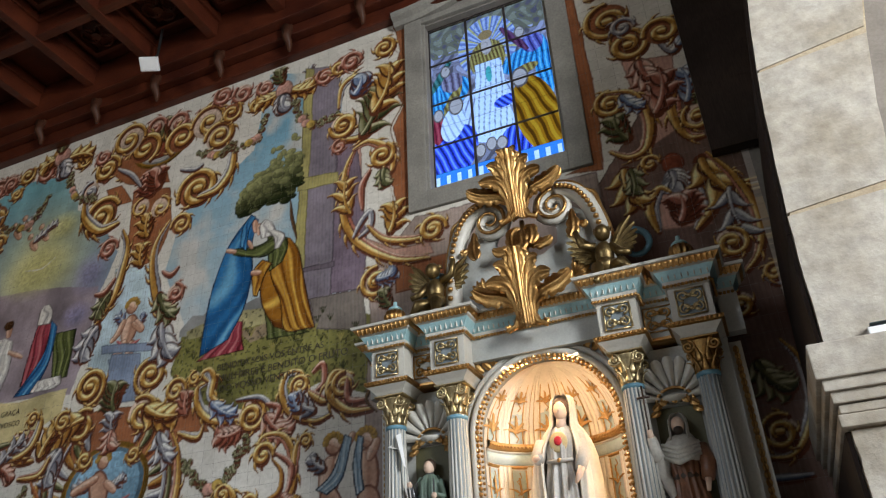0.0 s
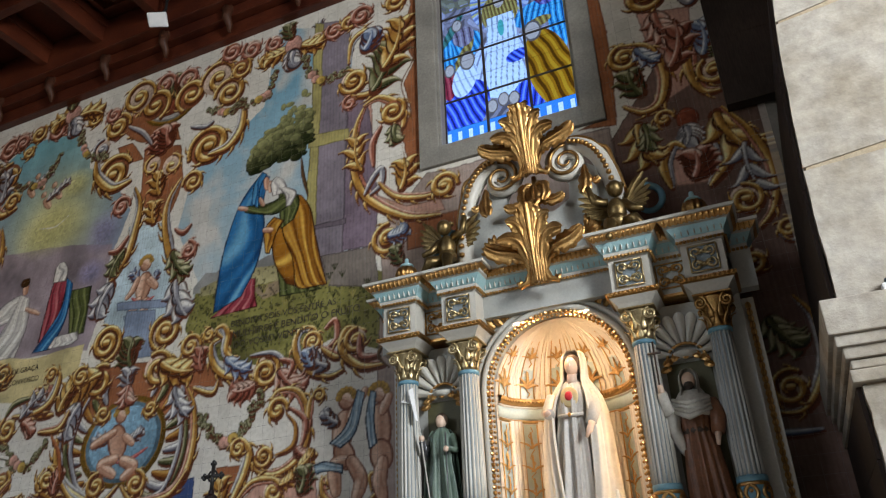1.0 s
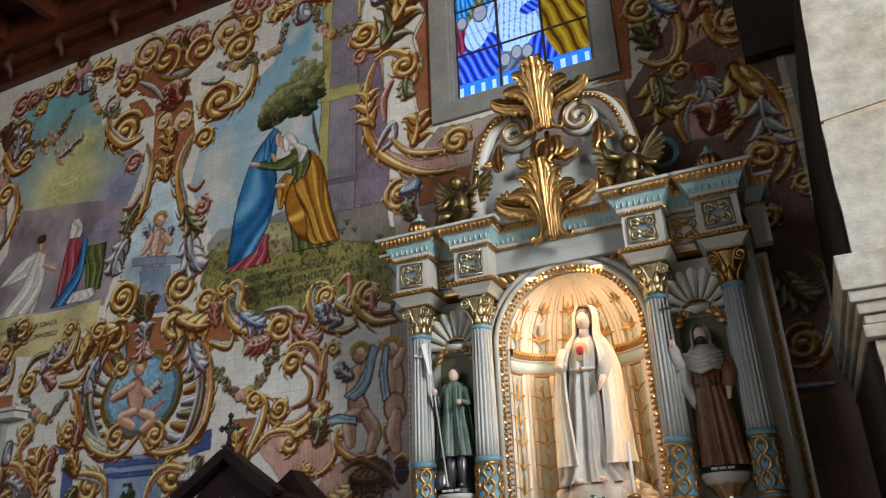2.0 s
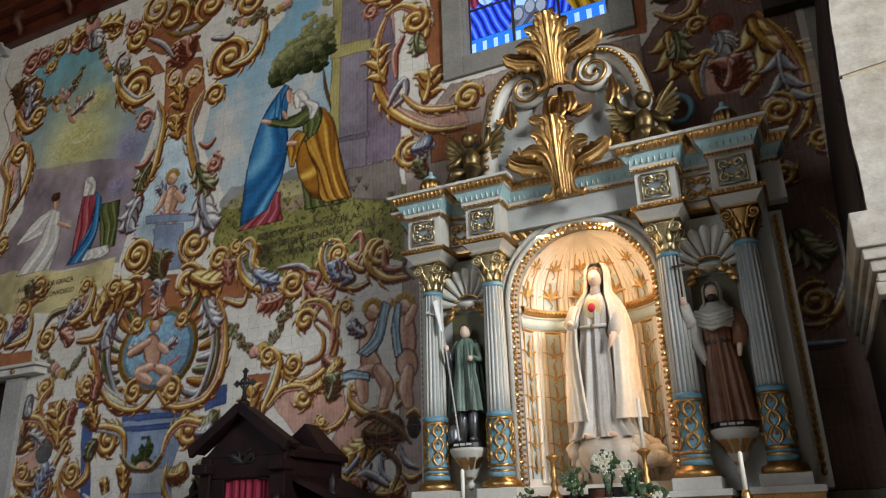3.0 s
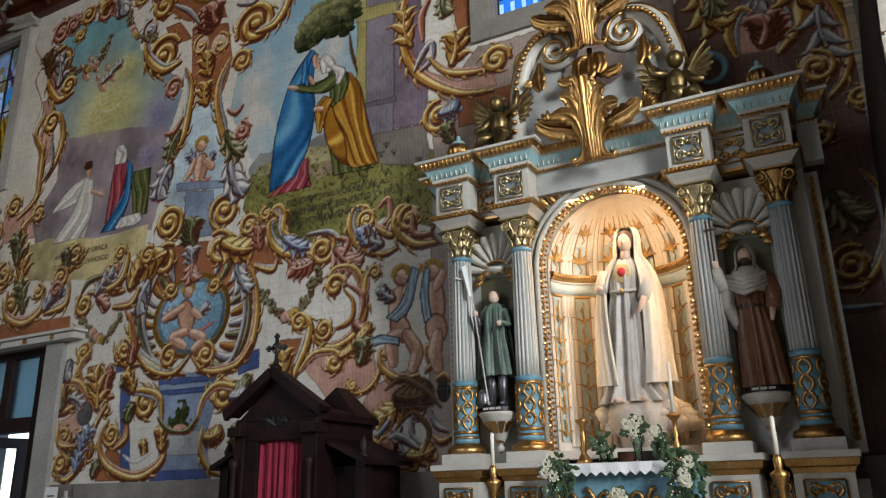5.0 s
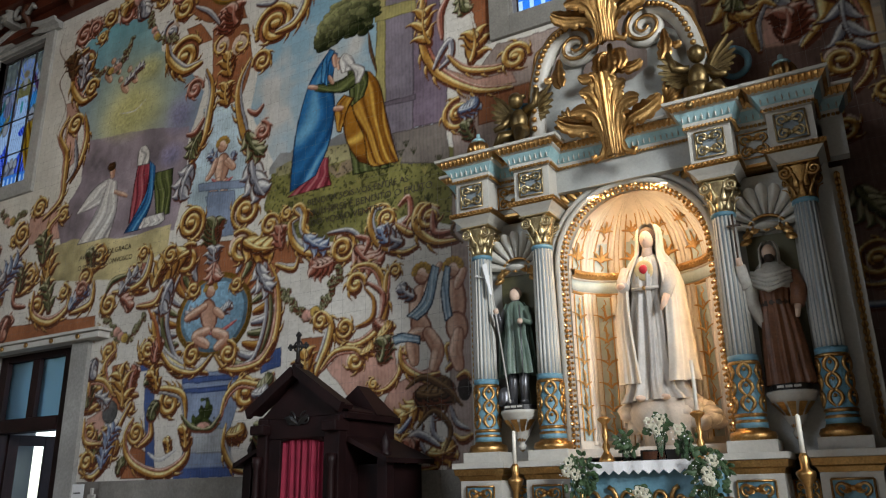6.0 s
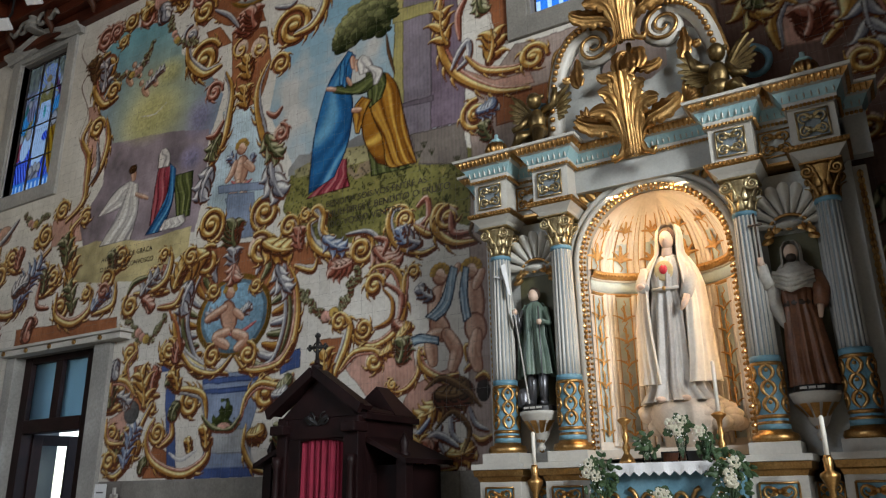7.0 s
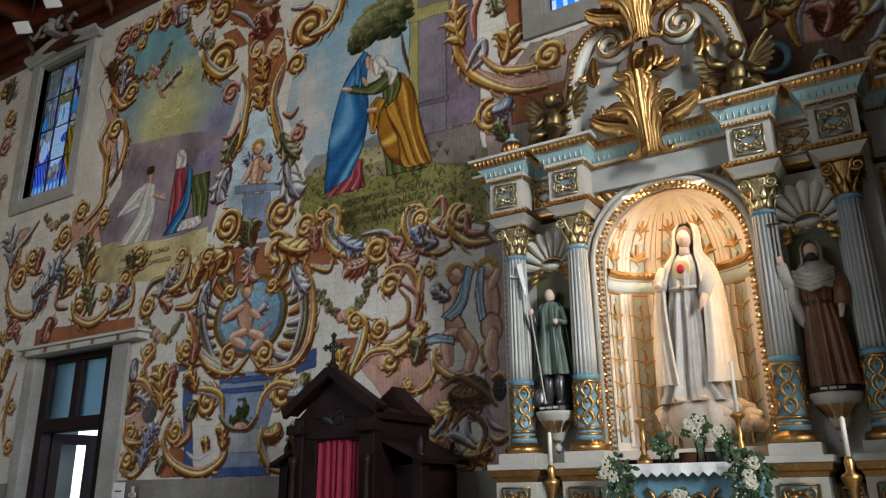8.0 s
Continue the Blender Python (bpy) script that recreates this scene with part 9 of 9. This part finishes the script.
for s in (-1, 1):
    r = B()
    a, b_ = Vector((CX, 0, 2.585)), Vector((CX + s * 0.49, 0, 2.25))
    nrm = Vector((s * 0.335, 0, 0.49)).normalized() * 0.04
    q = [a, b_, b_ + nrm, a + nrm]
    rows = [[(p.x, y, p.z) for p in q] for y in (CF - 0.08, CF + 0.10)]
    grid_skin(r, rows, True, True)
    part("roof_slope", r, DARK_WOOD, cf)
    rb = B()
    for yy in (CF - 0.085,):
        q2 = [a + Vector((0, 0, -0.03)), b_ + Vector((0, 0, -0.03)), b_ + nrm * 1.4, a + nrm * 1.4]
        grid_skin(rb, [[(p.x, y, p.z) for p in q2] for y in (yy, yy + 0.05)], True, True)
    part("barge_board", rb, DARK_WOOD, cf)
for s in (-1, 1):
    low = B()
    q = [(CX, 2.40), (CX + s * 0.43, 2.27), (CX + s * 0.45, 2.25), (CX + s * 0.45, 2.22), (CX, 2.22)]
    grid_skin(low, [[(p[0], y, p[1]) for p in q] for y in (CF + 0.11, CB)], True, True)
    part("low_roof", low, DARK_WOOD, cf)
    part("side_cornice", box(B(), CX + s * 0.43 - 0.05, CX + s * 0.43 + 0.05, CF + 0.05, CB, 2.18, 2.235, 0.012), DARK_WOOD, cf)
cg = B()
faces(cg, [(CX - 0.02, -0.42, 2.30), (CX + 0.47, -0.42, 2.24), (CX + 0.47, -0.08, 2.24), (CX - 0.02, -0.08, 2.30), (CX + 0.20, -0.34, 2.52), (CX + 0.20, -0.16, 2.52)], [(0, 1, 4), (1, 2, 5, 4), (2, 3, 5), (3, 0, 4, 5), (0, 3, 2, 1)])
part("back_gable", cg, DARK_WOOD, cf, "raised back gable")
for s in (-1, 1):
    w = B()
    x1 = CX + s * HW
    x2 = CX + s * (HW + 0.34)
    box(w, min(x1, x2) + 0.03, max(x1, x2) - 0.03, -0.62, CB, 0, 1.82, 0.008)
    box(w, min(x2 - 0.05, x2 + 0.05), max(x2 - 0.05, x2 + 0.05), -0.72, -0.62, 0, 1.86, 0.008)
    part("side_bay", w, DARK_WOOD, cf)
    rf = B()
    q = [(x1, 2.02), (x2 + s * 0.1, 1.82), (x2 + s * 0.1, 1.86), (x1, 2.06)]
    grid_skin(rf, [[(p[0], y, p[1]) for p in q] for y in (-0.80, CB)], True, True)
    part("bay_roof", rf, DARK_WOOD, cf)
part("finial_post", lathe(B(), [(0.05, 0), (0.05, 0.05), (0.025, 0.07), (0.022, 0.1)], CX, CF - 0.02, 2.60, 10), DARK_WOOD, cf)
cr = B()
tube(cr, [(CX, CF - 0.02, 2.68), (CX, CF - 0.02, 2.90)], 0.016, 8)
tube(cr, [(CX - 0.075, CF - 0.02, 2.81), (CX + 0.075, CF - 0.02, 2.81)], 0.016, 8)
for p in ((-0.085, 2.81), (0.085, 2.81), (0, 2.91)):
    for d in ((-0.016, 0), (0.016, 0), (0, 0.016), (0, -0.016)):
        bmesh.ops.create_icosphere(cr, subdivisions=1, radius=0.017, matrix=Matrix.Translation((CX + p[0] + d[0], CF - 0.02, p[1] + d[1])))
tube(cr, [(CX + 0.045 * math.cos(a), CF - 0.02, 2.81 + 0.045 * math.sin(a)) for a in (2 * math.pi * q / 20 for q in range(21))], 0.008, 6)
part("roof_cross", cr, BLACK, cf, "carved trefoil cross on the gable", True)
cu = B()
rows = []
for z in (2.04, 1.6, 1.0, 0.05):
    rows.append([(CX - 0.235 + 0.525 * i / 80, CF + 0.07 + (0.014 + 0.01 * (2 - z)) * math.sin(i * 0.55 + 1.3 * math.sin(i * 0.17 + 0.4 * z) + 0.6 * z) + 0.006 * math.sin(i * 1.7), z) for i in range(81)])
grid_skin(cu, rows)
part("curtain", cu, CURTAIN, cf, "crimson pleated curtain", True)
for sx in (-1, 1):
    part("side_finial", lathe(B(), [(0.05, 0), (0.055, 0.04), (0.03, 0.06), (0.045, 0.12), (0.02, 0.18), (0.0, 0.22)], CX + sx * (HW + 0.34), -0.67, 1.86, 12), DARK_WOOD, cf, "turned finial", True)
    part("capital_block", box(B(), CX + sx * HW - 0.075, CX + sx * HW + 0.075, CF - 0.075, CF + 0.115, 2.08, 2.16, 0.012), DARK_WOOD, cf)
    for zz in (0.5, 1.2):
        part("raised_panel", box(B(), CX + sx * (HW + 0.026) - 0.008, CX + sx * (HW + 0.026) + 0.008, CF + 0.2, CB - 0.15, zz, zz + 0.55, 0.006), DARK_WOOD, cf)
part("arch_rail", tube(B(), [(CX + 0.3 * math.cos(a), CF + 0.05, 1.98 + 0.07 * math.sin(a)) for a in (math.pi * q / 16 for q in range(17))], 0.018, 8), DARK_WOOD, cf, "", True)
part("door_cheek", box(B(), CX - HW + 0.056, CX - 0.20, CF + 0.03, CF + 0.08, 0, 2.04, 0.006), DARK_WOOD, cf)
part("dark_back", box(B(), CX - HW + 0.03, CX + HW - 0.03, CF + 0.3, CF + 0.33, 0, 2.15), BLACK, cf)

# ---- ceiling lights and the dark shade boards by the arch ----
for x, y, z in ((-6.05, -0.72, 8.69), (-10.55, -0.95, 8.32), (-9.75, -1.0, 8.44)):
    t = thing("ceiling_floodlight", "small white square floodlight under the timber ceiling", "floodlight", "ceiling floodlights")
    m = pose(x, y, z, -38, 0, 24)
    part("housing", box(B(), -0.12, 0.12, -0.09, 0.09, -0.02, 0.03, 0.01, m), WHITE_PAINT, t)
    part("lens", box(B(), -0.10, 0.10, -0.075, 0.075, -0.028, -0.0205, 0.0, m), WHITE_PAINT, t)
    part("bracket", tube(B(), [(x, y + 0.02, z + 0.03), (x, y + 0.1, z + 0.25), (x, y + 0.1, 9.53)], 0.018, 6), BLACK, t)
# added boards: the shade on the stone flank, given as dark colour
lining = thing("arch_flank_shade", "dark boards standing in for shade on the stone arch's flank", "lining", kind="structure")
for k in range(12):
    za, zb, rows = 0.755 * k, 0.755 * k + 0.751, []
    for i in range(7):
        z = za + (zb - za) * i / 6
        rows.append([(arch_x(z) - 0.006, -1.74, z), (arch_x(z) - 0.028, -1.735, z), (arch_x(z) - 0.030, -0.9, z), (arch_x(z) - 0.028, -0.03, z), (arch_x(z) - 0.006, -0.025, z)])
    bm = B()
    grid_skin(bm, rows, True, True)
    part("board", bm, FLANK_SHADE, lining)
# more added boards carry the same painted shade onto the wall corner
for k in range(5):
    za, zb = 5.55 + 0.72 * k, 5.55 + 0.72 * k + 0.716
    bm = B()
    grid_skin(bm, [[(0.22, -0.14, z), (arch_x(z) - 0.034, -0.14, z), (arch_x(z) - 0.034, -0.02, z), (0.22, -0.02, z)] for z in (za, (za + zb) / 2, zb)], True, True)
    part("shade_board", bm, FLANK_SHADE, lining)
inscr = [("BENDITA SOIS VÓS ENTRE AS", -5.02, 4.56, 0.098), ("MULHERES E BENDITO O FRUTO", -4.99, 4.435, 0.105), ("DO VOSSO VENTRE", -4.97, 4.315, 0.105), ("AVE Ó CHEIA DE GRAÇA", -8.84, 4.57, 0.09), ("O SENHOR É CONVOSCO", -8.85, 4.43, 0.09)]
# ---- glazed tiles carrying the picture ----
sheet = (sheet + np.roll(sheet, -1, 0) + np.roll(sheet, -1, 1) + np.roll(np.roll(sheet, -1, 0), -1, 1)) / 4
sheet = np.clip(1.17 * sheet ** 1.22, 0.004, 0.84)
SIDE, GAP = 0.14, 0.0008
RECTS = [(-2.75, -0.82, 5.83, 8.6), (-11.84, -10.12, 5.83, 8.6), (-10.62, -8.37, 0, 3.45), (-10.62, -8.09, 3.40, 3.5)]


def tile_mesh(i, j):
    """Corner points, faces and colours of the tile in column i, row j, with a slightly eased edge."""
    x0, z0 = TX0 + i * SIDE, TZ0 + j * SIDE
    n = 16 if x0 > -5 else 13 if x0 > -8 else 9
    m = 16 if x0 > -5 else 14 if x0 > -8 else 11
    fx, fz = np.linspace(GAP, SIDE - GAP, n), np.linspace(GAP, SIDE - GAP, m)
    X, Z = np.meshgrid(x0 + fx, z0 + fz)
    tip = tilts[j % 49, i % 98]
    Y = -0.004 - tip[0] * (X - x0 - SIDE / 2) - tip[1] * (Z - z0 - SIDE / 2)
    ix = np.clip(((X - TX0) / DOT).astype(int), 0, CW - 1)
    iz = np.clip(((Z - TZ0) / DOT).astype(int), 0, CH - 1)
    I = np.arange(n * m).reshape(m, n)
    Q = np.stack([I[:-1, :-1], I[:-1, 1:], I[1:, 1:], I[1:, :-1]], -1).reshape(-1, 4)
    return np.stack([X, Y, Z], -1).reshape(-1, 3), Q, sheet[iz, ix].reshape(-1, 3)


tilts = np.random.default_rng(3).normal(0, 0.0022, (49, 98, 2))
NX, NZ = int(round((TX1 - TX0) / SIDE)), int((TZ1 - TZ0) / SIDE)
rest_v, rest_q, rest_c, base, single = [], [], [], 0, 0
for i in range(NX):
    for j in range(NZ):
        cx, cz = TX0 + (i + 0.5) * SIDE, TZ0 + (j + 0.5) * SIDE
        if any(a < cx < b and c < cz < d for a, b, c, d in RECTS):
            continue
        v, q, c = tile_mesh(i, j)
        if -5.0 < cx < -2.9 and 2.6 < cz < 5.4 and single < 300:
            paint_mesh("tile", v.tolist(), q.tolist(), c, TILE, wall_north)
            single += 1
        else:
            rest_v.append(v)
            rest_q.append(q + base)
            rest_c.append(c)
            base += len(v)
field = paint_mesh("tile_field", np.vstack(rest_v).tolist(), np.vstack(rest_q).tolist(), np.vstack(rest_c), TILE, wall_north)
tagged(field, "glazed tiles painted with gold scrolls and scenes", kind="stuff")


def inscription(text, x, z, size, turn=0.0):
    cu = bpy.data.curves.new("inscription", "FONT")
    cu.body, cu.size, cu.extrude = text, size, 0.0005
    ob = new("inscription", cu)
    ob.matrix_world = pose(x, -0.011, z, 90, turn, 0)
    cu.materials.append(INK)
    ob.parent = wall_north


INK = surface("tile_ink", (0.03, 0.025, 0.02), (0.07, 0.05, 0.03), 0.35, 0, 6, 40, 0.02, 0.3)
for words, x, z, size in inscr:
    inscription(words, x, z, size)
